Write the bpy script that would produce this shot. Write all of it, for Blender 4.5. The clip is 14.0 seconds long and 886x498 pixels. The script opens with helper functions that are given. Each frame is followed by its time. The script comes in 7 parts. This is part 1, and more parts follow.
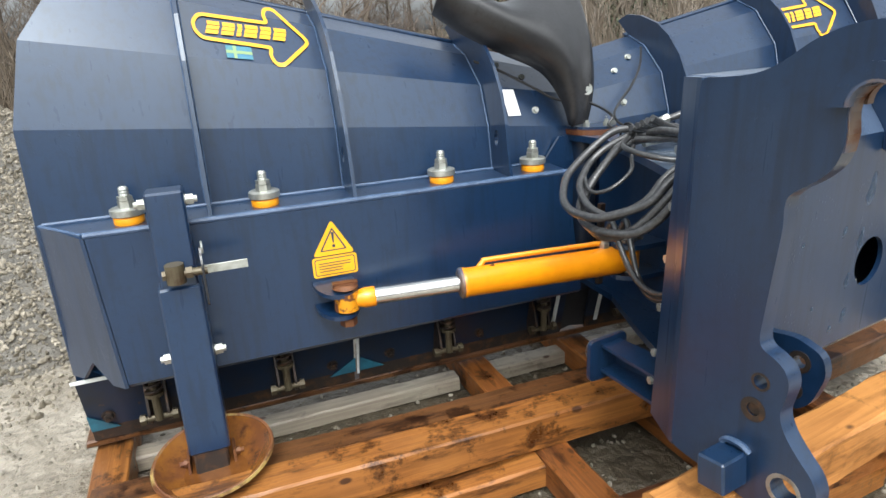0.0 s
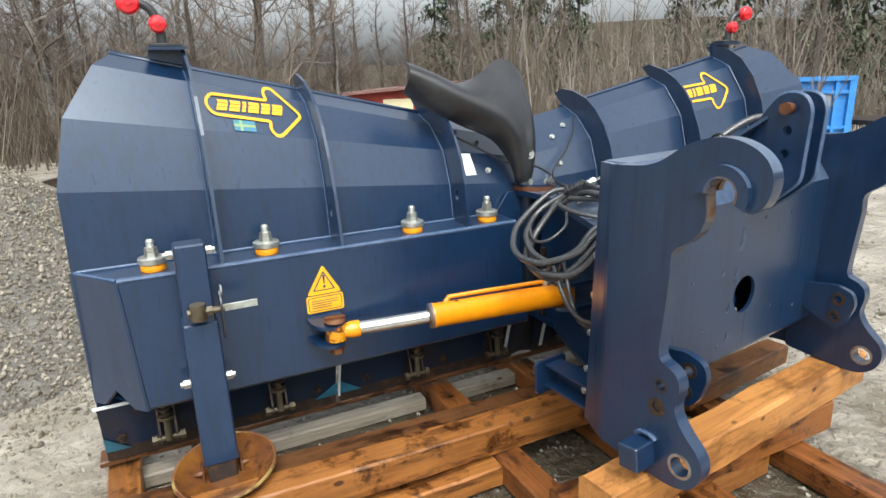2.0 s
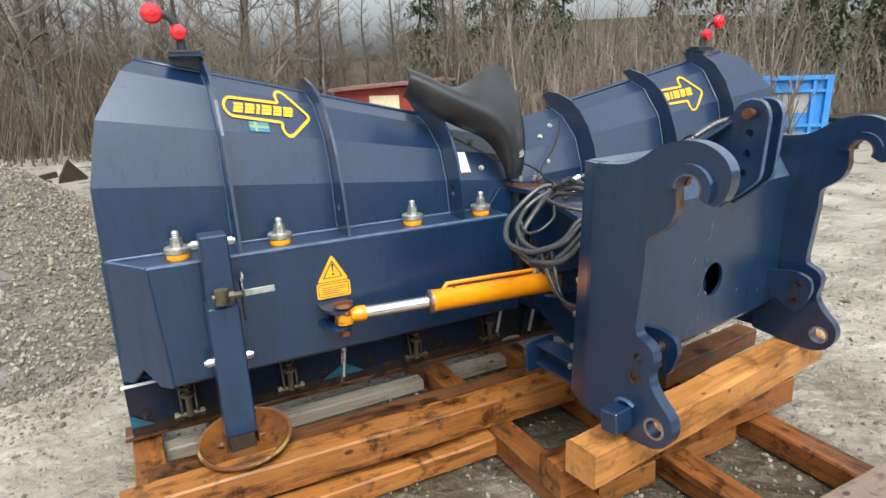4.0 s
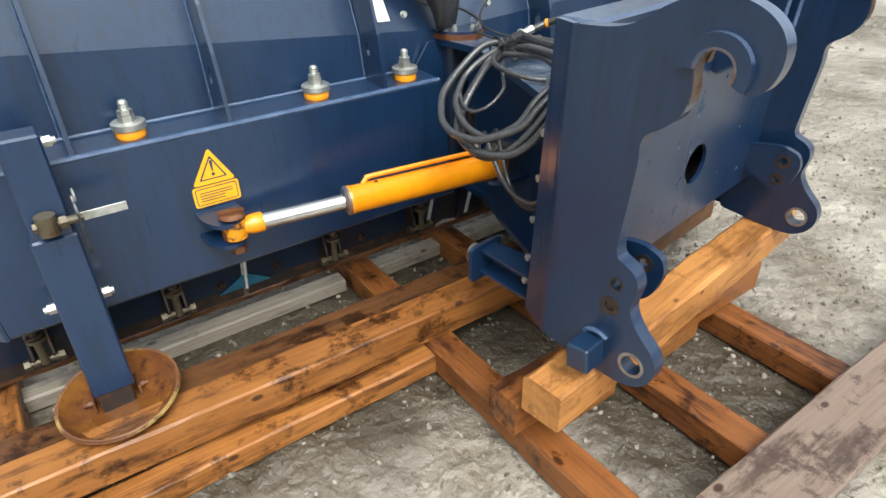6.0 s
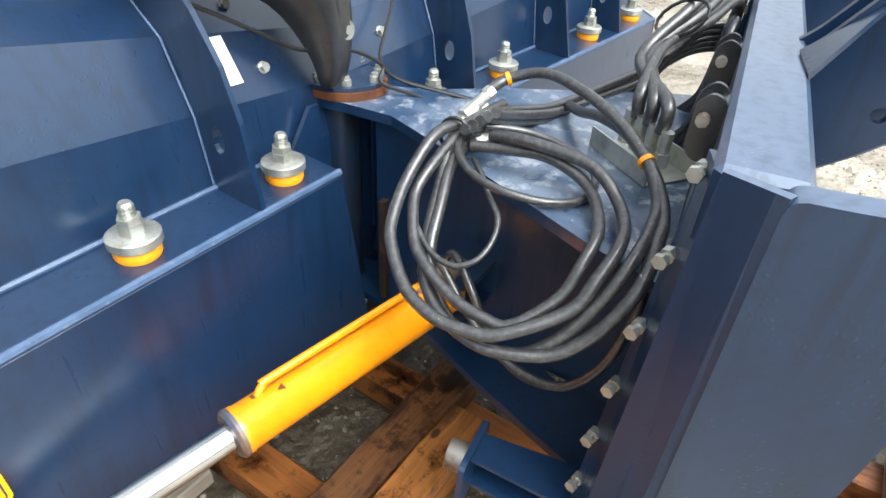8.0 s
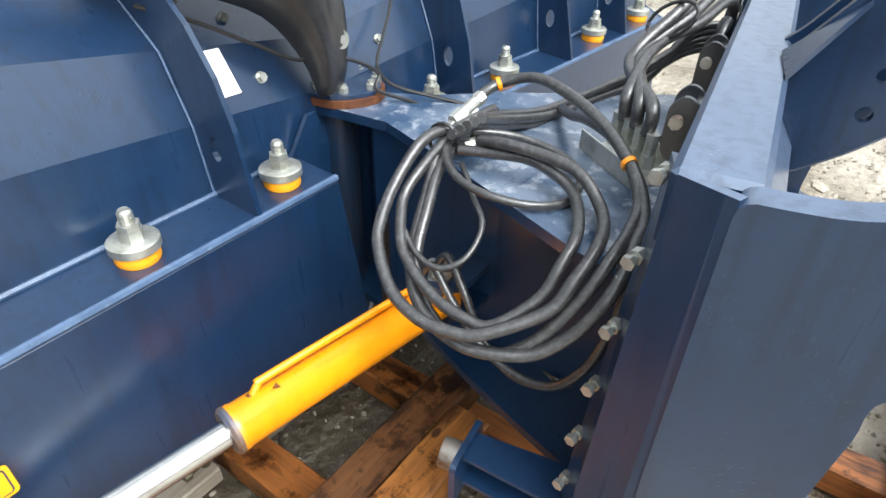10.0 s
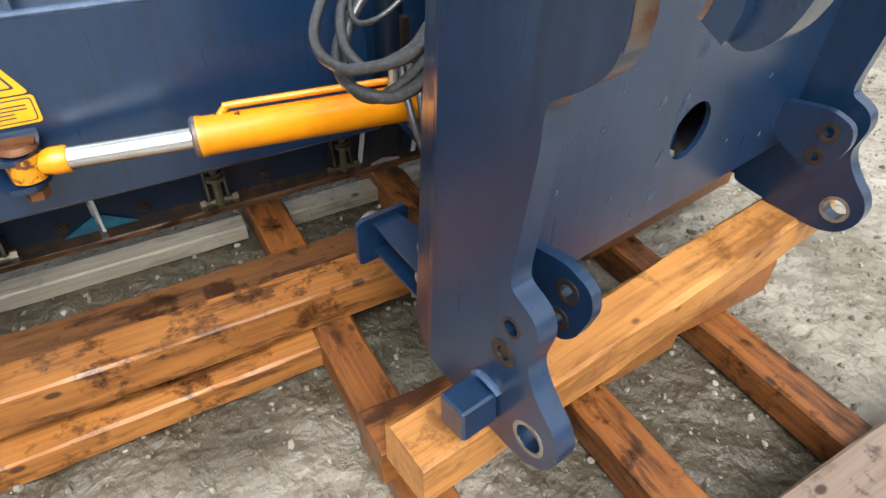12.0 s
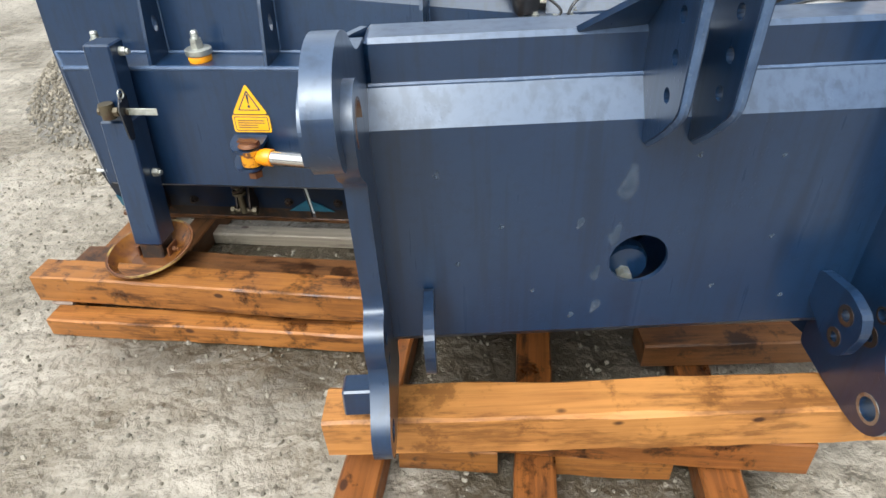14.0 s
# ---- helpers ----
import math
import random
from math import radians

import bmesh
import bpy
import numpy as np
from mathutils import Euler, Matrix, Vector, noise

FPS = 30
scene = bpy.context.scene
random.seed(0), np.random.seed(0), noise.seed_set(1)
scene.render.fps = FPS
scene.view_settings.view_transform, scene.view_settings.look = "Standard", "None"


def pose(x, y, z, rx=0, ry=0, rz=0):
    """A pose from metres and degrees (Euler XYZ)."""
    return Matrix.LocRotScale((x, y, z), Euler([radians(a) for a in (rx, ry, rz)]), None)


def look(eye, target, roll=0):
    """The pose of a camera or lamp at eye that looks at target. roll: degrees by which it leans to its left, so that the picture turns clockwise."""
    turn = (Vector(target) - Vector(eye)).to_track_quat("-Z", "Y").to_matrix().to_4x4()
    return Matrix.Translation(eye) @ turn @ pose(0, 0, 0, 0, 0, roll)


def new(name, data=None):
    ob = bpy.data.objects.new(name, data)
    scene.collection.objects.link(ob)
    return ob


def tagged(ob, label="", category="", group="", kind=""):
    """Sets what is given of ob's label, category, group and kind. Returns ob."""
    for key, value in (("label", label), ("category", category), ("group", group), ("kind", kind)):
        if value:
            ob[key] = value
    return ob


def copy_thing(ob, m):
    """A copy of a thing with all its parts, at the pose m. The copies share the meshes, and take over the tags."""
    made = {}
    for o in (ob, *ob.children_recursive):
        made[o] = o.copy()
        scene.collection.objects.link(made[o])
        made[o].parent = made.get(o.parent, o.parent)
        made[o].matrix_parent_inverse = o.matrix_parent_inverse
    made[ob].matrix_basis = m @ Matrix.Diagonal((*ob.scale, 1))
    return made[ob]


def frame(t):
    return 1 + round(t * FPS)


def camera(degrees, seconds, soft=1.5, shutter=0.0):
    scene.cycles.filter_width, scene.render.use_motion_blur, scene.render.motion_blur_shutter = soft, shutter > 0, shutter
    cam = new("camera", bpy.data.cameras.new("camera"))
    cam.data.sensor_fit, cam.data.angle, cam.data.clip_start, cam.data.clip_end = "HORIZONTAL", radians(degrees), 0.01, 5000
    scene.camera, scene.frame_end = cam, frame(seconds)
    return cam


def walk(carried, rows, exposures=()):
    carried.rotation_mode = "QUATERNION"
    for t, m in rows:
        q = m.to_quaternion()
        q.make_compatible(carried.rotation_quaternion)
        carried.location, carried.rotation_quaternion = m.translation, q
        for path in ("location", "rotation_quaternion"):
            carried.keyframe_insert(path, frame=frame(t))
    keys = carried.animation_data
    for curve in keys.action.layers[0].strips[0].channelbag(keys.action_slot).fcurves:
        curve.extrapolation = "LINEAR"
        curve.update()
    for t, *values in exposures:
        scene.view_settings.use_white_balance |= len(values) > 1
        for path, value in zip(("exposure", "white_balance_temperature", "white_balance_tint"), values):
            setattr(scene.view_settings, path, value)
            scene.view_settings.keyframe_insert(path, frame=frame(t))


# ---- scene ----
cam = camera(72.0, 14.0)
PATH = [
    (0, (-1.747, -0.799, 1.405), (-0.827, 0.861, 0.773), -2.9),
    (0.5, (-1.858, -0.888, 1.47), (-0.871, 0.752, 0.889), -2.3),
    (1, (-1.95, -0.937, 1.513), (-0.899, 0.671, 0.953), -1.5),
    (1.5, (-1.975, -1.023, 1.536), (-0.911, 0.586, 1.009), -1.9),
    (2, (-2.029, -1.091, 1.572), (-0.94, 0.497, 1.032), -1.8),
    (4.3, (-2.207, -1.245, 1.629), (-1.075, 0.305, 1.068), -1.7),
    (4.5, (-2.152, -1.177, 1.648), (-1.028, 0.36, 1.035), -1.7),
    (5, (-2.078, -1.107, 1.608), (-0.95, 0.406, 0.946), -1.9),
    (5.5, (-1.94, -0.927, 1.586), (-0.779, 0.489, 0.781), -1.8),
    (6, (-1.838, -0.761, 1.61), (-0.666, 0.474, 0.561), -0.8),
    (6.5, (-1.648, -0.569, 1.58), (-0.533, 0.616, 0.418), -0.2),
    (7, (-1.509, -0.308, 1.579), (-0.346, 0.839, 0.424), 1.4),
    (7.5, (-1.378, 0.061, 1.589), (-0.015, 0.925, 0.408), 2.8),
    (8, (-1.303, 0.195, 1.638), (0.191, 0.84, 0.476), 3.7),
    (8.2, (-1.273, 0.199, 1.664), (0.241, 0.822, 0.515), 3.2),
    (10.5, (-1.307, 0.025, 1.652), (0.085, 0.853, 0.48), -0.3),
    (11, (-1.387, -0.252, 1.577), (-0.14, 0.801, 0.421), -0.4),
    (11.5, (-1.361, -0.445, 1.522), (-0.265, 0.738, 0.339), -0.1),
    (12, (-1.148, -0.579, 1.442), (-0.171, 0.589, 0.145), 2.4),
    (12.5, (-0.945, -0.727, 1.446), (-0.263, 0.538, 0.055), 1.3),
    (13, (-0.743, -0.876, 1.497), (-0.447, 0.529, 0.105), -2.6),
    (13.5, (-0.597, -1.016, 1.589), (-0.44, 0.547, 0.35), -3.3),
    (14, (-0.432, -1.151, 1.666), (-0.434, 0.478, 0.505), -2.7),
]
EXPOSURES = [(0, 0.45), (2, 0.38), (5, 0.32), (6.5, 0.38), (8, 0.88), (10.5, 0.80), (11.5, 0.52), (12.5, 0.48), (14, 0.36)]
walk(cam, [(t, look(eye, target, roll)) for t, eye, target, roll in PATH], EXPOSURES)

# ---------------------------------------------------------------- light
SUN_ELEV, SUN_ROT = 56.0, 205.0
world = bpy.data.worlds.new("overcast_sky")
scene.world = world
world.use_nodes = True
wn, wl = world.node_tree.nodes, world.node_tree.links
wn.clear()
w_out = wn.new("ShaderNodeOutputWorld")
w_bg = wn.new("ShaderNodeBackground")
w_sky = wn.new("ShaderNodeTexSky")
w_sky.sky_type = "NISHITA"
w_sky.sun_disc = False
w_sky.sun_elevation, w_sky.sun_rotation = radians(SUN_ELEV), radians(SUN_ROT)
w_sky.air_density, w_sky.dust_density, w_sky.ozone_density = 1.0, 6.0, 1.0
w_hsv = wn.new("ShaderNodeHueSaturation")
w_hsv.inputs["Saturation"].default_value = 0.16
w_noise = wn.new("ShaderNodeTexNoise")
w_noise.inputs["Scale"].default_value = 2.2
w_noise.inputs["Detail"].default_value = 5.0
w_ramp = wn.new("ShaderNodeMapRange")
w_ramp.inputs["From Min"].default_value, w_ramp.inputs["From Max"].default_value = 0.3, 0.7
w_ramp.inputs["To Min"].default_value, w_ramp.inputs["To Max"].default_value = 0.86, 1.12
w_mul = wn.new("ShaderNodeMixRGB")
w_mul.blend_type, w_mul.inputs["Fac"].default_value = "MULTIPLY", 1.0
wl.new(w_sky.outputs["Color"], w_hsv.inputs["Color"])
wl.new(w_noise.outputs["Fac"], w_ramp.inputs["Value"])
wl.new(w_hsv.outputs["Color"], w_mul.inputs["Color1"])
w_tint = wn.new("ShaderNodeMixRGB")
w_tint.blend_type, w_tint.inputs["Fac"].default_value = "MULTIPLY", 1.0
# a thin even overcast, white down to the horizon
w_tc = wn.new("ShaderNodeTexCoord")
w_xyz = wn.new("ShaderNodeSeparateXYZ")
w_up = wn.new("ShaderNodeMapRange")
w_up.inputs["From Max"].default_value = 0.8
w_up.inputs["To Min"].default_value, w_up.inputs["To Max"].default_value = 2.05, 2.65
wl.new(w_tc.outputs["Generated"], w_xyz.inputs["Vector"])
wl.new(w_xyz.outputs["Z"], w_up.inputs["Value"])
w_grade = wn.new("ShaderNodeMath")
w_grade.operation = "MULTIPLY"
wl.new(w_up.outputs["Result"], w_grade.inputs[0])
wl.new(w_ramp.outputs["Result"], w_grade.inputs[1])
w_tint.inputs["Color2"].default_value = (0.945, 1.0, 1.03, 1)
wl.new(w_grade.outputs["Value"], w_tint.inputs["Color1"])
wl.new(w_tint.outputs["Color"], w_mul.inputs["Color2"])
wl.new(w_mul.outputs["Color"], w_bg.inputs["Color"])
w_bg.inputs["Strength"].default_value = 0.100
wl.new(w_bg.outputs["Background"], w_out.inputs["Surface"])

sun_data = bpy.data.lights.new("sun", "SUN")
sun_data.energy, sun_data.angle, sun_data.color = 0.8, radians(60), (1.0, 0.985, 0.97)
sun = new("sun", sun_data)
_e, _r = radians(SUN_ELEV), radians(SUN_ROT)
_dir = Vector((math.sin(_r) * math.cos(_e), math.cos(_r) * math.cos(_e), math.sin(_e)))
sun.matrix_world = look((0, 0, 30), Vector((0, 0, 30)) - _dir)


# ---------------------------------------------------------------- materials
def material(name, colour, rough=0.5, metal=0.0, grain=None, stain=None, bump=None, coat=0.0, spec=0.5, streak=None, rand=0.0):
    """grain, stain: (scale, colour, low, high); bump: (scale, strength, distance); streak: stretch of the pattern."""
    m = bpy.data.materials.new(name)
    m.use_nodes = True
    nt = m.node_tree
    n, l = nt.nodes, nt.links
    p = n["Principled BSDF"]
    p.inputs["Roughness"].default_value = rough
    p.inputs["Metallic"].default_value = metal
    p.inputs["Specular IOR Level"].default_value = spec
    p.inputs["Coat Weight"].default_value = coat
    p.inputs["Coat Roughness"].default_value = 0.22
    p.inputs["Coat IOR"].default_value = 1.58
    tc = n.new("ShaderNodeTexCoord")
    mp = n.new("ShaderNodeMapping")
    if streak:
        mp.inputs["Scale"].default_value = streak
    l.new(tc.outputs["Object"], mp.inputs["Vector"])
    rgb = n.new("ShaderNodeRGB")
    rgb.outputs[0].default_value = (*colour, 1)
    last = rgb.outputs[0]
    for spec_ in (grain, stain):
        if not spec_:
            continue
        scale, col, low, high = spec_
        t = n.new("ShaderNodeTexNoise")
        t.inputs["Scale"].default_value, t.inputs["Detail"].default_value = scale, 6.0
        t.inputs["Roughness"].default_value = 0.62
        l.new(mp.outputs["Vector"], t.inputs["Vector"])
        r = n.new("ShaderNodeMapRange")
        r.inputs["From Min"].default_value, r.inputs["From Max"].default_value = low, high
        l.new(t.outputs["Fac"], r.inputs["Value"])
        mix = n.new("ShaderNodeMixRGB")
        mix.inputs["Color2"].default_value = (*col, 1)
        l.new(r.outputs["Result"], mix.inputs["Fac"])
        l.new(last, mix.inputs["Color1"])
        last = mix.outputs["Color"]
    if rand:
        oi = n.new("ShaderNodeObjectInfo")
        rr = n.new("ShaderNodeMapRange")
        rr.inputs["To Min"].default_value, rr.inputs["To Max"].default_value = 1 - rand, 1 + rand
        l.new(oi.outputs["Random"], rr.inputs["Value"])
        mix = n.new("ShaderNodeMixRGB")
        mix.blend_type, mix.inputs["Fac"].default_value = "MULTIPLY", 1.0
        l.new(last, mix.inputs["Color1"])
        l.new(rr.outputs["Result"], mix.inputs["Color2"])
        last = mix.outputs["Color"]
    l.new(last, p.inputs["Base Color"])
    if bump:
        scale, strength, dist = bump
        t = n.new("ShaderNodeTexNoise")
        t.inputs["Scale"].default_value, t.inputs["Detail"].default_value = scale, 5.0
        l.new(mp.outputs["Vector"], t.inputs["Vector"])
        b = n.new("ShaderNodeBump")
        b.inputs["Strength"].default_value, b.inputs["Distance"].default_value = strength, dist
        l.new(t.outputs["Fac"], b.inputs["Height"])
        l.new(b.outputs["Normal"], p.inputs["Normal"])
    return m


def wet_paint(name, colour, dusty, rough, drops=True):
    """Wet enamel: rain streaks, droplets and duller worn patches."""
    m = material(name, colour, rough, 0.0, (3.0, dusty, 0.42, 0.75), (38.0, tuple(c * 0.72 for c in colour), 0.5, 0.75), None, 0.88, 0.25)
    m.node_tree.nodes["Principled BSDF"].inputs["Specular Tint"].default_value = (0.7, 0.87, 1.0, 1)
    nt = m.node_tree
    n, l = nt.nodes, nt.links
    p = n["Principled BSDF"]
    p.inputs["Coat Roughness"].default_value = 0.28
    tc = n.new("ShaderNodeTexCoord")
    mp = n.new("ShaderNodeMapping")
    mp.inputs["Scale"].default_value = (44, 44, 2.4)
    l.new(tc.outputs["Object"], mp.inputs["Vector"])
    st = n.new("ShaderNodeTexNoise")
    st.inputs["Scale"].default_value, st.inputs["Detail"].default_value = 1.0, 4.0
    l.new(mp.outputs["Vector"], st.inputs["Vector"])
    rr = n.new("ShaderNodeMapRange")
    rr.inputs["From Min"].default_value, rr.inputs["From Max"].default_value = 0.3, 0.75
    rr.inputs["To Min"].default_value, rr.inputs["To Max"].default_value = max(rough - 0.04, 0.05), rough + 0.06
    l.new(st.outputs["Fac"], rr.inputs["Value"])
    l.new(rr.outputs["Result"], p.inputs["Roughness"])
    # rain runs: darker and paler vertical streaks
    sk = n.new("ShaderNodeMapRange")
    sk.inputs["From Min"].default_value, sk.inputs["From Max"].default_value = 0.50, 0.64
    sk.inputs["To Max"].default_value = 0.5
    l.new(st.outputs["Fac"], sk.inputs["Value"])
    run = n.new("ShaderNodeMixRGB")
    run.inputs["Color2"].default_value = (*(c * 0.45 for c in colour), 1)
    l.new(sk.outputs["Result"], run.inputs["Fac"])
    l.new(p.inputs["Base Color"].links[0].from_socket, run.inputs["Color1"])
    l.new(run.outputs["Color"], p.inputs["Base Color"])
    wave = n.new("ShaderNodeTexNoise")
    wave.inputs["Scale"].default_value, wave.inputs["Detail"].default_value = 5.0, 2.0
    l.new(tc.outputs["Object"], wave.inputs["Vector"])
    b0 = n.new("ShaderNodeBump")
    b0.inputs["Strength"].default_value, b0.inputs["Distance"].default_value = 0.12, 0.01
    l.new(wave.outputs["Fac"], b0.inputs["Height"])
    last = b0
    if drops:
        vo = n.new("ShaderNodeTexVoronoi")
        vo.inputs["Scale"].default_value = 95.0
        l.new(tc.outputs["Object"], vo.inputs["Vector"])
        vr = n.new("ShaderNodeMapRange")
        vr.inputs["From Min"].default_value, vr.inputs["From Max"].default_value = 0.34, 0.0
        l.new(vo.outputs["Distance"], vr.inputs["Value"])
        sp = n.new("ShaderNodeTexNoise")
        sp.inputs["Scale"].default_value = 9.0
        l.new(tc.outputs["Object"], sp.inputs["Vector"])
        sm = n.new("ShaderNodeMapRange")
        sm.inputs["From Min"].default_value, sm.inputs["From Max"].default_value = 0.52, 0.66
        l.new(sp.outputs["Fac"], sm.inputs["Value"])
        mu = n.new("ShaderNodeMath")
        mu.operation = "MULTIPLY"
        l.new(vr.outputs["Result"], mu.inputs[0])
        l.new(sm.outputs["Result"], mu.inputs[1])
        b1 = n.new("ShaderNodeBump")
        b1.inputs["Strength"].default_value, b1.inputs["Distance"].default_value = 0.5, 0.002
        l.new(mu.outputs["Value"], b1.inputs["Height"])
        l.new(b0.outputs["Normal"], b1.inputs["Normal"])
        last = b1
    l.new(last.outputs["Normal"], p.inputs["Normal"])
    return m


def wood(name, light, dark, wetness=0.5, rand=0.15, stains=0.85):
    """Wet sawn softwood: grain along the object's local X, knots, darker soaked patches."""
    m = bpy.data.materials.new(name)
    m.use_nodes = True
    n, l = m.node_tree.nodes, m.node_tree.links
    p = n["Principled BSDF"]
    tc = n.new("ShaderNodeTexCoord")
    oi = n.new("ShaderNodeObjectInfo")
    add = n.new("ShaderNodeVectorMath")
    add.operation = "ADD"
    sc = n.new("ShaderNodeVectorMath")
    sc.operation = "SCALE"
    sc.inputs[0].default_value = (7.0, 3.0, 5.0)
    l.new(oi.outputs["Random"], sc.inputs["Scale"])
    l.new(tc.outputs["Object"], add.inputs[0])
    l.new(sc.outputs["Vector"], add.inputs[1])
    mp = n.new("ShaderNodeMapping")
    mp.inputs["Scale"].default_value = (2.0, 46, 46)
    l.new(add.outputs["Vector"], mp.inputs["Vector"])
    g = n.new("ShaderNodeTexNoise")
    g.inputs["Scale"].default_value, g.inputs["Detail"].default_value, g.inputs["Distortion"].default_value = 1.0, 6.0, 0.9
    l.new(mp.outputs["Vector"], g.inputs["Vector"])
    r = n.new("ShaderNodeValToRGB")
    e = r.color_ramp.elements
    e[0].position, e[0].color = 0.36, (*(0.5 * a_ + 0.5 * b_ for a_, b_ in zip(dark, light)), 1)
    e[1].position, e[1].color = 0.60, (*(0.06 * a_ + 0.94 * b_ for a_, b_ in zip(dark, light)), 1)
    l.new(g.outputs["Fac"], r.inputs["Fac"])
    # thin year rings
    mf = n.new("ShaderNodeMapping")
    mf.inputs["Scale"].default_value = (3.0, 150, 150)
    l.new(add.outputs["Vector"], mf.inputs["Vector"])
    gf = n.new("ShaderNodeTexNoise")
    gf.inputs["Scale"].default_value, gf.inputs["Detail"].default_value, gf.inputs["Distortion"].default_value = 1.0, 4.0, 0.5
    l.new(mf.outputs["Vector"], gf.inputs["Vector"])
    gr = n.new("ShaderNodeMapRange")
    gr.inputs["From Min"].default_value, gr.inputs["From Max"].default_value = 0.50, 0.60
    gr.inputs["To Max"].default_value = 0.40
    l.new(gf.outputs["Fac"], gr.inputs["Value"])
    ring = n.new("ShaderNodeMixRGB")
    ring.inputs["Color2"].default_value = (*(0.6 * a_ + 0.4 * b_ for a_, b_ in zip(dark, light)), 1)
    l.new(gr.outputs["Result"], ring.inputs["Fac"])
    l.new(r.outputs["Color"], ring.inputs["Color1"])
    # paler and yellower fields
    pale = n.new("ShaderNodeTexNoise")
    pale.inputs["Scale"].default_value, pale.inputs["Detail"].default_value = 3.0, 4.0
    l.new(add.outputs["Vector"], pale.inputs["Vector"])
    pr = n.new("ShaderNodeMapRange")
    pr.inputs["From Min"].default_value, pr.inputs["From Max"].default_value = 0.46, 0.62
    pr.inputs["To Max"].default_value = 0.45
    l.new(pale.outputs["Fac"], pr.inputs["Value"])
    mp0 = n.new("ShaderNodeMixRGB")
    mp0.inputs["Color2"].default_value = (light[0] * 1.12, light[1] * 1.18, light[2] * 1.2, 1)
    l.new(pr.outputs["Result"], mp0.inputs["Fac"])
    l.new(ring.outputs["Color"], mp0.inputs["Color1"])
    # soaked dark patches
    s = n.new("ShaderNodeTexNoise")
    s.inputs["Scale"].default_value, s.inputs["Detail"].default_value, s.inputs["Roughness"].default_value = 7.0, 8.0, 0.72
    l.new(add.outputs["Vector"], s.inputs["Vector"])
    sr = n.new("ShaderNodeMapRange")
    sr.inputs["From Min"].default_value, sr.inputs["From Max"].default_value = 0.54, 0.61
    sr.inputs["To Max"].default_value = stains * 0.95
    l.new(s.outputs["Fac"], sr.inputs["Value"])
    m1 = n.new("ShaderNodeMixRGB")
    m1.inputs["Color2"].default_value = (dark[0] * 0.35, dark[1] * 0.3, dark[2] * 0.35, 1)
    l.new(sr.outputs["Result"], m1.inputs["Fac"])
    l.new(mp0.outputs["Color"], m1.inputs["Color1"])
    # long dark running stains
    ms = n.new("ShaderNodeMapping")
    ms.inputs["Scale"].default_value = (1.3, 6.5, 6.5)
    l.new(add.outputs["Vector"], ms.inputs["Vector"])
    ns = n.new("ShaderNodeTexNoise")
    ns.inputs["Scale"].default_value, ns.inputs["Detail"].default_value, ns.inputs["Roughness"].default_value = 1.6, 8.0, 0.7
    l.new(ms.outputs["Vector"], ns.inputs["Vector"])
    nr = n.new("ShaderNodeMapRange")
    nr.inputs["From Min"].default_value, nr.inputs["From Max"].default_value = 0.52, 0.61
    nr.inputs["To Max"].default_value = stains
    l.new(ns.outputs["Fac"], nr.inputs["Value"])
    m0 = n.new("ShaderNodeMixRGB")
    m0.inputs["Color2"].default_value = (dark[0] * 0.45, dark[1] * 0.42, dark[2] * 0.45, 1)
    l.new(nr.outputs["Result"], m0.inputs["Fac"])
    l.new(m1.outputs["Color"], m0.inputs["Color1"])
    # knots
    mk = n.new("ShaderNodeMapping")
    mk.inputs["Scale"].default_value = (5.5, 9.5, 9.5)
    l.new(add.outputs["Vector"], mk.inputs["Vector"])
    v = n.new("ShaderNodeTexVoronoi")
    v.inputs["Scale"].default_value = 1.0
    l.new(mk.outputs["Vector"], v.inputs["Vector"])
    kr = n.new("ShaderNodeMapRange")
    kr.inputs["From Min"].default_value, kr.inputs["From Max"].default_value = 0.13, 0.08
    kr.inputs["To Max"].default_value = 0.9
    l.new(v.outputs["Distance"], kr.inputs["Value"])
    m2 = n.new("ShaderNodeMixRGB")
    m2.inputs["Color2"].default_value = (0.035, 0.012, 0.006, 1)
    l.new(kr.outputs["Result"], m2.inputs["Fac"])
    l.new(m0.outputs["Color"], m2.inputs["Color1"])
    rr = n.new("ShaderNodeMapRange")
    rr.inputs["To Min"].default_value, rr.inputs["To Max"].default_value = 1 - rand, 1 + rand
    l.new(oi.outputs["Random"], rr.inputs["Value"])
    m3 = n.new("ShaderNodeMixRGB")
    m3.blend_type, m3.inputs["Fac"].default_value = "MULTIPLY", 1.0
    l.new(m2.outputs["Color"], m3.inputs["Color1"])
    l.new(rr.outputs["Result"], m3.inputs["Color2"])
    l.new(m3.outputs["Color"], p.inputs["Base Color"])
    p.inputs["Specular IOR Level"].default_value = 0.35
    p.inputs["Coat Weight"].default_value, p.inputs["Coat Roughness"].default_value = 0.10 * wetness, 0.25
    ro = n.new("ShaderNodeMapRange")
    ro.inputs["From Min"].default_value, ro.inputs["From Max"].default_value = 0.35, 0.65
    ro.inputs["To Min"].default_value, ro.inputs["To Max"].default_value = 0.62, 0.62 - 0.4 * wetness
    l.new(s.outputs["Fac"], ro.inputs["Value"])
    l.new(ro.outputs["Result"], p.inputs["Roughness"])
    b = n.new("ShaderNodeBump")
    b.inputs["Strength"].default_value, b.inputs["Distance"].default_value = 0.35, 0.004
    l.new(g.outputs["Fac"], b.inputs["Height"])
    l.new(b.outputs["Normal"], p.inputs["Normal"])
    return m


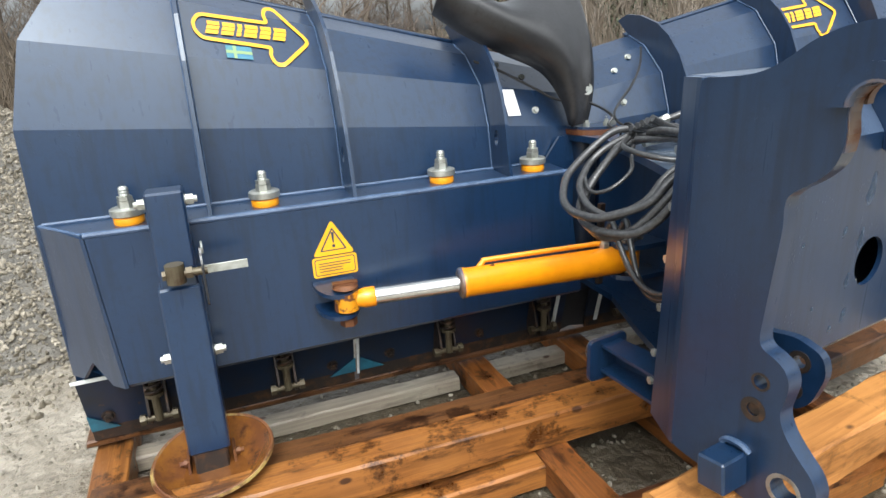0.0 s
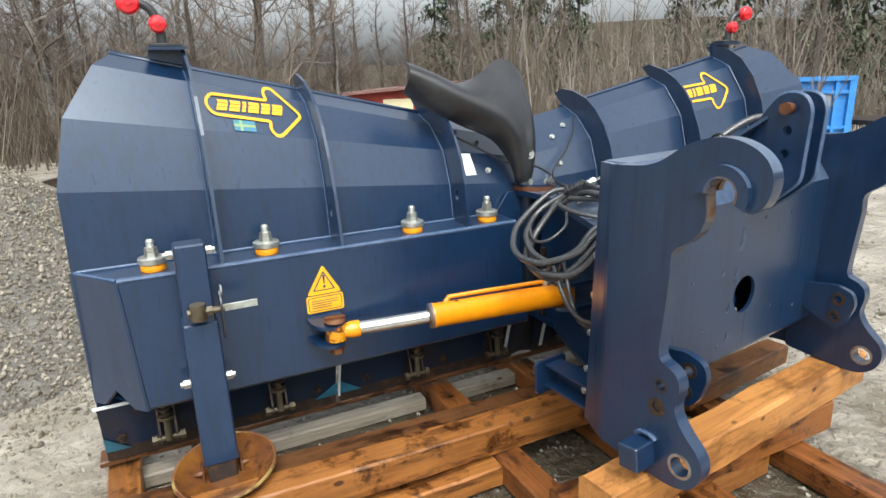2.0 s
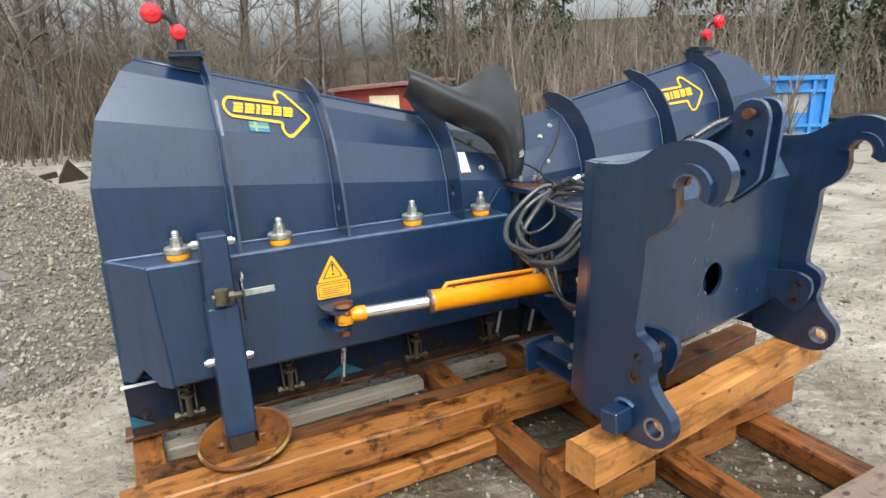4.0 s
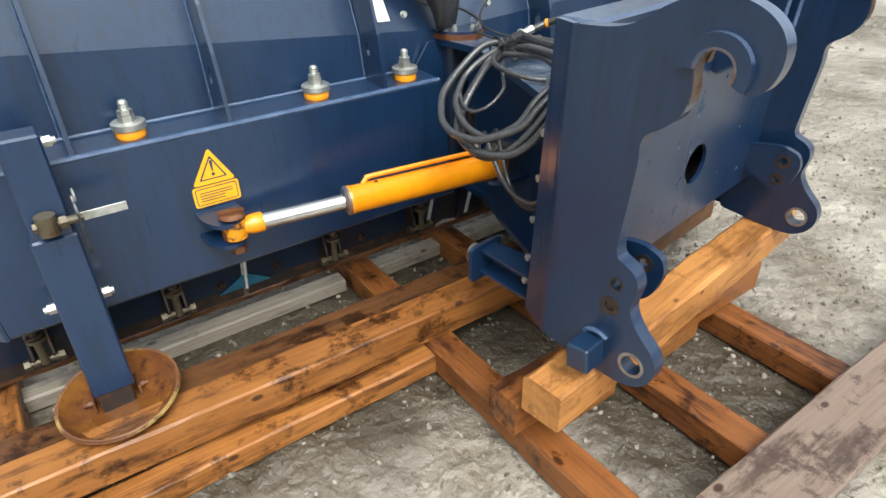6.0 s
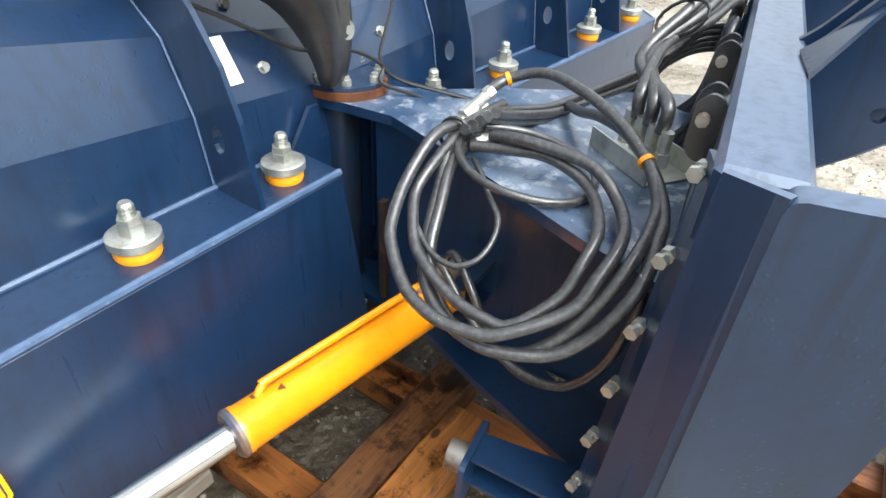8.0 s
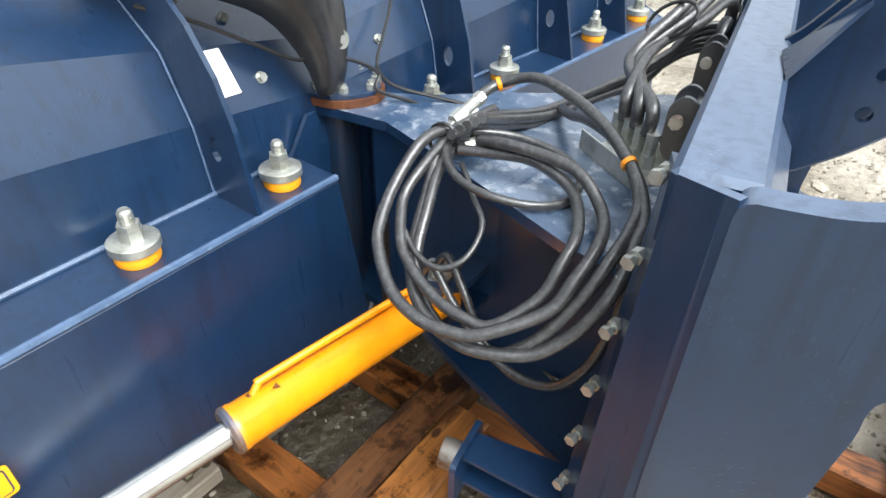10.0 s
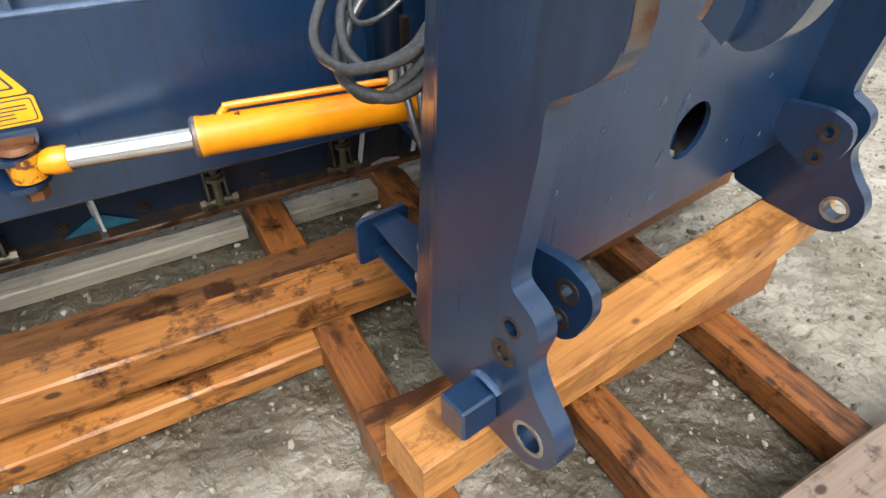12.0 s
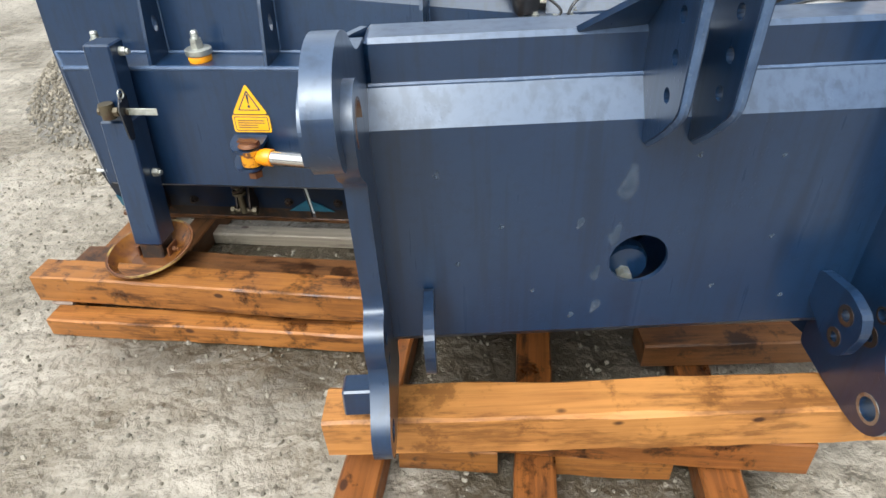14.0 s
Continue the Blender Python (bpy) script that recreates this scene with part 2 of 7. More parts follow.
BLUE = wet_paint("wet_blue_paint", (0.0050, 0.0204, 0.0560), (0.0076, 0.0256, 0.0625), 0.31)
BLUE_EDGE = material("pale_blue_edge", (0.055, 0.095, 0.17), 0.42, 0, (18, (0.03, 0.06, 0.12), 0.42, 0.65), (60, (0.10, 0.14, 0.20), 0.6, 0.7), None, 0.15)
TEAL = material("teal_primer_paint", (0.02, 0.13, 0.19), 0.4, 0, (18, (0.015, 0.07, 0.11), 0.4, 0.7))
YELLOW = material("yellow_paint", (0.80, 0.275, 0.004), 0.3, 0, (14, (0.70, 0.22, 0.004), 0.45, 0.75), (55, (0.06, 0.03, 0.01), 0.70, 0.76), (30, 0.1, 0.003), 0.3)
FLAKE = material("flaking_yellow_paint_on_rust", (0.62, 0.25, 0.008), 0.4, 0, (34, (0.11, 0.036, 0.014), 0.46, 0.54), (80, (0.03, 0.012, 0.008), 0.6, 0.7), (50, 0.4, 0.003))
PU = material("yellow_rubber_bush", (0.95, 0.36, 0.01), 0.42, 0, (30, (0.7, 0.22, 0.01), 0.5, 0.8))
CHROME = material("chrome_rod", (0.72, 0.72, 0.70), 0.16, 1.0, (12, (0.55, 0.54, 0.52), 0.45, 0.7), None, (60, 0.05, 0.001))
ZINC = material("zinc_plated_steel", (0.50, 0.51, 0.47), 0.36, 0.75, (22, (0.30, 0.30, 0.25), 0.45, 0.7), (70, (0.22, 0.15, 0.08), 0.66, 0.76))
STEEL = material("bare_worn_steel", (0.34, 0.32, 0.29), 0.42, 0.75, (25, (0.20, 0.11, 0.05), 0.5, 0.7))
RUST = material("rusty_steel", (0.10, 0.034, 0.014), 0.55, 0.25, (14, (0.17, 0.065, 0.02), 0.4, 0.65), (40, (0.05, 0.018, 0.01), 0.55, 0.75), (45, 0.4, 0.003))
RUSTDISH = material("rusty_wet_dish", (0.13, 0.048, 0.018), 0.25, 0.1, (8, (0.22, 0.085, 0.014), 0.42, 0.62), (26, (0.06, 0.022, 0.012), 0.52, 0.72), (30, 0.3, 0.003), 0.4)
RUSTEDGE = material("rust_stained_cut_edge", (0.17, 0.12, 0.09), 0.5, 0.3, (22, (0.13, 0.05, 0.02), 0.45, 0.6), (9, (0.07, 0.09, 0.14), 0.5, 0.65))
DARKSTEEL = material("dark_oily_steel", (0.045, 0.035, 0.03), 0.4, 0.5, (25, (0.12, 0.06, 0.03), 0.5, 0.7), None, (45, 0.3, 0.003))
# BLUE darkened for the shade under beam and hinge plate, plus brown grime specks
BLUE_SHADED = material("shaded_blue_paint", (0.0050, 0.015, 0.036), 0.38, 0.0, (9, (0.012, 0.015, 0.022), 0.45, 0.65), (30, (0.05, 0.03, 0.018), 0.66, 0.74))
OLIVE = material("greasy_olive_steel", (0.10, 0.082, 0.05), 0.4, 0.4, (20, (0.06, 0.035, 0.02), 0.5, 0.7))
BLACKPAINT = material("black_gloss_paint", (0.008, 0.009, 0.012), 0.25, 0.0, (9, (0.02, 0.022, 0.026), 0.45, 0.7), None, None, 0.3)
RUBBER = material("wet_black_rubber", (0.014, 0.014, 0.015), 0.38, 0, (6, (0.03, 0.03, 0.032), 0.42, 0.7), (60, (0.008, 0.008, 0.008), 0.5, 0.8), (90, 0.25, 0.002), 0.2)
HOSE = material("black_hose_rubber", (0.026, 0.026, 0.027), 0.36, 0, (90, (0.060, 0.060, 0.060), 0.46, 0.66), (60, (0.30, 0.30, 0.29), 0.68, 0.72), (200, 0.35, 0.002), 0.5)
CABLE = material("black_cable", (0.012, 0.012, 0.013), 0.4)
RED_LENS = material("red_lamp_lens", (0.55, 0.006, 0.012), 0.16, 0, None, None, (220, 0.2, 0.001), 0.6)
WHITE = material("white_label_paper", (0.78, 0.78, 0.76), 0.45, 0, (12, (0.66, 0.66, 0.64), 0.5, 0.8))
SIGN_YELLOW = material("sign_yellow_film", (0.80, 0.40, 0.012), 0.35, 0, (20, (0.68, 0.31, 0.01), 0.5, 0.8))
SIGN_DARK = material("sign_dark_print", (0.02, 0.03, 0.07), 0.4)
FLAG_BLUE = material("flag_blue_print", (0.03, 0.15, 0.25), 0.4, 0, (30, (0.05, 0.20, 0.20), 0.45, 0.65))
FLAG_CROSS = material("faded_yellow_print", (0.20, 0.30, 0.13), 0.4)
PALE_STRIP = material("pale_wear_strip", (0.62, 0.64, 0.62), 0.5, 0, (14, (0.4, 0.41, 0.4), 0.5, 0.75))
SCUFF_SHEEN = material("rubbed_paint_with_sky_glint", (0.085, 0.115, 0.16), 0.30, 0, (22, (0.012, 0.035, 0.085), 0.42, 0.58), None, None, 0.5)
SCUFF = material("dried_water_scuff", (0.10, 0.135, 0.19), 0.45, 0, (40, (0.06, 0.09, 0.14), 0.42, 0.58))
SCUFF.node_tree.nodes["Principled BSDF"].inputs["Alpha"].default_value = 0.22
RIM = material("yellow_patched_rust_rim", (0.36, 0.25, 0.08), 0.45, 0, (9, (0.13, 0.05, 0.02), 0.40, 0.50), (40, (0.07, 0.03, 0.015), 0.55, 0.7))
# BLUE lightened to stand in for sky sheen on up-facing faces
SKY_SHEEN = wet_paint("blue_paint_with_sky_sheen", (0.052, 0.082, 0.140), (0.080, 0.112, 0.172), 0.34)
# rubbed push frame paint; its pale tone and patches also paint sky sheen
WORN_SHEEN = material("rubbed_paint_with_sky_sheen", (0.022, 0.050, 0.100), 0.30, 0, (6, (0.10, 0.135, 0.19), 0.42, 0.60), (26, (0.24, 0.27, 0.31), 0.53, 0.64), (9, 0.06, 0.004), 0.9, 0.3)
RUSTWATER = material("rusty_rain_water", (0.10, 0.036, 0.010), 0.04, 0, (9, (0.17, 0.065, 0.016), 0.4, 0.7), None, (14, 0.08, 0.002))
WOOD = wood("wet_sawn_pine", (0.31, 0.120, 0.028), (0.060, 0.018, 0.005), 0.9, 0.15, 0.8)
WOOD_OLD = wood("weathered_wet_pine", (0.135, 0.055, 0.018), (0.030, 0.012, 0.006), 0.8)
WOOD_SOAKED = wood("soaked_red_brown_pine", (0.25, 0.086, 0.020), (0.042, 0.013, 0.005), 0.9)
WOOD_PALE = wood("fresh_sawn_pine", (0.47, 0.205, 0.056), (0.17, 0.060, 0.015), 0.5, 0.1, 0.55)
# wet plank wood; its paleness is sky reflection put into the colour
WOOD_WHITE = wood("sky_pale_wet_plank", (0.29, 0.250, 0.195), (0.15, 0.118, 0.085), 0.5, 0.08, 0.4)
WOOD_GREY = wood("grey_weathered_board", (0.23, 0.165, 0.125), (0.12, 0.078, 0.052), 0.8)


# ---------------------------------------------------------------- mesh helpers
V = Vector


def finish(bm):
    bmesh.ops.remove_doubles(bm, verts=bm.verts, dist=1e-5)
    bmesh.ops.recalc_face_normals(bm, faces=bm.faces)


def root_of(ob):
    while ob.parent:
        ob = ob.parent
    return ob


def part(name, bm, mat, parent, label="", smooth=False, creased=False):
    """One mesh under a thing or a part; bm is in world coordinates."""
    finish(bm)
    if parent is not None:
        bmesh.ops.translate(bm, verts=bm.verts, vec=-root_of(parent).location)
    me = bpy.data.meshes.new(name)
    bm.to_mesh(me)
    bm.free()
    for f in me.polygons:
        f.use_smooth = smooth or creased
    if smooth:
        me.set_sharp_from_angle(angle=radians(38))
    for m in (mat if isinstance(mat, (list, tuple)) else [mat]):
        me.materials.append(m)
    ob = new(name, me)
    if parent is not None:
        ob.parent = parent
    if label:
        tagged(ob, label)
    return ob


def thing(name, at, label, category, group="", kind=""):
    ob = new(name)
    ob.location = at
    return tagged(ob, label, category, group, kind)


def lone(name, bm, mat, at, label, category, group="", kind="", smooth=False):
    """A thing that is a single mesh, with its origin at its base."""
    finish(bm)
    at = V(at)
    bmesh.ops.translate(bm, verts=bm.verts, vec=-at)
    ob = part(name, bm, mat, None, "", smooth)
    ob.location = at
    return tagged(ob, label, category, group, kind)


def add_box(bm, a, b, m=None, bevel=0.0, mat=0):
    """A box from corner a to corner b, moved by m."""
    tmp = bmesh.new()
    bmesh.ops.create_cube(tmp, size=1)
    a, b = V(a), V(b)
    bmesh.ops.scale(tmp, vec=b - a, verts=tmp.verts)
    bmesh.ops.translate(tmp, vec=(a + b) / 2, verts=tmp.verts)
    if bevel:
        bmesh.ops.bevel(tmp, geom=tmp.edges[:], offset=bevel, segments=1, affect="EDGES")
    if m is not None:
        bmesh.ops.transform(tmp, matrix=m, verts=tmp.verts)
    merge(bm, tmp, mat)


def merge(bm, tmp, mat=0):
    new_verts = {v: bm.verts.new(v.co) for v in tmp.verts}
    for f in tmp.faces:
        try:
            g = bm.faces.new([new_verts[v] for v in f.verts])
            g.material_index = mat if mat else f.material_index
        except ValueError:
            pass
    tmp.free()


def basis(axis):
    z = V(axis).normalized()
    x = z.orthogonal().normalized()
    return x, z.cross(x), z


def add_cyl(bm, p0, p1, r0, r1=None, seg=16, mat=0, caps=True):
    p0, p1 = V(p0), V(p1)
    r1 = r0 if r1 is None else r1
    x, y, _ = basis(p1 - p0)
    rings = []
    for p, r in ((p0, r0), (p1, r1)):
        rings.append([bm.verts.new(p + (x * math.cos(a) + y * math.sin(a)) * r) for a in (2 * math.pi * i / seg for i in range(seg))])
    for i in range(seg):
        j = (i + 1) % seg
        f = bm.faces.new((rings[0][i], rings[0][j], rings[1][j], rings[1][i]))
        f.material_index = mat
    if caps:
        bm.faces.new(rings[0][::-1]).material_index = mat
        bm.faces.new(rings[1]).material_index = mat


def add_lathe(bm, centre, axis, profile, seg=24, mat=0, closed=False):
    """profile: (radius, along axis) rows turned round the axis."""
    c = V(centre)
    x, y, z = basis(axis)
    rings = []
    for r, h in profile:
        rings.append([bm.verts.new(c + z * h + (x * math.cos(a) + y * math.sin(a)) * max(r, 1e-4)) for a in (2 * math.pi * i / seg for i in range(seg))])
    pairs = list(zip(rings, rings[1:])) + ([(rings[-1], rings[0])] if closed else [])
    for ra, rb in pairs:
        for i in range(seg):
            j = (i + 1) % seg
            bm.faces.new((ra[i], ra[j], rb[j], rb[i])).material_index = mat


def smooth_path(points, n=8, closed=False):
    """Catmull-Rom through the points."""
    pts = [V(p) for p in points]
    out = []
    count = len(pts) if closed else len(pts) - 1
    for i in range(count):
        if closed:
            a, b, c, d = (pts[(i + k) % len(pts)] for k in (-1, 0, 1, 2))
        else:
            a, b, c, d = pts[max(i - 1, 0)], pts[i], pts[i + 1], pts[min(i + 2, len(pts) - 1)]
        for k in range(n):
            t = k / n
            out.append(0.5 * ((2 * b) + (c - a) * t + (2 * a - 5 * b + 4 * c - d) * t * t + (3 * b - a - 3 * c + d) * t ** 3))
    if not closed:
        out.append(pts[-1])
    return out


def add_tube(bm, points, r, seg=8, closed=False, taper=None, mat=0):
    pts = [V(p) for p in points]
    tangents = []
    for i, p in enumerate(pts):
        a = pts[i - 1] if (closed or i) else p
        b = pts[(i + 1) % len(pts)] if (closed or i < len(pts) - 1) else p
        tangents.append((b - a).normalized())
    x = tangents[0].orthogonal().normalized()
    rings = []
    for i, (p, t) in enumerate(zip(pts, tangents)):
        x = (x - t * x.dot(t)).normalized()
        y = t.cross(x)
        rad = r if taper is None else r + (taper - r) * i / max(len(pts) - 1, 1)
        rings.append([bm.verts.new(p + (x * math.cos(a) + y * math.sin(a)) * rad) for a in (2 * math.pi * k / seg for k in range(seg))])
    for ra, rb in list(zip(rings, rings[1:])) + ([(rings[-1], rings[0])] if closed else []):
        for i in range(seg):
            j = (i + 1) % seg
            bm.faces.new((ra[i], ra[j], rb[j], rb[i])).material_index = mat
    if not closed:
        bm.faces.new(rings[0][::-1]).material_index = mat
        bm.faces.new(rings[-1]).material_index = mat


def circle2(cx, cy, r, n=20):
    return [(cx + r * math.cos(2 * math.pi * i / n), cy + r * math.sin(2 * math.pi * i / n)) for i in range(n)]


def add_plate(bm, outline, place, thick, holes=(), mat=0, rim=None):
    """A flat plate: outline and holes in 2D, place(a, b, c) gives the world point, c from 0 to thick. rim: the material of the cut edge."""
    tmp = bmesh.new()
    loops = [outline, *holes]
    edges = []
    layers = {}
    for loop in loops:
        vs = [tmp.verts.new((a, b, 0)) for a, b in loop]
        for i in range(len(vs)):
            edges.append(tmp.edges.new((vs[i], vs[(i + 1) % len(vs)])))
    bmesh.ops.triangle_fill(tmp, use_beauty=True, use_dissolve=False, edges=edges)
    tmp.verts.ensure_lookup_table()
    n0 = len(tmp.verts)
    flat = [(v.co.x, v.co.y) for v in tmp.verts]
    tmp.verts.index_update()
    tris = [[v.index for v in f.verts] for f in tmp.faces]
    bound = [[v.index for v in e.verts] for e in tmp.edges if len(e.link_faces) == 1]
    tmp.free()
    low = [bm.verts.new(place(a, b, 0)) for a, b in flat]
    top = [bm.verts.new(place(a, b, thick)) for a, b in flat]
    for t in tris:
        bm.faces.new([low[i] for i in t][::-1]).material_index = mat
        bm.faces.new([top[i] for i in t]).material_index = mat
    for i, j in bound:
        bm.faces.new((low[i], low[j], top[j], top[i])).material_index = mat if rim is None else rim


def add_hex(bm, p0, p1, r, mat=0):
    add_cyl(bm, p0, p1, r, r, 6, mat)


def round_line(points, radius, n=4):
    """A 2D outline with its corners rounded off."""
    out = []
    k = len(points)
    for i in range(k):
        a, b, c = V(points[i - 1]), V(points[i]), V(points[(i + 1) % k])
        da, dc = (a - b), (c - b)
        r = min(radius, da.length * 0.45, dc.length * 0.45)
        p, q = b + da.normalized() * r, b + dc.normalized() * r
        for s in range(n + 1):
            t = s / n
            out.append(tuple(p * (1 - t) ** 2 + b * 2 * t * (1 - t) + q * t * t))
    return out


# ---------------------------------------------------------------- snow plough
PLOUGH = thing("snow_plough", (0, 0.6, 0.1), "dark blue steel snow plough resting on timber beams", "snow plough")
HINGE = V((-0.05, 1.06, 0))


def wing_axes(degrees, side):
    a = radians(degrees)
    along = V((math.cos(a), math.sin(a), 0)) * side
    back = V((math.sin(a), -math.cos(a), 0))
    return along, back


def placer(axes):
    along, back = axes
    return lambda u, w, z: HINGE + along * u + back * w + V((0, 0, z))


LEFT, RIGHT = placer(wing_axes(-8.3, -1)), placer(wing_axes(-12.4, 1))

# creases of the mouldboard: depth, height at the root, rise along the wing, outer end
U0 = 0.09
U_IN = 0.012
FOLDS = (
    (-0.012, 0.40, 0.0, 1.925),
    (0.012, 0.60, 0.0, 1.922),
    (0.016, 0.95, 0.0, 1.918),
    (-0.010, 1.084, 0.0826, 1.915),
    (-0.070, 1.208, 0.1530, 1.862),
    (-0.200, 1.296, 0.2176, 1.748),
    (-0.320, 1.338, 0.2240, 1.691),
)


def fold_at(k, u):
    w, z, rise, _ = FOLDS[k]
    return w, z + rise * (u - U0)


RIBS = (
    (1.43, ((0.155, 0.945), (0.100, 1.181), (0.045, 1.400), (-0.030, 1.535), (-0.120, 1.630), (-0.220, 1.684), (-0.330, 1.712), (-0.380, 1.700))),
    (0.98, ((0.163, 0.945), (0.112, 1.150), (0.064, 1.285), (0.002, 1.405), (-0.060, 1.477), (-0.130, 1.532), (-0.220, 1.578), (-0.340, 1.610), (-0.400, 1.596))),
    (0.407, ((0.160, 0.945), (0.128, 1.130), (0.093, 1.235), (0.035, 1.328), (-0.040, 1.402), (-0.120, 1.452), (-0.240, 1.488), (-0.340, 1.498), (-0.410, 1.475))),
)
BOX_TOP, BOX_LOW, BOX_W_TOP, BOX_W_LOW = 0.945, 0.455, 0.165, 0.195


def build_wing(P, name, label):
    bm = bmesh.new()
    # mouldboard sheet, folded along its creases, 10 mm thick
    cols = 24
    grid = []
    for w, z0, rise, end in FOLDS:
        row = []
        for i in range(cols + 1):
            u = U_IN + (end - U_IN) * i / cols
            row.append((u, w, z0 + rise * (u - U0)))
        grid.append(row)
    for off in (0.0, -0.010):
        vs = [[bm.verts.new(P(u, w + off, z + (off if k > 4 else 0))) for u, w, z in row] for k, row in enumerate(grid)]
        for k in range(len(grid) - 1):
            for i in range(cols):
                bm.faces.new((vs[k][i], vs[k][i + 1], vs[k + 1][i + 1], vs[k + 1][i]))
        for row in vs:
            for p, q in zip(row, row[1:]):
                bm.edges.get((p, q)).smooth = False
        for p, q in zip(vs, vs[1:]):
            for i in (0, cols):
                bm.edges.get((p[i], q[i])).smooth = False
        if off == 0.0:
            outer = vs
        else:
            inner = vs
    rim = [(k, 0) for k in range(len(grid))] + [(len(grid) - 1, i) for i in range(1, cols + 1)] + [(k, cols) for k in range(len(grid) - 2, -1, -1)] + [(0, i) for i in range(cols - 1, 0, -1)]
    for (a, b), (c, d) in zip(rim, rim[1:] + rim[:1]):
        bm.faces.new((outer[a][b], outer[c][d], inner[c][d], inner[a][b]))
    # lip along the top edge
    w, z0, rise, end = FOLDS[-1]
    lip = [P(U0 + 0.3 + (end - U0 - 0.3) * i / 8, w - 0.02, z0 + rise * (0.3 + (end - U0 - 0.3) * i / 8) + 0.004) for i in range(9)]
    add_tube(bm, lip, 0.012, 6)
    wing = part(name, bm, BLUE, PLOUGH, label, creased=True)

    # ribs, each a cut plate with a drain hole
    for u, outer_line in RIBS:
        bm = bmesh.new()
        inside = [fold_at(k, u) for k in (2, 3, 4, 5, 6)]
        inside = [(w - 0.004, z) for w, z in inside]
        shape = list(outer_line) + inside[::-1]
        hole = [(0.055 + 0.017 * math.cos(t), 1.075 + 0.030 * math.sin(t)) for t in (2 * math.pi * i / 14 for i in range(14))]
        add_plate(bm, shape, lambda a, b, c, u=u: P(u - 0.006 + c, a, b), 0.012, [hole])
        part("rib", bm, BLUE, wing)
        # weld seam where the rib meets the sheet
        bm = bmesh.new()
        for s in (-1, 1):
            add_tube(bm, [P(u + s * 0.009, w + 0.008, z) for w, z in inside], 0.003, 5)
        part("weld_seam", bm, BLUE_EDGE, wing, "pale weld line")

    # box beam along the foot of the wing, its end closed by a slanted plate
    bm = bmesh.new()
    r = 0.014
    sec = [(0.0, BOX_TOP + 0.008), (BOX_W_TOP - r, BOX_TOP), (BOX_W_TOP, BOX_TOP - r), (BOX_W_LOW, BOX_LOW + r), (BOX_W_LOW - r, BOX_LOW), (0.0, BOX_LOW + 0.03)]
    u_in = 0.175
    rows = []
    for j, f in enumerate((0.0, 0.25, 0.5, 0.75, 1.0)):
        ring = []
        for w, z in sec:
            u_out = 1.912 - (0.138 + 0.032 * (BOX_TOP - z) / (BOX_TOP - BOX_LOW)) * min(max(w, 0) / BOX_W_TOP, 1.0)
            u_start = u_in + (0.05 if z < 0.6 else 0.0) * -1
            ring.append(bm.verts.new(P(u_start + (u_out - u_start) * f, w, z)))
        rows.append(ring)
    for ra, rb in zip(rows, rows[1:]):
        for i in range(len(sec)):
            k = (i + 1) % len(sec)
            bm.faces.new((ra[i], ra[k], rb[k], rb[i]))
    bm.faces.new(rows[0][::-1])
    part("box_beam", bm, BLUE, wing)

    # slanted end plate with a notch cut into its foot
    def on_end(s_, z, c):
        t = (BOX_TOP - z) / (BOX_TOP - BOX_LOW)
        return P(1.914 - s_ * (0.138 + 0.032 * t) + c, s_ * (BOX_W_TOP + (BOX_W_LOW - BOX_W_TOP) * t), z)

    bm = bmesh.new()
    add_plate(bm, [(-0.02, 0.952), (0.5, 0.948), (1.0, 0.936), (1.0, 0.700), (1.0, 0.458), (0.78, 0.456), (0.48, 0.520), (0.20, 0.448), (-0.02, 0.446), (-0.02, 0.70)], on_end, 0.010)
    part("end_plate", bm, BLUE, wing)
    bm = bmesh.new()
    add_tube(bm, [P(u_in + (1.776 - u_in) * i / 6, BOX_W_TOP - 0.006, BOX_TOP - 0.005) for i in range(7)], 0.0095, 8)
    part("beam_edge", bm, BLUE_EDGE, wing, "pale beam edge")
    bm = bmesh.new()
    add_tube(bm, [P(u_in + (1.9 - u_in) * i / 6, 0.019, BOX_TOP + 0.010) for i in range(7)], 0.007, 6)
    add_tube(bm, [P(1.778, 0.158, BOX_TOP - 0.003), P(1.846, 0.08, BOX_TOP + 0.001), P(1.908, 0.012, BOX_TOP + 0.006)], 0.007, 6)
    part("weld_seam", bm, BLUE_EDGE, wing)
    # gusset at the root
    bm = bmesh.new()
    add_plate(bm, [(0.10, 0.60), (0.10, 1.05), (0.13, 1.05), (0.20, 0.955), (0.20, 0.60)], lambda a, b, c: P(a, 0.02 + c, b), 0.012)
    part("root_gusset", bm, BLUE, wing)

    # spring bolts on the beam: bush, washer, nut and stud
    for u in (1.657, 1.26, 0.65, 0.283):
        base = P(u, 0.092, BOX_TOP)
        up = V((0, 0, 1))
        bm = bmesh.new()
        add_lathe(bm, base, up, [(0, 0), (0.040, 0), (0.043, 0.006), (0.043, 0.022), (0.040, 0.027), (0, 0.027)], 24)
        bush = part("bush", bm, PU, wing, "orange yellow rubber bush", True)
        bm = bmesh.new()
        add_lathe(bm, base, up, [(0, 0.027), (0.046, 0.027), (0.049, 0.030), (0.049, 0.047), (0.045, 0.050), (0, 0.050)], 24)
        part("washer", bm, ZINC, wing, "zinc plated thick washer", True)
        bm = bmesh.new()
        add_hex(bm, base + up * 0.050, base + up * 0.070, 0.024)
        add_hex(bm, base + up * 0.071, base + up * 0.084, 0.022)
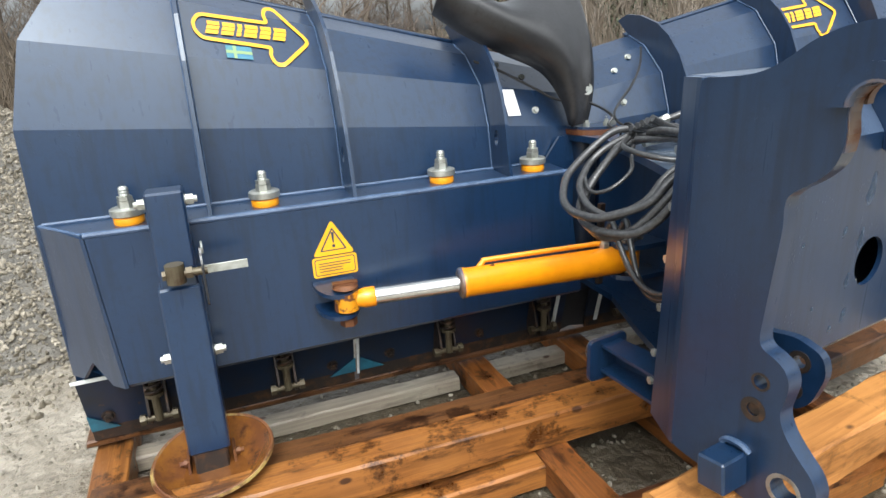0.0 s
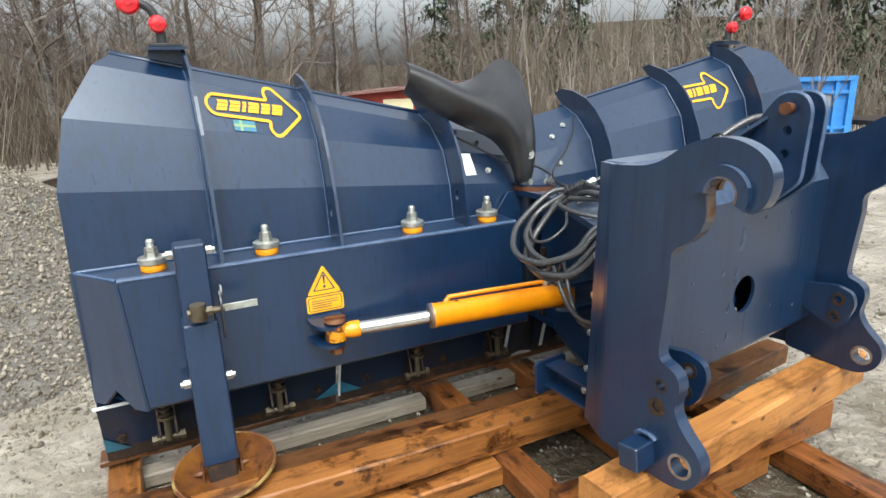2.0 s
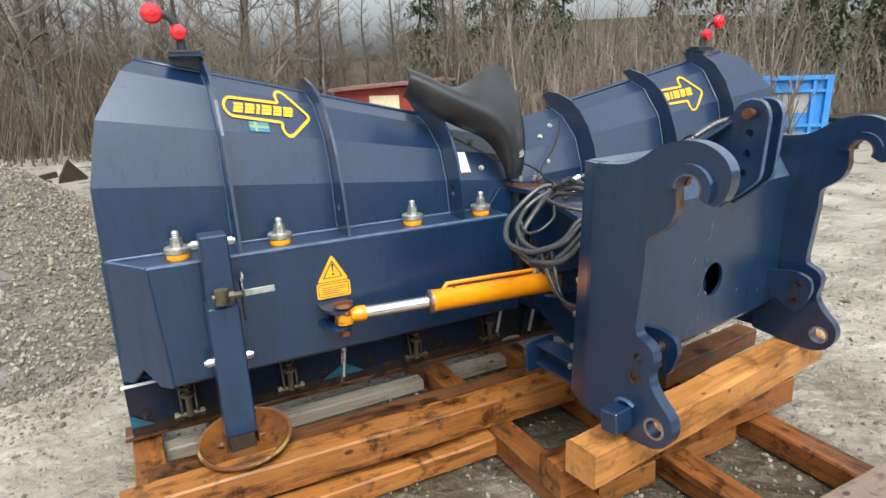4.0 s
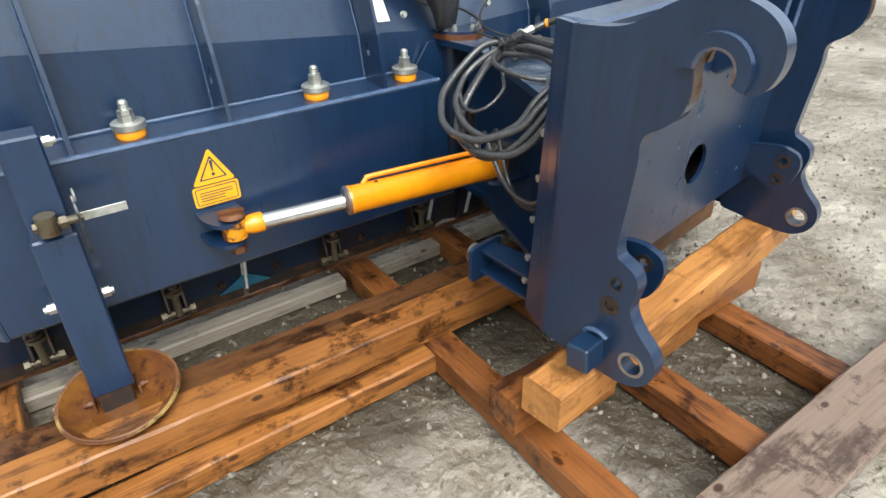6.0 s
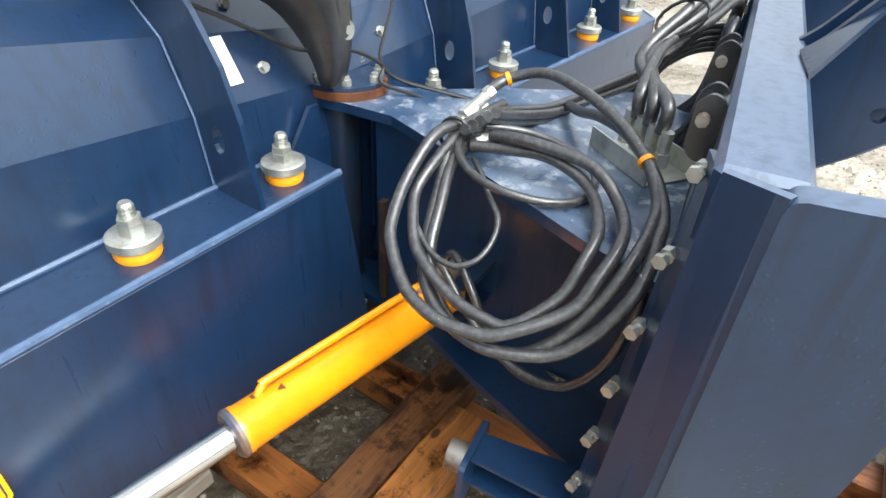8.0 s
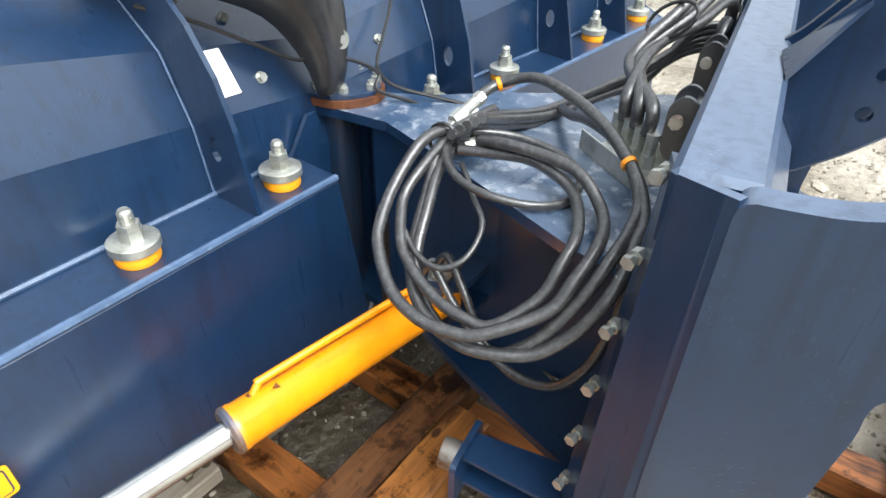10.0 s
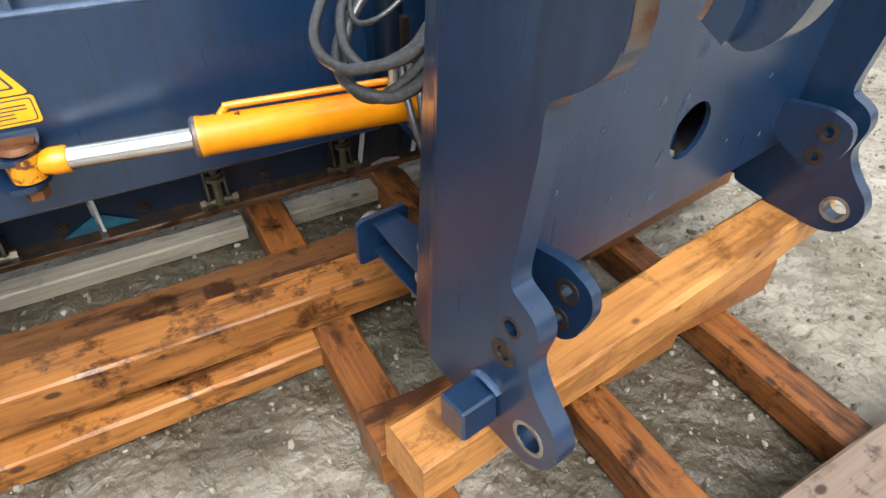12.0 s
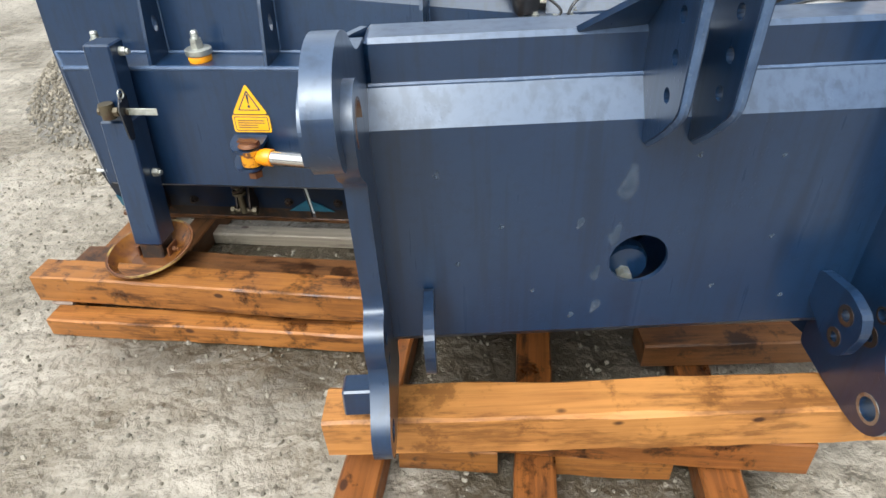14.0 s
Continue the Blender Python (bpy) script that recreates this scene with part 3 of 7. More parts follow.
        add_lathe(bm, base, up, [(0.0135, 0.05)] + [(0.0135 + (0.0012 if i % 2 else 0), 0.084 + 0.004 * i) for i in range(7)] + [(0.010, 0.113), (0, 0.113)], 14)
        part("stud_and_nut", bm, ZINC, wing, "zinc plated nut and threaded stud")

    # hinged cutting edge in sections with a gap between them
    for ua, ub in ((0.06, 0.985), (1.005, 1.928)):
        bm = bmesh.new()
        sec = [(-0.075, 0.165), (-0.060, 0.165), (0.012, 0.420), (-0.004, 0.425)]
        for x0, x1 in ((ua, ub),):
            a = [bm.verts.new(P(x0, w, z)) for w, z in sec]
            b = [bm.verts.new(P(x1, w, z)) for w, z in sec]
            for i in range(4):
                k = (i + 1) % 4
                bm.faces.new((a[i], a[k], b[k], b[i]))
            bm.faces.new(a[::-1])
            bm.faces.new(b)
        edge = part("cutting_edge", bm, BLUE_SHADED, wing, "blue spring-loaded cutting edge plate")
        bm = bmesh.new()
        lo = [(-0.070, 0.160), (-0.056, 0.160), (-0.046, 0.215), (-0.060, 0.219)]
        a = [bm.verts.new(P(ua, w, z)) for w, z in lo]
        b = [bm.verts.new(P(ub, w, z)) for w, z in lo]
        for i in range(4):
            k = (i + 1) % 4
            bm.faces.new((a[i], a[k], b[k], b[i]))
        bm.faces.new(a[::-1])
        bm.faces.new(b)
        part("wear_edge", bm, DARKSTEEL, wing, "dark worn lower edge")
        bm = bmesh.new()
        add_plate(bm, [(ub - 0.10 if ub < 1.5 else ub - 0.09, 0.205), (ub, 0.275), (ub, 0.205)], lambda p, q, c: P(p, -0.046 + (q - 0.205) * 0.29 + c, q), 0.004)
        part("corner_patch", bm, TEAL, wing)
    bm = bmesh.new()
    add_plate(bm, [(1.00, 0.205), (1.00, 0.275), (1.10, 0.205)], lambda p, q, c: P(p, -0.046 + (q - 0.205) * 0.29 + c, q), 0.004)
    part("corner_patch", bm, TEAL, wing)
    bm = bmesh.new()
    add_plate(bm, [(0.984, 0.19), (0.994, 0.19), (0.994, 0.45), (0.984, 0.45)], lambda p, q, c: P(p, -0.048 + (q - 0.205) * 0.29 + c, q), 0.004)
    part("gap_strip", bm, PALE_STRIP, wing, "pale gap strip between edge sections")
    bm = bmesh.new()
    add_plate(bm, [(0.10, 0.19), (0.118, 0.19), (0.118, 0.45), (0.10, 0.45)], lambda p, q, c: P(p, -0.044 + (q - 0.205) * 0.29 + c, q), 0.004)
    part("gap_strip", bm, PALE_STRIP, wing, "pale gap strip between edge sections")
    bm = bmesh.new()
    add_box(bm, (0, 0, 0), (0.235, 0.006, 0.013), None, 0.001)
    for v in bm.verts:
        v.co = P(1.705 + v.co.x, 0.012 + v.co.y, 0.418 + v.co.z)
    part("edge_flange", bm, PALE_STRIP, wing)

    # trip springs with their forked brackets
    for u in (1.70, 1.27, 0.64, 0.21):
        bm = bmesh.new()
        zc = 0.30
        for s in (-1, 1):
            add_plate(bm, round_line([(0.0, 0.225), (0.065, 0.225), (0.085, 0.265), (0.055, 0.36), (0.03, 0.40), (0.0, 0.40)], 0.012, 2), lambda a, b, c, s=s: P(u + s * 0.030 - 0.004 + c, a - 0.03, b), 0.008)
        part("spring_bracket", bm, DARKSTEEL, wing, "dark oily trip spring bracket")
        bm = bmesh.new()
        coil = []
        for i in range(49):
            t = i / 48 * 4 * 2 * math.pi
            q = P(u, 0.055, 0.36 + 0.095 * i / 48)
            along = P(1, 0, 0) - P(0, 0, 0)
            back = P(0, 1, 0) - P(0, 0, 0)
            coil.append(q + along * (0.024 * math.cos(t)) + back * (0.024 * math.sin(t)))
        add_tube(bm, coil, 0.006, 6)
        part("trip_spring", bm, DARKSTEEL, wing, "dark coil spring")
        bm = bmesh.new()
        add_cyl(bm, P(u, 0.055, 0.25), P(u, 0.055, 0.45), 0.013, None, 10)
        add_lathe(bm, P(u, 0.055, 0.345), (0, 0, 1), [(0, 0), (0.03, 0), (0.03, 0.012), (0, 0.012)], 14)
        add_cyl(bm, P(u - 0.058, 0.045, 0.255), P(u + 0.058, 0.045, 0.255), 0.011, None, 10)
        add_hex(bm, P(u - 0.060, 0.045, 0.255), P(u - 0.042, 0.045, 0.255), 0.019)
        add_hex(bm, P(u + 0.042, 0.045, 0.255), P(u + 0.060, 0.045, 0.255), 0.019)
        part("pivot_bolt", bm, OLIVE, wing, "greasy rusty pivot bolt")
    for u in (1.865, 1.545, 1.09, 0.86, 0.47):
        bm = bmesh.new()
        base = P(u, -0.035, 0.262)
        back = (P(0, 1, 0) - P(0, 0, 0) + V((0, 0, -0.25))).normalized()
        add_lathe(bm, base, back, [(0, 0), (0.022, 0), (0.022, 0.005), (0, 0.005)], 14)
        add_hex(bm, base + back * 0.005, base + back * 0.020, 0.017)
        add_cyl(bm, base + back * 0.020, base + back * 0.030, 0.009, None, 8)
        part("edge_bolt", bm, DARKSTEEL, wing, "dirty hexagon bolt")
    return wing


wing_left = build_wing(LEFT, "wing", "dark blue folded mouldboard wing with ribs and box beam")
wing_right = build_wing(RIGHT, "wing", "dark blue folded mouldboard wing with ribs and box beam")


def build_logo(P, wing, u0, flip):
    """Yellow arrow outline with plain bars where letters stand, on the upper band of the mouldboard."""
    def on(a, b, lift):
        # a along from the tail, b across; lies on the band between two folds
        u = u0 - a if not flip else u0 + a
        w3, z3 = fold_at(3, u)
        w4, z4 = fold_at(4, u)
        w5, z5 = fold_at(5, u)
        z = (1.488 if not flip else 1.415) - 0.145 * a * (1 if not flip else -1) + b
        if z < z4:
            t = (z - z3) / (z4 - z3)
            return P(u, w3 + (w4 - w3) * t + lift, z)
        t = (z - z4) / (z5 - z4)
        return P(u, w4 + (w5 - w4) * t + lift, z + lift * 0.5)

    arrow = [(0.0, 0.03), (0.02, 0.055), (0.235, 0.05), (0.225, 0.075), (0.235, 0.098), (0.262, 0.1), (0.362, 0.0), (0.262, -0.082), (0.235, -0.082), (0.222, -0.055), (0.232, -0.03), (0.02, -0.02), (0.0, 0.005)]
    arrow = round_line(arrow, 0.02, 3)

    def sub(poly, n=5):
        out = []
        for i in range(len(poly)):
            a, b = V(poly[i]), V(poly[(i + 1) % len(poly)])
            for k in range(n):
                out.append(tuple(a.lerp(b, k / n)))
        return out

    bm = bmesh.new()
    ring = sub(arrow, 3)
    cx, cy = 0.2, 0.01
    n = len(ring)
    outer, inner = [], []
    for i, (a, b) in enumerate(ring):
        pa, pb = V(ring[i - 1]), V(ring[(i + 1) % n])
        d = (pb - pa).normalized()
        nrm = V((-d.y, d.x)) * 0.0055
        outer.append(bm.verts.new(on(a + nrm.x, b + nrm.y, 0.004)))
        inner.append(bm.verts.new(on(a - nrm.x, b - nrm.y, 0.004)))
    for i in range(n):
        k = (i + 1) % n
        bm.faces.new((outer[i], outer[k], inner[k], inner[i]))
    # bars in place of the lettering
    x = 0.032
    for wd in (0.038, 0.038, 0.014, 0.040, 0.034, 0.040):
        for s in range(3):
            y0, y1 = -0.004 + 0.014 * s, 0.008 + 0.014 * s
            q = [bm.verts.new(on(x + (0.010 if b > 0.02 else 0.004 if b > 0.006 else 0) + a, b, 0.004)) for a, b in ((0, y0), (wd, y0), (wd, y1), (0, y1))]
            bm.faces.new(q)
        x += wd + 0.009
    part("arrow_mark", bm, SIGN_YELLOW, wing, "yellow outlined arrow mark on the mouldboard")
    if not flip:
        bm = bmesh.new()
        for k, (a0, a1, b0, b1) in enumerate(((0.085, 0.165, -0.075, -0.036),)):
            q = [bm.verts.new(on(a, b, 0.0035)) for a, b in ((a0, b0), (a1, b0), (a1, b1), (a0, b1))]
            bm.faces.new(q)
        for a0, a1, b0, b1 in ((0.107, 0.117, -0.075, -0.036), (0.085, 0.165, -0.060, -0.051)):
            q = [bm.verts.new(on(a, b, 0.0042)) for a, b in ((a0, b0), (a1, b0), (a1, b1), (a0, b1))]
            bm.faces.new(q).material_index = 1
        part("flag_sticker", bm, [FLAG_BLUE, FLAG_CROSS], wing, "small blue sticker with a yellow cross")


build_logo(LEFT, wing_left, 1.385, False)
build_logo(RIGHT, wing_right, 0.985, True)

# warning sticker on the beam of the left wing
P = LEFT


def on_beam(u, z, lift=0.0):
    t = (BOX_TOP - z) / (BOX_TOP - BOX_LOW)
    return P(u, BOX_W_TOP + (BOX_W_LOW - BOX_W_TOP) * t + 0.002 + lift, z)


bm = bmesh.new()
tri_o = round_line([(1.143, 0.772), (1.005, 0.772), (1.072, 0.888)], 0.012, 3)
tri_f = round_line([(1.135, 0.777), (1.013, 0.777), (1.072, 0.880)], 0.010, 3)
tri_d = round_line([(1.119, 0.786), (1.029, 0.786), (1.072, 0.864)], 0.006, 3)
tri_y = round_line([(1.111, 0.790), (1.037, 0.790), (1.072, 0.855)], 0.004, 3)
plate_o = round_line([(1.148, 0.700), (1.000, 0.700), (1.000, 0.768), (1.148, 0.768)], 0.010, 3)
plate_d = round_line([(1.141, 0.706), (1.007, 0.706), (1.007, 0.762), (1.141, 0.762)], 0.008, 3)
plate_y = round_line([(1.138, 0.709), (1.010, 0.709), (1.010, 0.759), (1.138, 0.759)], 0.006, 3)
for k, (loop, mat) in enumerate(((tri_o, 0), (tri_d, 1), (tri_y, 0))):
    add_plate(bm, loop, lambda a, b, c, k=k: on_beam(a, b, 0.0006 * k + c), 0.0008, (), mat)
warning_sign = part("warning_sticker", bm, [SIGN_YELLOW, SIGN_DARK], wing_left, "yellow triangular warning sticker with black border")
bm = bmesh.new()
add_plate(bm, [(1.077, 0.848), (1.067, 0.848), (1.070, 0.812), (1.074, 0.812)], lambda a, b, c: on_beam(a, b, 0.0022 + c), 0.0006)
add_plate(bm, circle2(1.072, 0.802, 0.0055, 10), lambda a, b, c: on_beam(a, b, 0.0022 + c), 0.0006)
part("exclamation_mark", bm, SIGN_DARK, warning_sign, "black exclamation mark")
bm = bmesh.new()
for k, (loop, mat) in enumerate(((plate_o, 0), (plate_d, 1), (plate_y, 0))):
    add_plate(bm, loop, lambda a, b, c, k=k: on_beam(a, b, 0.0006 * k + c), 0.0008, (), mat)
text_sign = part("text_sticker", bm, [SIGN_YELLOW, SIGN_DARK], wing_left, "yellow text sticker with black border")
for z in (0.748, 0.739, 0.730, 0.721):
    bm = bmesh.new()
    add_plate(bm, [(1.128, z), (1.022 if z > 0.73 else 1.05, z), (1.022 if z > 0.73 else 1.05, z - 0.0028), (1.128, z - 0.0028)], lambda a, b, c: on_beam(a, b, 0.0022 + c), 0.0006)
    part("text_bar", bm, SIGN_DARK, text_sign)

# white label and studs on the root of the left wing
bm = bmesh.new()
add_plate(bm, [(0.322, 1.140), (0.268, 1.138), (0.280, 1.233), (0.333, 1.236)], lambda a, b, c: P(a, fold_at(3, a)[0] - (b - fold_at(3, a)[1]) * 0.42 + 0.004 + c, b), 0.001)
part("paper_label", bm, WHITE, wing_left, "blank white paper label")
for Q, wing in ((LEFT, wing_left), (RIGHT, wing_right)):
    for u, z in ((0.20, 1.15), (0.21, 1.27), (0.30, 1.32)):
        bm = bmesh.new()
        k = 3 if z < fold_at(4, u)[1] else 4
        (wa, za), (wb, zb) = fold_at(k, u), fold_at(k + 1, u)
        base = Q(u, wa + (wb - wa) * (z - za) / (zb - za), z)
        back = (Q(0, 1, 0) - Q(0, 0, 0) + V((0, 0, 0.35))).normalized()
        add_lathe(bm, base, back, [(0, 0), (0.014, 0), (0.014, 0.004), (0, 0.004)], 12)
        add_hex(bm, base + back * 0.004, base + back * 0.014, 0.011)
        part("sheet_bolt", bm, ZINC, wing)

# marker lamps on the tall ribs
for Q, wing in ((LEFT, wing_left), (RIGHT, wing_right)):
    top = V((0, 0, 1))
    bm = bmesh.new()
    add_box(bm, (1.42, -0.345, 1.60), (1.555, -0.335, 1.715))
    add_box(bm, (1.42, -0.36, 1.708), (1.555, -0.25, 1.720))
    for v in bm.verts:
        v.co = Q(*v.co)
    part("lamp_bracket", bm, BLUE, wing, "dark blue lamp bracket plate")
    bm = bmesh.new()
    add_box(bm, (1.435, -0.35, 1.720), (1.55, -0.26, 1.733), None, 0.003)
    for v in bm.verts:
        v.co = Q(*v.co)
    add_tube(bm, smooth_path([Q(1.50, -0.30, 1.725), Q(1.505, -0.30, 1.80), Q(1.53, -0.30, 1.86), Q(1.58, -0.30, 1.885)], 5), 0.020, 10, taper=0.016)
    lamp = part("marker_lamp", bm, RUBBER, wing, "black rubber arm with red marker lamps", True)
    for c, ax in (((1.508, -0.285, 1.802), 1.0), ((1.600, -0.285, 1.876), 1.25)):
        bm = bmesh.new()
        back = (Q(0, 1, 0) - Q(0, 0, 0)).normalized()
        add_lathe(bm, Q(*c), back, [(r_ * ax, h_) for r_, h_ in ((0, 0.030), (0.008, 0.030), (0.010, 0.027), (0.026, 0.024), (0.033, 0.014), (0.034, 0.0), (0.030, -0.014), (0, -0.02))], 24)
        part("red_lens", bm, RED_LENS, wing, "round red lens", True)

# rubber centre flap, a saddle-shaped sheet over the hinge
bm = bmesh.new()
# columns from the tip of the rolled arm to the broad lobe: low, middle and high point of the sheet
STATIONS = (
    ((0.585, -0.085, 1.520), (0.580, -0.020, 1.605), (0.565, -0.130, 1.650)),
    ((0.490, -0.050, 1.450), (0.475, 0.010, 1.560), (0.465, -0.120, 1.610)),
    ((0.350, -0.015, 1.375), (0.330, 0.045, 1.490), (0.315, -0.110, 1.548)),
    ((0.200, 0.020, 1.300), (0.190, 0.070, 1.440), (0.180, -0.130, 1.590)),
    ((0.125, 0.050, 1.190), (0.110, 0.080, 1.380), (0.100, -0.150, 1.640)),
    ((0.090, 0.055, 1.098), (0.060, 0.070, 1.340), (0.030, -0.140, 1.645)),
    ((0.052, 0.060, 1.096), (0.020, 0.065, 1.330), (-0.015, -0.110, 1.600)),
    ((0.015, 0.050, 1.098), (-0.010, 0.045, 1.300), (-0.030, -0.070, 1.520)),
)
NS = 14
rows = []
for a, b, c in STATIONS:
    a, b, c = V(a), V(b), V(c)
    rows.append([LEFT(*(a * ((1 - t) ** 2) + (b * 2 - (a + c) / 2) * 2 * t * (1 - t) + c * t * t)) for t in (i / NS for i in range(NS + 1))])
fine = []
for i in range(NS + 1):
    fine.append(smooth_path([r[i] for r in rows], 4))
front = (LEFT(0, -1, 0) - LEFT(0, 0, 0)).normalized()
lay = []
for off in (0.0, 0.018):
    lay.append([[bm.verts.new(p + front * off + V((0, 0, -off * 0.4))) for p in col] for col in fine])
m_ = len(fine[0])
for L_ in lay:
    for i in range(NS):
        for j in range(m_ - 1):
            bm.faces.new((L_[i][j], L_[i + 1][j], L_[i + 1][j + 1], L_[i][j + 1]))
rim = [(i, 0) for i in range(NS + 1)] + [(NS, j) for j in range(1, m_)] + [(i, m_ - 1) for i in range(NS - 1, -1, -1)] + [(0, j) for j in range(m_ - 2, 0, -1)]
for (a, b), (c, d) in zip(rim, rim[1:] + rim[:1]):
    bm.faces.new((lay[0][a][b], lay[0][c][d], lay[1][c][d], lay[1][a][b]))
flap = part("centre_flap", bm, RUBBER, PLOUGH, "wet black rubber centre flap between the wings", True)
# unseen rubber sheet added to close the gap between the wings below the hinge
bm = bmesh.new()
prof = [(0.17, -0.035), (0.09, -0.045), (0.0, -0.075), (-0.09, -0.045), (-0.17, -0.045)]
cols_ = [[bm.verts.new(LEFT(u, w - off, z)) for z in (0.17, 1.10)] for off in (0.0, 0.012) for u, w in prof]
n5 = len(prof)
for o in (0, n5):
    for i in range(n5 - 1):
        bm.faces.new((cols_[o + i][0], cols_[o + i + 1][0], cols_[o + i + 1][1], cols_[o + i][1]))
for i in (0, n5 - 1):
    bm.faces.new((cols_[i][0], cols_[i][1], cols_[n5 + i][1], cols_[n5 + i][0]))
for e_ in (0, 1):
    for i in range(n5 - 1):
        bm.faces.new((cols_[i][e_], cols_[i + 1][e_], cols_[n5 + i + 1][e_], cols_[n5 + i][e_]))
part("added_gap_sheet", bm, RUBBER, flap, "added black rubber sheet that keeps the hinge gap dark", True)
bm = bmesh.new()
back = (LEFT(0, 1, 0) - LEFT(0, 0, 0)).normalized()
add_lathe(bm, LEFT(0.045, 0.083, 1.225), back + V((0, 0, 0.1)), [(0, 0.006), (0.010, 0.006), (0.011, 0.003), (0.022, 0.004), (0.022, 0), (0, 0)], 18)
part("flap_washer", bm, ZINC, flap, "round zinc washer")

# ---------------------------------------------------------------- mounting frame and push frame
XL, XR, PT = -0.617, 0.612, 0.045
SIDE = [
    (0.085, 1.316), (0.03, 1.318), (-0.02, 1.322), (-0.06, 1.332), (-0.095, 1.350), (-0.141, 1.384), (-0.19, 1.404), (-0.24, 1.414),
    (-0.290, 1.410), (-0.335, 1.392), (-0.366, 1.366), (-0.382, 1.335), (-0.383, 1.300), (-0.374, 1.268), (-0.358, 1.245), (-0.338, 1.234),
    (-0.322, 1.240), (-0.312, 1.262), (-0.306, 1.285), (-0.290, 1.305), (-0.262, 1.316), (-0.236, 1.308), (-0.220, 1.288), (-0.216, 1.262),
    (-0.222, 1.225), (-0.219, 1.192), (-0.207, 1.160), (-0.175, 1.130), (-0.134, 1.104), (-0.128, 1.076), (-0.132, 1.040),
    (-0.112, 0.790), (-0.120, 0.768), (-0.150, 0.758), (-0.178, 0.740), (-0.190, 0.705), (-0.182, 0.665), (-0.176, 0.635), (-0.190, 0.600),
    (-0.225, 0.560), (-0.262, 0.528), (-0.278, 0.490), (-0.274, 0.450), (-0.250, 0.412), (-0.212, 0.390), (-0.170, 0.384), (-0.130, 0.385),
    (-0.010, 0.398), (0.085, 0.408), (0.085, 0.60),
]


def eased(line, reach, times=2):
    """Corners of a closed outline cut back by at most reach, so that bends run round."""
    for _ in range(times):
        out = []
        for (a0, b0), (a1, b1) in zip(line, line[1:] + line[:1]):
            ln = math.hypot(a1 - a0, b1 - b0)
            f = min(0.25, reach / max(ln, 1e-6))
            out += [(a0 + (a1 - a0) * f, b0 + (b1 - b0) * f), (a1 - (a1 - a0) * f, b1 - (b1 - b0) * f)]
        line = out
    return line


def sky_sheen_on_top(bm, least, above=0.0):
    """Paints sky sheen on up-facing faces: paler paint in the second material slot."""
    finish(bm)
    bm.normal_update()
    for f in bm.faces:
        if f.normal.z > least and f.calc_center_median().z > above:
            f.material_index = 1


SIDE_ROUND = eased(SIDE, 0.012)
HOLES = [circle2(-0.128, 0.692, 0.016, 14), circle2(-0.119, 0.620, 0.016, 14), circle2(-0.208, 0.465, 0.030, 18)]
bm = bmesh.new()
add_plate(bm, SIDE_ROUND, lambda a, b, c: V((XL + c, a, b)), PT, HOLES)
sky_sheen_on_top(bm, 0.3, 1.28)
frame_ob = part("mounting_frame", bm, [BLUE, SKY_SHEEN], PLOUGH, "dark blue quick-coupler mounting frame with hooks", True)
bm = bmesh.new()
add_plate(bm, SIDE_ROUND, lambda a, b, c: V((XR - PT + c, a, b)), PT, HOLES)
sky_sheen_on_top(bm, 0.3, 1.28)
part("hook_plate", bm, [BLUE, SKY_SHEEN], frame_ob, "", True)
# rear flanks of the side plates, bent inward
for sg, x0 in ((-1, XL), (1, XR)):
    # front edge, middle of the bend and rear edge, from the foot to the top
    lines = [[V((x0, 0.083, 0.408)), V((x0, 0.083, 1.316))],
             [V((x0 - sg * 0.006, 0.104, 0.412)), V((x0 - sg * 0.006, 0.098, 1.316))],
             [V((x0 - sg * 0.042, 0.192, 0.425)), V((x0 - sg * 0.034, 0.156, 1.314))]]
    bm = bmesh.new()
    lay_ = [[[bm.verts.new(p + V((-sg * off, -off * 0.5, 0))) for p in ln_] for ln_ in lines] for off in (0.0, 0.014)]
    for o_ in lay_:
        for la, lb_ in zip(o_, o_[1:]):
            bm.faces.new((la[0], la[1], lb_[1], lb_[0]))
    loop_o = [lay_[0][0][0], lay_[0][1][0], lay_[0][2][0], lay_[0][2][1], lay_[0][1][1], lay_[0][0][1]]
    loop_i = [lay_[1][0][0], lay_[1][1][0], lay_[1][2][0], lay_[1][2][1], lay_[1][1][1], lay_[1][0][1]]
    for i in range(6):
        k = (i + 1) % 6
        bm.faces.new((loop_o[i], loop_o[k], loop_i[k], loop_i[i]))
    sky_sheen_on_top(bm, 0.5)
    part("flank_plate", bm, [BLUE, SKY_SHEEN], frame_ob)
    # flange behind it that takes the clamp bolts
    bm = bmesh.new()
    q = [V((x0 - sg * 0.046, 0.190, 0.462)), V((x0 - sg * 0.036, 0.154, 1.300)), V((x0 - sg * 0.125, 0.176, 1.300)), V((x0 - sg * 0.110, 0.222, 0.462))]
    a = [bm.verts.new(p) for p in q]
    b = [bm.verts.new(p + V((0, -0.012, 0))) for p in q]
    bm.faces.new(a)
    bm.faces.new(b[::-1])
    for i in range(4):
        k = (i + 1) % 4
        bm.faces.new((a[i], a[k], b[k], b[i]))
    part("bolt_flange", bm, BLUE, frame_ob)
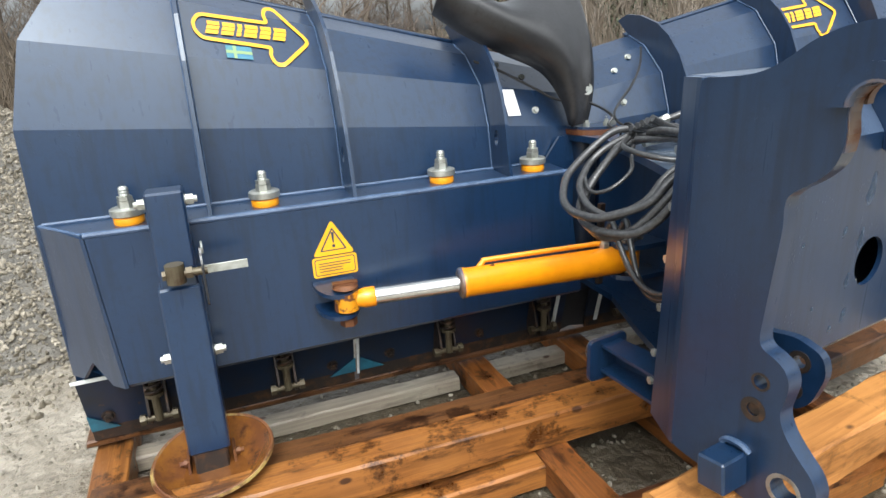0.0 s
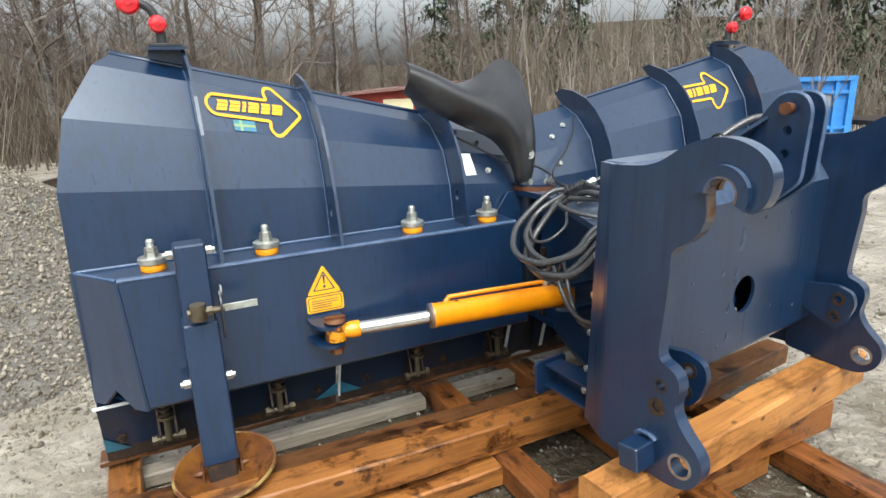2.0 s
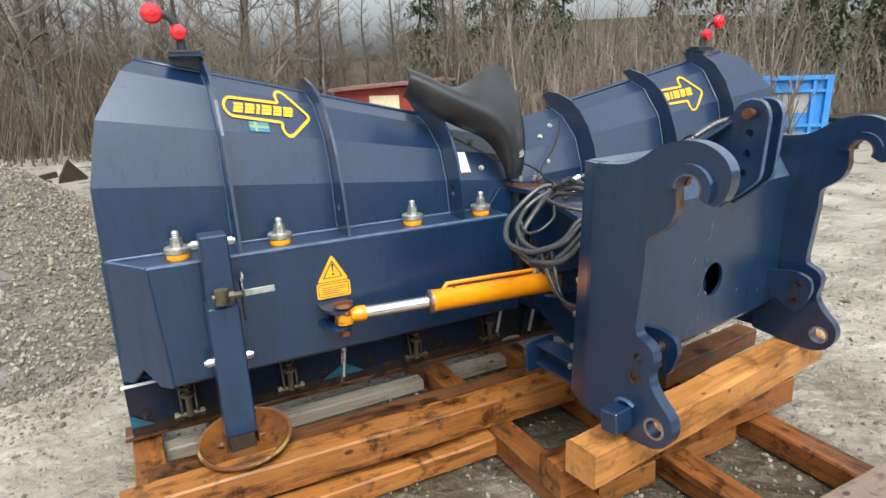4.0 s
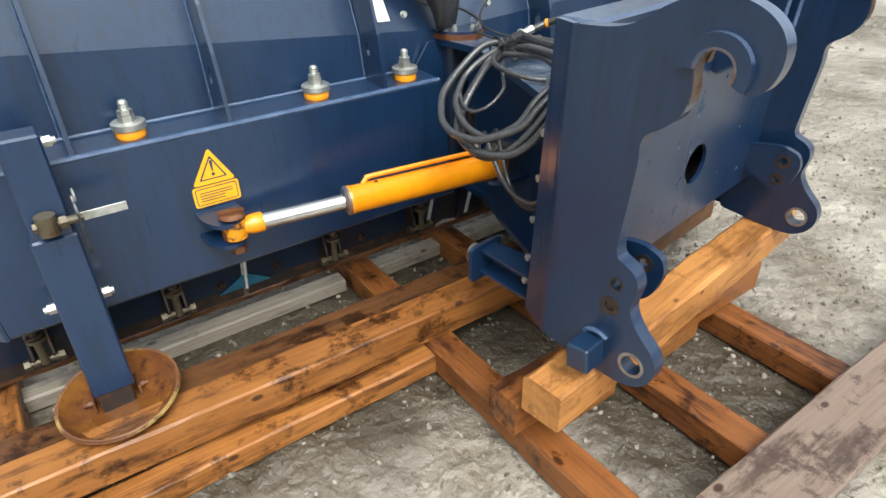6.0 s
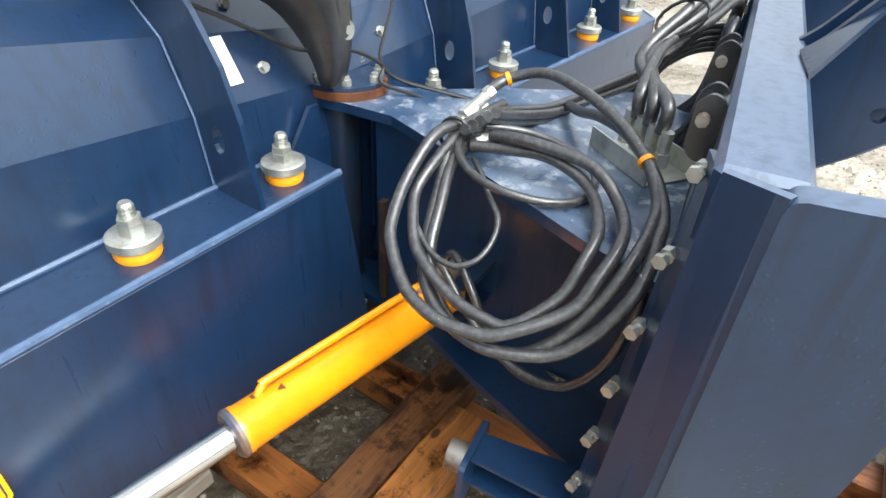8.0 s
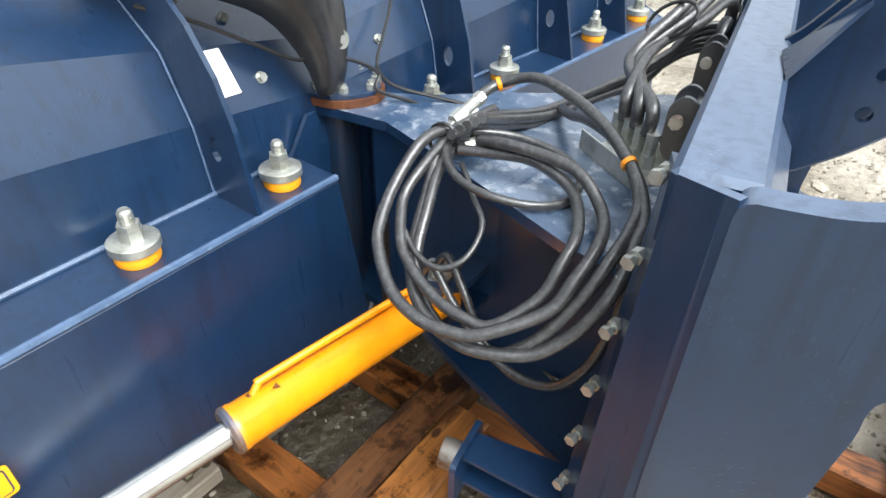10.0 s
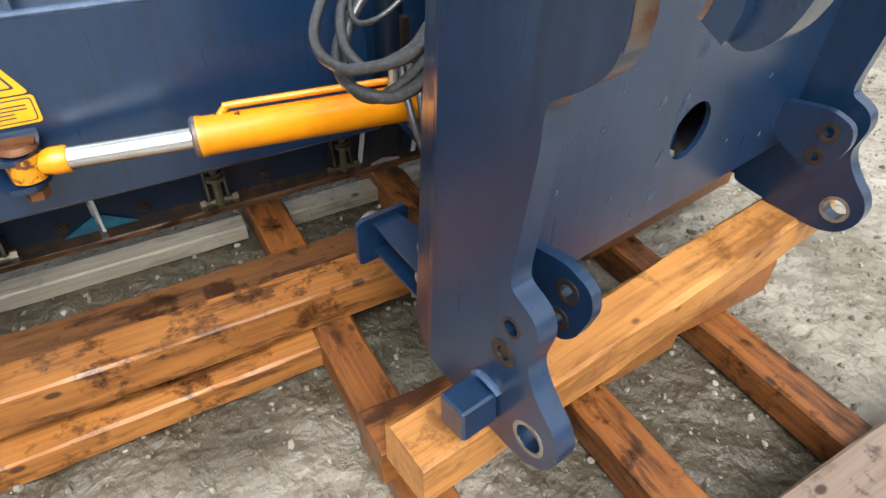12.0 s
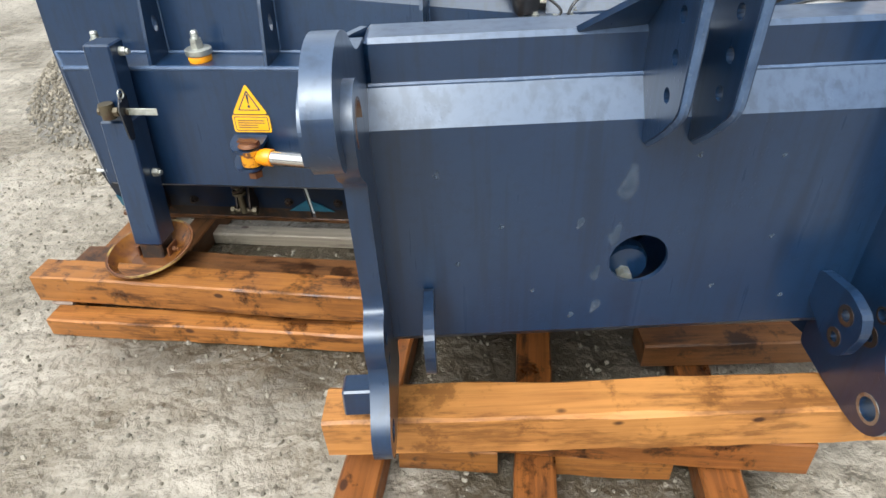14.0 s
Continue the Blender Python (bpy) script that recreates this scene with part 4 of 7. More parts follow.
# bright cut edge along hook and foot
for x in (XL, XR - PT):
    for lo, hi, mat, nm, lb in ((17, 26, RUSTEDGE, "rusted_cut_edge", "rust stained flame-cut edge"),):
        bm = bmesh.new()
        pts = SIDE[lo:hi]
        for (a0, b0), (a1, b1) in zip(pts, pts[1:]):
            d = V((a1 - a0, b1 - b0)).normalized()
            nx, ny = d.y * -1.0, d.x
            # outward normal of the outline, drawn 1.5 mm proud
            off = V((nx, ny)) * -0.0015
            vs = [bm.verts.new((x + 0.003, a0 + off.x, b0 + off.y)), bm.verts.new((x + PT - 0.003, a0 + off.x, b0 + off.y)), bm.verts.new((x + PT - 0.003, a1 + off.x, b1 + off.y)), bm.verts.new((x + 0.003, a1 + off.x, b1 + off.y))]
            vt = [bm.verts.new(v.co - V((0, off.x, off.y)) * 2.5) for v in vs]
            bm.faces.new(vs)
            bm.faces.new(vt[::-1])
            for i in range(4):
                k = (i + 1) % 4
                bm.faces.new((vs[i], vs[k], vt[k], vt[i]))
        part(nm, bm, mat, frame_ob, lb)
# half-round pin collars on the hooks
for x, w in ((XL - 0.018, 0.018), (XL + PT, 0.018), (XR, 0.018), (XR - PT - 0.018, 0.018)):
    bm = bmesh.new()
    n = 18
    arc = [math.radians(-4 + 212 * i / n) for i in range(n + 1)]
    cy, cz, ri, ro = -0.264, 1.276, 0.042, 0.073
    shape = [(cy + ro * math.cos(t), cz + ro * math.sin(t)) for t in arc] + [(cy + ri * math.cos(t), cz + ri * math.sin(t)) for t in arc[::-1]]
    add_plate(bm, shape, lambda a, b, c, x=x, w=w: V((x + c, a, b)), w, (), 0, 0)
    sky_sheen_on_top(bm, 0.3)
    part("pin_collar", bm, [BLUE, SKY_SHEEN], frame_ob, "worn hook collar with rust and sky sheen painted on top", True)
    bm = bmesh.new()
    ro2 = ri + 0.003
    shape = [(cy + ro2 * math.cos(t), cz + ro2 * math.sin(t)) for t in arc] + [(cy + (ri - 0.002) * math.cos(t), cz + (ri - 0.002) * math.sin(t)) for t in arc[::-1]]
    add_plate(bm, shape, lambda a, b, c, x=x, w=w: V((x - 0.001 + c, a, b)), w + 0.002)
    part("collar_seat", bm, RUSTEDGE, frame_ob, "rusty bare pin seat", True)
# rings round the holes
for x, d in ((XL, -1), (XR - PT, -1)):
    for (y, z, ri, ro, mat) in ((-0.128, 0.692, 0.016, 0.021, DARKSTEEL), (-0.119, 0.620, 0.015, 0.029, DARKSTEEL), (-0.208, 0.465, 0.030, 0.039, STEEL)):
        bm = bmesh.new()
        add_plate(bm, circle2(y, z, ro, 24), lambda a, b, c, x=x: V((x - 0.0015 + c, a, b)), 0.003, [circle2(y, z, ri, 18)])
        part("hole_ring", bm, mat, frame_ob, "bare rusty ring round the hole")
bm = bmesh.new()
add_lathe(bm, (XL, -0.119, 0.620), (1, 0, 0), [(0, 0.004), (0.014, 0.004), (0.014, 0.02), (0, 0.02)], 16)
part("plug", bm, DARKSTEEL, frame_ob)
# square block on the outer face
bm = bmesh.new()
add_box(bm, (XL - 0.085, -0.125, 0.425), (XL, -0.055, 0.505), Matrix.Translation((0, -0.09, 0.465)) @ Matrix.Rotation(radians(-6), 4, "X") @ Matrix.Translation((0, 0.09, -0.465)), 0.005)
part("guide_block", bm, BLUE, frame_ob, "square blue steel block")
bm = bmesh.new()
add_tube(bm, smooth_path([(XL - 0.002, -0.125, 0.51), (XL - 0.006, -0.105, 0.522), (XL - 0.004, -0.07, 0.517), (XL - 0.002, -0.055, 0.50)], 4), 0.008, 6)
part("weld_bead", bm, BLUE_EDGE, frame_ob)

# centre panel, folded at the top, with a round hole
HC, HR = (0.028, 0.79), 0.069
bm = bmesh.new()
add_plate(bm, [(-0.572, 0.575), (0.567, 0.575), (0.567, 1.147), (-0.572, 1.147)], lambda a, b, c: V((a, c, b)), 0.012, [circle2(*HC, HR, 32)])
panel = part("centre_panel", bm, BLUE, frame_ob, "large wet blue centre panel with a round hole")
scuff = random.Random(12)
for x, z, ln in ((-0.022, 1.0, 0.075), (-0.035, 0.865, 0.05), (-0.07, 0.755, 0.035), (-0.062, 0.65, 0.04), (0.22, 0.70, 0.012), (-0.30, 0.90, 0.012), (-0.12, 0.625, 0.02), (0.33, 0.84, 0.010), (-0.44, 1.04, 0.016), (0.12, 1.06, 0.012), (-0.22, 0.71, 0.010), (-0.40, 0.80, 0.010), (-0.12, 0.90, 0.028), (0.40, 0.66, 0.014), (0.30, 1.05, 0.010)):
    bm = bmesh.new()
    wd = 0.003 + ln * 0.16
    ph = scuff.uniform(0, 6)
    for lap, size in enumerate((1.25, 1.0, 0.72, 0.45)):
        pts = [(x + size * (wd * math.cos(t) * (1 + 0.3 * math.sin(3 * t + ph)) + 0.1 * ln * math.sin(t)), z + size * ln * 0.5 * math.sin(t) * (1 + 0.15 * math.sin(2 * t + ph))) for t in (2 * math.pi * i / 20 for i in range(20))]
        add_plate(bm, pts, lambda a, b, c, lap=lap: V((a, -0.0006 * (lap + 1) + c, b)), 0.0004)
    part("scuff_mark", bm, SCUFF, panel, "pale dried water scuff")
bm = bmesh.new()
prof = [(0.0, 1.147), (0.048, 1.220), (0.066, 1.220), (0.066, 1.208), (0.055, 1.206), (0.012, 1.144)]
a = [bm.verts.new((-0.572, y, z)) for y, z in prof]
b = [bm.verts.new((0.567, y, z)) for y, z in prof]
for i in range(len(prof)):
    k = (i + 1) % len(prof)
    bm.faces.new((a[i], a[k], b[k], b[i]))
bm.faces.new(a[::-1])
bm.faces.new(b)
sky_sheen_on_top(bm, 0.3)
part("panel_fold", bm, [BLUE, SKY_SHEEN], frame_ob)
bm = bmesh.new()
prof = [(0.0, 0.575), (0.028, 0.540), (0.10, 0.540), (0.10, 0.552), (0.034, 0.552), (0.012, 0.578)]
a = [bm.verts.new((-0.572, y, z)) for y, z in prof]
b = [bm.verts.new((0.567, y, z)) for y, z in prof]
for i in range(len(prof)):
    k = (i + 1) % len(prof)
    bm.faces.new((a[i], a[k], b[k], b[i]))
bm.faces.new(a[::-1])
bm.faces.new(b)
part("panel_fold", bm, BLUE, frame_ob)
bm = bmesh.new()
add_box(bm, (-0.572, 0.052, 1.195), (0.567, 0.166, 1.316), None, 0.010)
sky_sheen_on_top(bm, 0.35)
part("top_beam", bm, [BLUE, SKY_SHEEN], frame_ob, "top beam with sky sheen painted on its top faces")
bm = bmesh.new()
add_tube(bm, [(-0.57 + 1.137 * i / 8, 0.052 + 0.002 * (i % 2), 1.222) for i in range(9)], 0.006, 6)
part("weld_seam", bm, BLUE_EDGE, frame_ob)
# rear plate with the flange bolts
bm = bmesh.new()
add_plate(bm, [(-0.49, 0.44), (0.485, 0.44), (0.45, 1.20), (-0.455, 1.20)], lambda a, b, c: V((a, 0.166 + c, b)), 0.012, [circle2(*HC, 0.085, 28)])
part("rear_plate", bm, BLUE, frame_ob)
bm = bmesh.new()
add_lathe(bm, (0.02, 0.10, 0.735), (0, -1, 0), [(0, 0.0), (0.05, 0), (0.055, 0.01), (0.055, 0.04), (0.05, 0.05), (0, 0.05)], 20)
part("inner_boss", bm, BLUE, frame_ob)
bm = bmesh.new()
add_hex(bm, (0.012, 0.05, 0.718), (0.012, 0.02, 0.718), 0.018)
part("inner_bolt", bm, ZINC, frame_ob)
for xs in (-1, 1):
    for z, y, off in ((1.275, 0.180, 0.513), (1.142, 0.188, 0.530), (1.000, 0.196, 0.528), (0.859, 0.204, 0.524), (0.721, 0.213, 0.526), (0.587, 0.217, 0.532), (0.500, 0.222, 0.534)):
        bm = bmesh.new()
        dx = V((xs, 0.35, 0)).normalized()
        p = V((xs * off - 0.0025, y, z))
        add_hex(bm, p - dx * 0.024, p - dx * 0.008, 0.0125)
        add_cyl(bm, p - dx * 0.010, p + dx * 0.006, 0.0075, None, 10)
        add_hex(bm, p + dx * 0.004, p + dx * 0.014, 0.0120)
        part("clamp_bolt", bm, ZINC, frame_ob, "zinc plated clamp bolt")
# black spring clamps and their pins on the rear of the top beam
for x in (-0.27, 0.06):
    bm = bmesh.new()
    for dx in (-0.030, 0.030):
        add_plate(bm, round_line([(0.166, 1.195), (0.166, 1.300), (0.190, 1.312), (0.212, 1.290), (0.212, 1.215), (0.196, 1.195)], 0.012, 3), lambda a, b, c, x=x, dx=dx: V((x + dx - 0.005 + c, a, b)), 0.010)
    add_box(bm, (x - 0.030, 0.166, 1.205), (x + 0.030, 0.176, 1.295))
    clamp = part("spring_clamp", bm, BLACKPAINT, frame_ob, "black painted clamp on the top beam")
    bm = bmesh.new()
    add_cyl(bm, (x - 0.046, 0.195, 1.268), (x + 0.046, 0.195, 1.268), 0.011, None, 12)
    add_hex(bm, (x - 0.050, 0.195, 1.268), (x - 0.038, 0.195, 1.268), 0.011)
    part("clamp_pin", bm, STEEL, clamp, "worn steel clamp pin")
# lower lugs beside the hooks
for x in (-0.485, 0.478):
    bm = bmesh.new()
    shape = round_line([(0.004, 0.735), (-0.115, 0.755), (-0.178, 0.735), (-0.192, 0.690), (-0.168, 0.610), (-0.135, 0.578), (-0.10, 0.590), (0.004, 0.640)], 0.022, 3)
    add_plate(bm, shape, lambda a, b, c, x=x: V((x + c, a, b)), 0.024, [circle2(-0.131, 0.700, 0.015, 14), circle2(-0.124, 0.628, 0.013, 14)])
    lug = part("pin_lug", bm, BLUE, frame_ob)
    bm = bmesh.new()
    for (y, z, r) in ((-0.131, 0.700, 0.015), (-0.124, 0.628, 0.013)):
        add_plate(bm, circle2(y, z, r + 0.011, 20), lambda a, b, c, x=x: V((x - 0.002 + c, a, b)), 0.004, [circle2(y, z, r, 14)])
    part("lug_ring", bm, DARKSTEEL, frame_ob, "dark rusty ring round a lug hole")
# top link lugs
TOPLUG = round_line([(0.075, 1.313), (0.045, 1.340), (-0.060, 1.483), (-0.103, 1.497), (-0.146, 1.484), (-0.165, 1.443), (-0.155, 1.218), (-0.088, 1.155), (-0.002, 1.090), (-0.002, 1.147), (0.048, 1.220), (0.056, 1.312)], 0.022, 3)
for x in (-0.012, 0.084):
    bm = bmesh.new()
    add_plate(bm, TOPLUG, lambda a, b, c, x=x: V((x + c, a, b)), 0.022, [circle2(-0.104, 1.448, 0.017, 14), circle2(-0.102, 1.378, 0.015, 14), circle2(-0.100, 1.304, 0.015, 14), circle2(-0.092, 1.232, 0.015, 14)])
    part("top_link_lug", bm, BLUE, frame_ob, "dark blue top link lug with a row of holes")
    # lighter tube along the rim, an edge highlight put into colour
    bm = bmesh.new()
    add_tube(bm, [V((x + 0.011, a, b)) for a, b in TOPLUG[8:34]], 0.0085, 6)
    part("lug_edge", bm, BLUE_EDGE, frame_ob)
bm = bmesh.new()
add_cyl(bm, (-0.030, -0.104, 1.448), (0.125, -0.104, 1.448), 0.0165, None, 16)
add_cyl(bm, (-0.046, -0.104, 1.448), (-0.030, -0.104, 1.448), 0.019, None, 16)
part("top_pin", bm, RUST, frame_ob, "rusty top pin")
bm = bmesh.new()
tri3 = [V((-0.150, 0.056, 1.310)), V((-0.012, 0.068, 1.312)), V((-0.012, -0.040, 1.415))]
lift = V((-0.004, 0.004, 0.010))
lo = [bm.verts.new(p) for p in tri3]
hi = [bm.verts.new(p + lift) for p in tri3]
bm.faces.new(lo[::-1])
bm.faces.new(hi)
for i in range(3):
    k = (i + 1) % 3
    bm.faces.new((lo[i], lo[k], hi[k], hi[i]))
part("lug_gusset", bm, BLUE, frame_ob)

# push frame between the mounting frame and the hinge
def frame_edge(side):
    s = side
    return [(-0.03 + s * 0.09, 1.09), (-0.04 + s * 0.075, 1.00), (-0.02 + s * 0.10, 0.86), (0.0 + s * 0.20, 0.70), (0.0 + s * 0.305, 0.50), (0.0 + s * 0.415, 0.30), (0.0 + s * 0.465, 0.18)]


TOPOUT = frame_edge(-1)[::-1] + [(-0.085, 1.13), (-0.03, 1.155), (0.03, 1.13)] + frame_edge(1)
bm = bmesh.new()
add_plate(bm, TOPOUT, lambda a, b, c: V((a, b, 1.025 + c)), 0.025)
sky_sheen_on_top(bm, 0.5)
push = part("push_frame", bm, [BLUE, WORN_SHEEN], PLOUGH, "dark blue wet push frame plates to the hinge")
# rubbed patches that also paint the sky reflected in standing water
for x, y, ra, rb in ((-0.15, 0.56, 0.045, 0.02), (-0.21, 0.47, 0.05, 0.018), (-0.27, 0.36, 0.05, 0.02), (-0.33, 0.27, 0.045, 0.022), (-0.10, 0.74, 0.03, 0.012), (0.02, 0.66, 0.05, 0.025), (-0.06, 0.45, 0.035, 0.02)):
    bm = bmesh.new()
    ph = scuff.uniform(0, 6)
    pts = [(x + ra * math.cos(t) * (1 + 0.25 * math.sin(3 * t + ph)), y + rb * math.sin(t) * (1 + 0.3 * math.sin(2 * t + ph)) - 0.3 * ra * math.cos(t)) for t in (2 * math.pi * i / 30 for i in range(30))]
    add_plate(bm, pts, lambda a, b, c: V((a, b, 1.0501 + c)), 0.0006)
    part("scuff_mark", bm, SCUFF_SHEEN, push, "pale rubbed patch with painted sky reflection")
bm = bmesh.new()
LOWOUT = [(-0.43, 0.18), (-0.352, 0.362), (-0.270, 0.536), (-0.140, 0.780), (-0.10, 1.0), (-0.05, 1.12), (0.02, 1.10), (0.10, 0.80), (0.25, 0.54), (0.40, 0.18)]
add_plate(bm, LOWOUT, lambda a, b, c: V((a, b, 0.440 + c)), 0.025, [round_line([(-0.135, 0.410), (-0.195, 0.315), (-0.140, 0.262), (-0.02, 0.272), (-0.03, 0.34)], 0.02, 3)])
part("bottom_plate", bm, BLUE, push)
for s in (-1, 1):
    bm = bmesh.new()
    web = [(s * 0.07 - 0.02, 0.92), (s * 0.12, 0.55), (s * 0.19, 0.18)]
    for (xa, ya), (xb, yb) in zip(web, web[1:]):
        lo = [V((xa, ya, 0.465)), V((xb, yb, 0.465)), V((xb, yb, 1.025)), V((xa, ya, 1.025))]
        a = [bm.verts.new(p) for p in lo]
        b = [bm.verts.new(p + V((s * -0.014, 0, 0))) for p in lo]
        bm.faces.new(a)
        bm.faces.new(b[::-1])
        for i in range(4):
            k = (i + 1) % 4
            bm.faces.new((a[i], a[k], b[k], b[i]))
    part("side_web", bm, BLUE, push)
bm = bmesh.new()
add_cyl(bm, (-0.05, 1.06, 0.40), (-0.05, 1.06, 1.075), 0.055, None, 24)
part("hinge_tube", bm, BLUE_SHADED, push, "", True)
bm = bmesh.new()
add_plate(bm, round_line([(-0.13, 1.13), (-0.12, 0.99), (-0.03, 0.93), (0.05, 0.96), (0.10, 1.06), (0.02, 1.17)], 0.05, 4), lambda a, b, c: V((a, b, 1.0505 + c)), 0.020)
part("hinge_pad", bm, RUST, push, "rusty hinge pad plate")
bm = bmesh.new()
add_plate(bm, round_line([(-0.125, 1.125), (-0.115, 1.0), (-0.03, 0.94), (0.045, 0.97), (0.09, 1.06), (0.02, 1.16)], 0.05, 4), lambda a, b, c: V((a, b, 1.071 + c)), 0.010)
part("hinge_cover", bm, BLUE, push)
for x, y in ((-0.095, 1.085), (-0.080, 1.01), (-0.02, 0.965), (0.035, 0.985), (0.065, 1.06)):
    bm = bmesh.new()
    add_hex(bm, (x, y, 1.081), (x, y, 1.096), 0.014)
    add_cyl(bm, (x, y, 1.096), (x, y, 1.104), 0.009, None, 10)
    part("hinge_bolt", bm, ZINC, push)
bm = bmesh.new()
add_box(bm, (-0.115, 0.88, 0.47), (0.02, 0.90, 0.80))
part("inner_plate", bm, DARKSTEEL, push, "dark rusty inner plate")
# valve block bracket on top of the push frame
bm = bmesh.new()
vb = Matrix.Translation((-0.046, 0.293, 1.051)) @ Matrix.Rotation(radians(47), 4, "Z")
add_box(bm, (-0.10, -0.06, 0), (0.10, 0.06, 0.004), vb)
add_box(bm, (-0.10, -0.062, 0.0), (0.10, -0.058, 0.045), vb)
add_box(bm, (-0.10, 0.058, 0.0), (0.10, 0.062, 0.045), vb)
part("valve_bracket", bm, ZINC, push, "zinc plated U bracket for hose couplings")
for dx in (-0.06, -0.02, 0.02, 0.06):
    bm = bmesh.new()
    c = vb @ V((dx, 0.0, 0.02))
    add_hex(bm, c, c + V((0.0, 0.0, 0.03)), 0.016)
    add_cyl(bm, c + V((0, 0, 0.03)), c + V((0, 0, 0.075)), 0.013, None, 12)
    part("hose_coupling", bm, ZINC, push)
# bump stop bracket
bm = bmesh.new()
for z in (0.425, 0.508):
    add_plate(bm, [(-0.545, 0.215), (-0.44, 0.215), (-0.455, 0.43), (-0.53, 0.43)], lambda a, b, c, z=z: V((a, b, z + c)), 0.010)
add_plate(bm, [(0.215, 0.43), (0.43, 0.43), (0.43, 0.515), (0.215, 0.515)], lambda a, b, c: V((-0.466 + c, a, b)), 0.010)
part("bump_stop", bm, BLUE, push, "blue bracket with a round bump stop")
bm = bmesh.new()
add_plate(bm, round_line([(-0.575, 0.400), (-0.425, 0.400), (-0.425, 0.535), (-0.575, 0.535)], 0.02, 3), lambda a, b, c: V((a, 0.43 + c, b)), 0.014)
part("stop_plate", bm, BLUE, push)
bm = bmesh.new()
add_lathe(bm, (-0.50, 0.444, 0.468), (-0.1, 1, 0.05), [(0, 0), (0.036, 0), (0.036, 0.048), (0.033, 0.052), (0, 0.052)], 22)
part("stop_nub", bm, STEEL, push, "worn steel stop", True)

# ---------------------------------------------------------------- hydraulic cylinders
def build_cylinder(pin, end, ring, wingname):
    pin, end = V(pin), V(end)
    d = (end - pin).normalized()
    up = V((0, 0, 1))
    ln = (end - pin).length
    tube0 = pin + d * ring
    bm = bmesh.new()
    add_lathe(bm, tube0, d, [(0, 0), (0.032, 0), (0.047, 0.002), (0.051, 0.008), (0.051, 0.022), (0.049, 0.026), (0.049, ln - ring - 0.04), (0.040, ln - ring - 0.01), (0, ln - ring)], 30)
    cyl = part("hydraulic_cylinder", bm, YELLOW, PLOUGH, "chipped yellow hydraulic cylinder with chrome rod", True)
    bm = bmesh.new()
    add_lathe(bm, tube0 - d * 0.003, d, [(0.030, 0), (0.046, 0), (0.0525, 0.006), (0.0525, 0.014), (0.046, 0.015)], 30)
    part("gland_ring", bm, RUSTEDGE, cyl, "rusty gland ring", True)
    bm = bmesh.new()
    add_cyl(bm, pin + d * 0.075, tube0 + d * 0.01, 0.028, None, 26)
    part("rod", bm, CHROME, cyl, "polished chrome piston rod", True)
    bm = bmesh.new()
    add_lathe(bm, pin + d * 0.050, d, [(0, -0.02), (0.026, -0.02), (0.031, 0.0), (0.033, 0.008), (0.033, 0.040), (0.030, 0.044), (0, 0.044)], 22)
    part("rod_end", bm, YELLOW, cyl, "yellow rod end", True)
    bm = bmesh.new()
    add_cyl(bm, pin - up * 0.030, pin + up * 0.030, 0.040, None, 26)
    part("rod_eye", bm, FLAKE, cyl, "rusty rod eye with flaking yellow paint", True)
    # oil pipe along the top
    bm = bmesh.new()
    side = (up - d * up.dot(d)).normalized()
    s2 = d.cross(side)
    off = side * 0.052 + s2 * -0.016
    a, b = tube0 + d * 0.07, end - d * 0.10
    add_tube(bm, smooth_path([a + off * 0.8, a + off * 1.12 + d * 0.02, a + off * 1.2 + d * 0.05, b + off * 1.2 - d * 0.03, b + off * 1.2], 5), 0.009, 10)
    part("oil_pipe", bm, YELLOW, cyl, "yellow steel oil pipe", True)
    bm = bmesh.new()
    add_cyl(bm, a + off * 0.7 - d * 0.012, a + off * 0.7 + d * 0.012, 0.013, None, 10)
    c = tube0 + d * 0.115 + side * 0.0505 + s2 * 0.006
    add_cyl(bm, c - side * 0.002, c + side * 0.0015, 0.009, None, 3)
    part("port_plug", bm, RUST, cyl, "rusty plug")
    for k in (0, 1):
        bm = bmesh.new()
        p = end - d * (0.085 - 0.05 * k) + side * 0.046 + s2 * -0.012
        add_hex(bm, p, p + side * 0.02, 0.018)
        add_cyl(bm, p + side * 0.02, p + side * 0.055, 0.013, None, 10)
        add_hex(bm, p + side * 0.05, p + side * 0.068, 0.016)
        part("port_fitting", bm, ZINC, cyl, "zinc plated hose fitting")
    bm = bmesh.new()
    add_cyl(bm, end + up * -0.035, end + up * 0.035, 0.036, None, 20)
    part("base_eye", bm, YELLOW, cyl, "", True)
    return cyl, d


CPIN, CEND = (-1.142, 0.952, 0.640), (-0.215, 0.635, 0.672)
cyl_left, cdir = build_cylinder(CPIN, CEND, 0.375, "left")
# clevis plates on the beam and at the frame
bm = bmesh.new()
for z in (0.675, 0.600):
    shape = round_line([(1.02, 0.17), (1.16, 0.17), (1.15, 0.255), (1.11, 0.305), (1.05, 0.300), (1.02, 0.255)], 0.03, 3)
    add_plate(bm, shape, lambda a, b, c, z=z: LEFT(a, b, z + c - (b - 0.17) * 0.1), 0.014)
part("clevis", bm, BLUE, wing_left, "blue clevis plates for the cylinder pin")
bm = bmesh.new()
c = V(CPIN)
add_lathe(bm, c + V((0, 0, 0.046)), (0, 0, 1), [(0, 0.012), (0.030, 0.012), (0.040, 0.004), (0.042, 0), (0, 0)], 22)
add_box(bm, (-0.04, -0.012, 0.058), (0.04, 0.012, 0.064), Matrix.Translation(c) @ Matrix.Rotation(radians(-15), 4, "Z"))
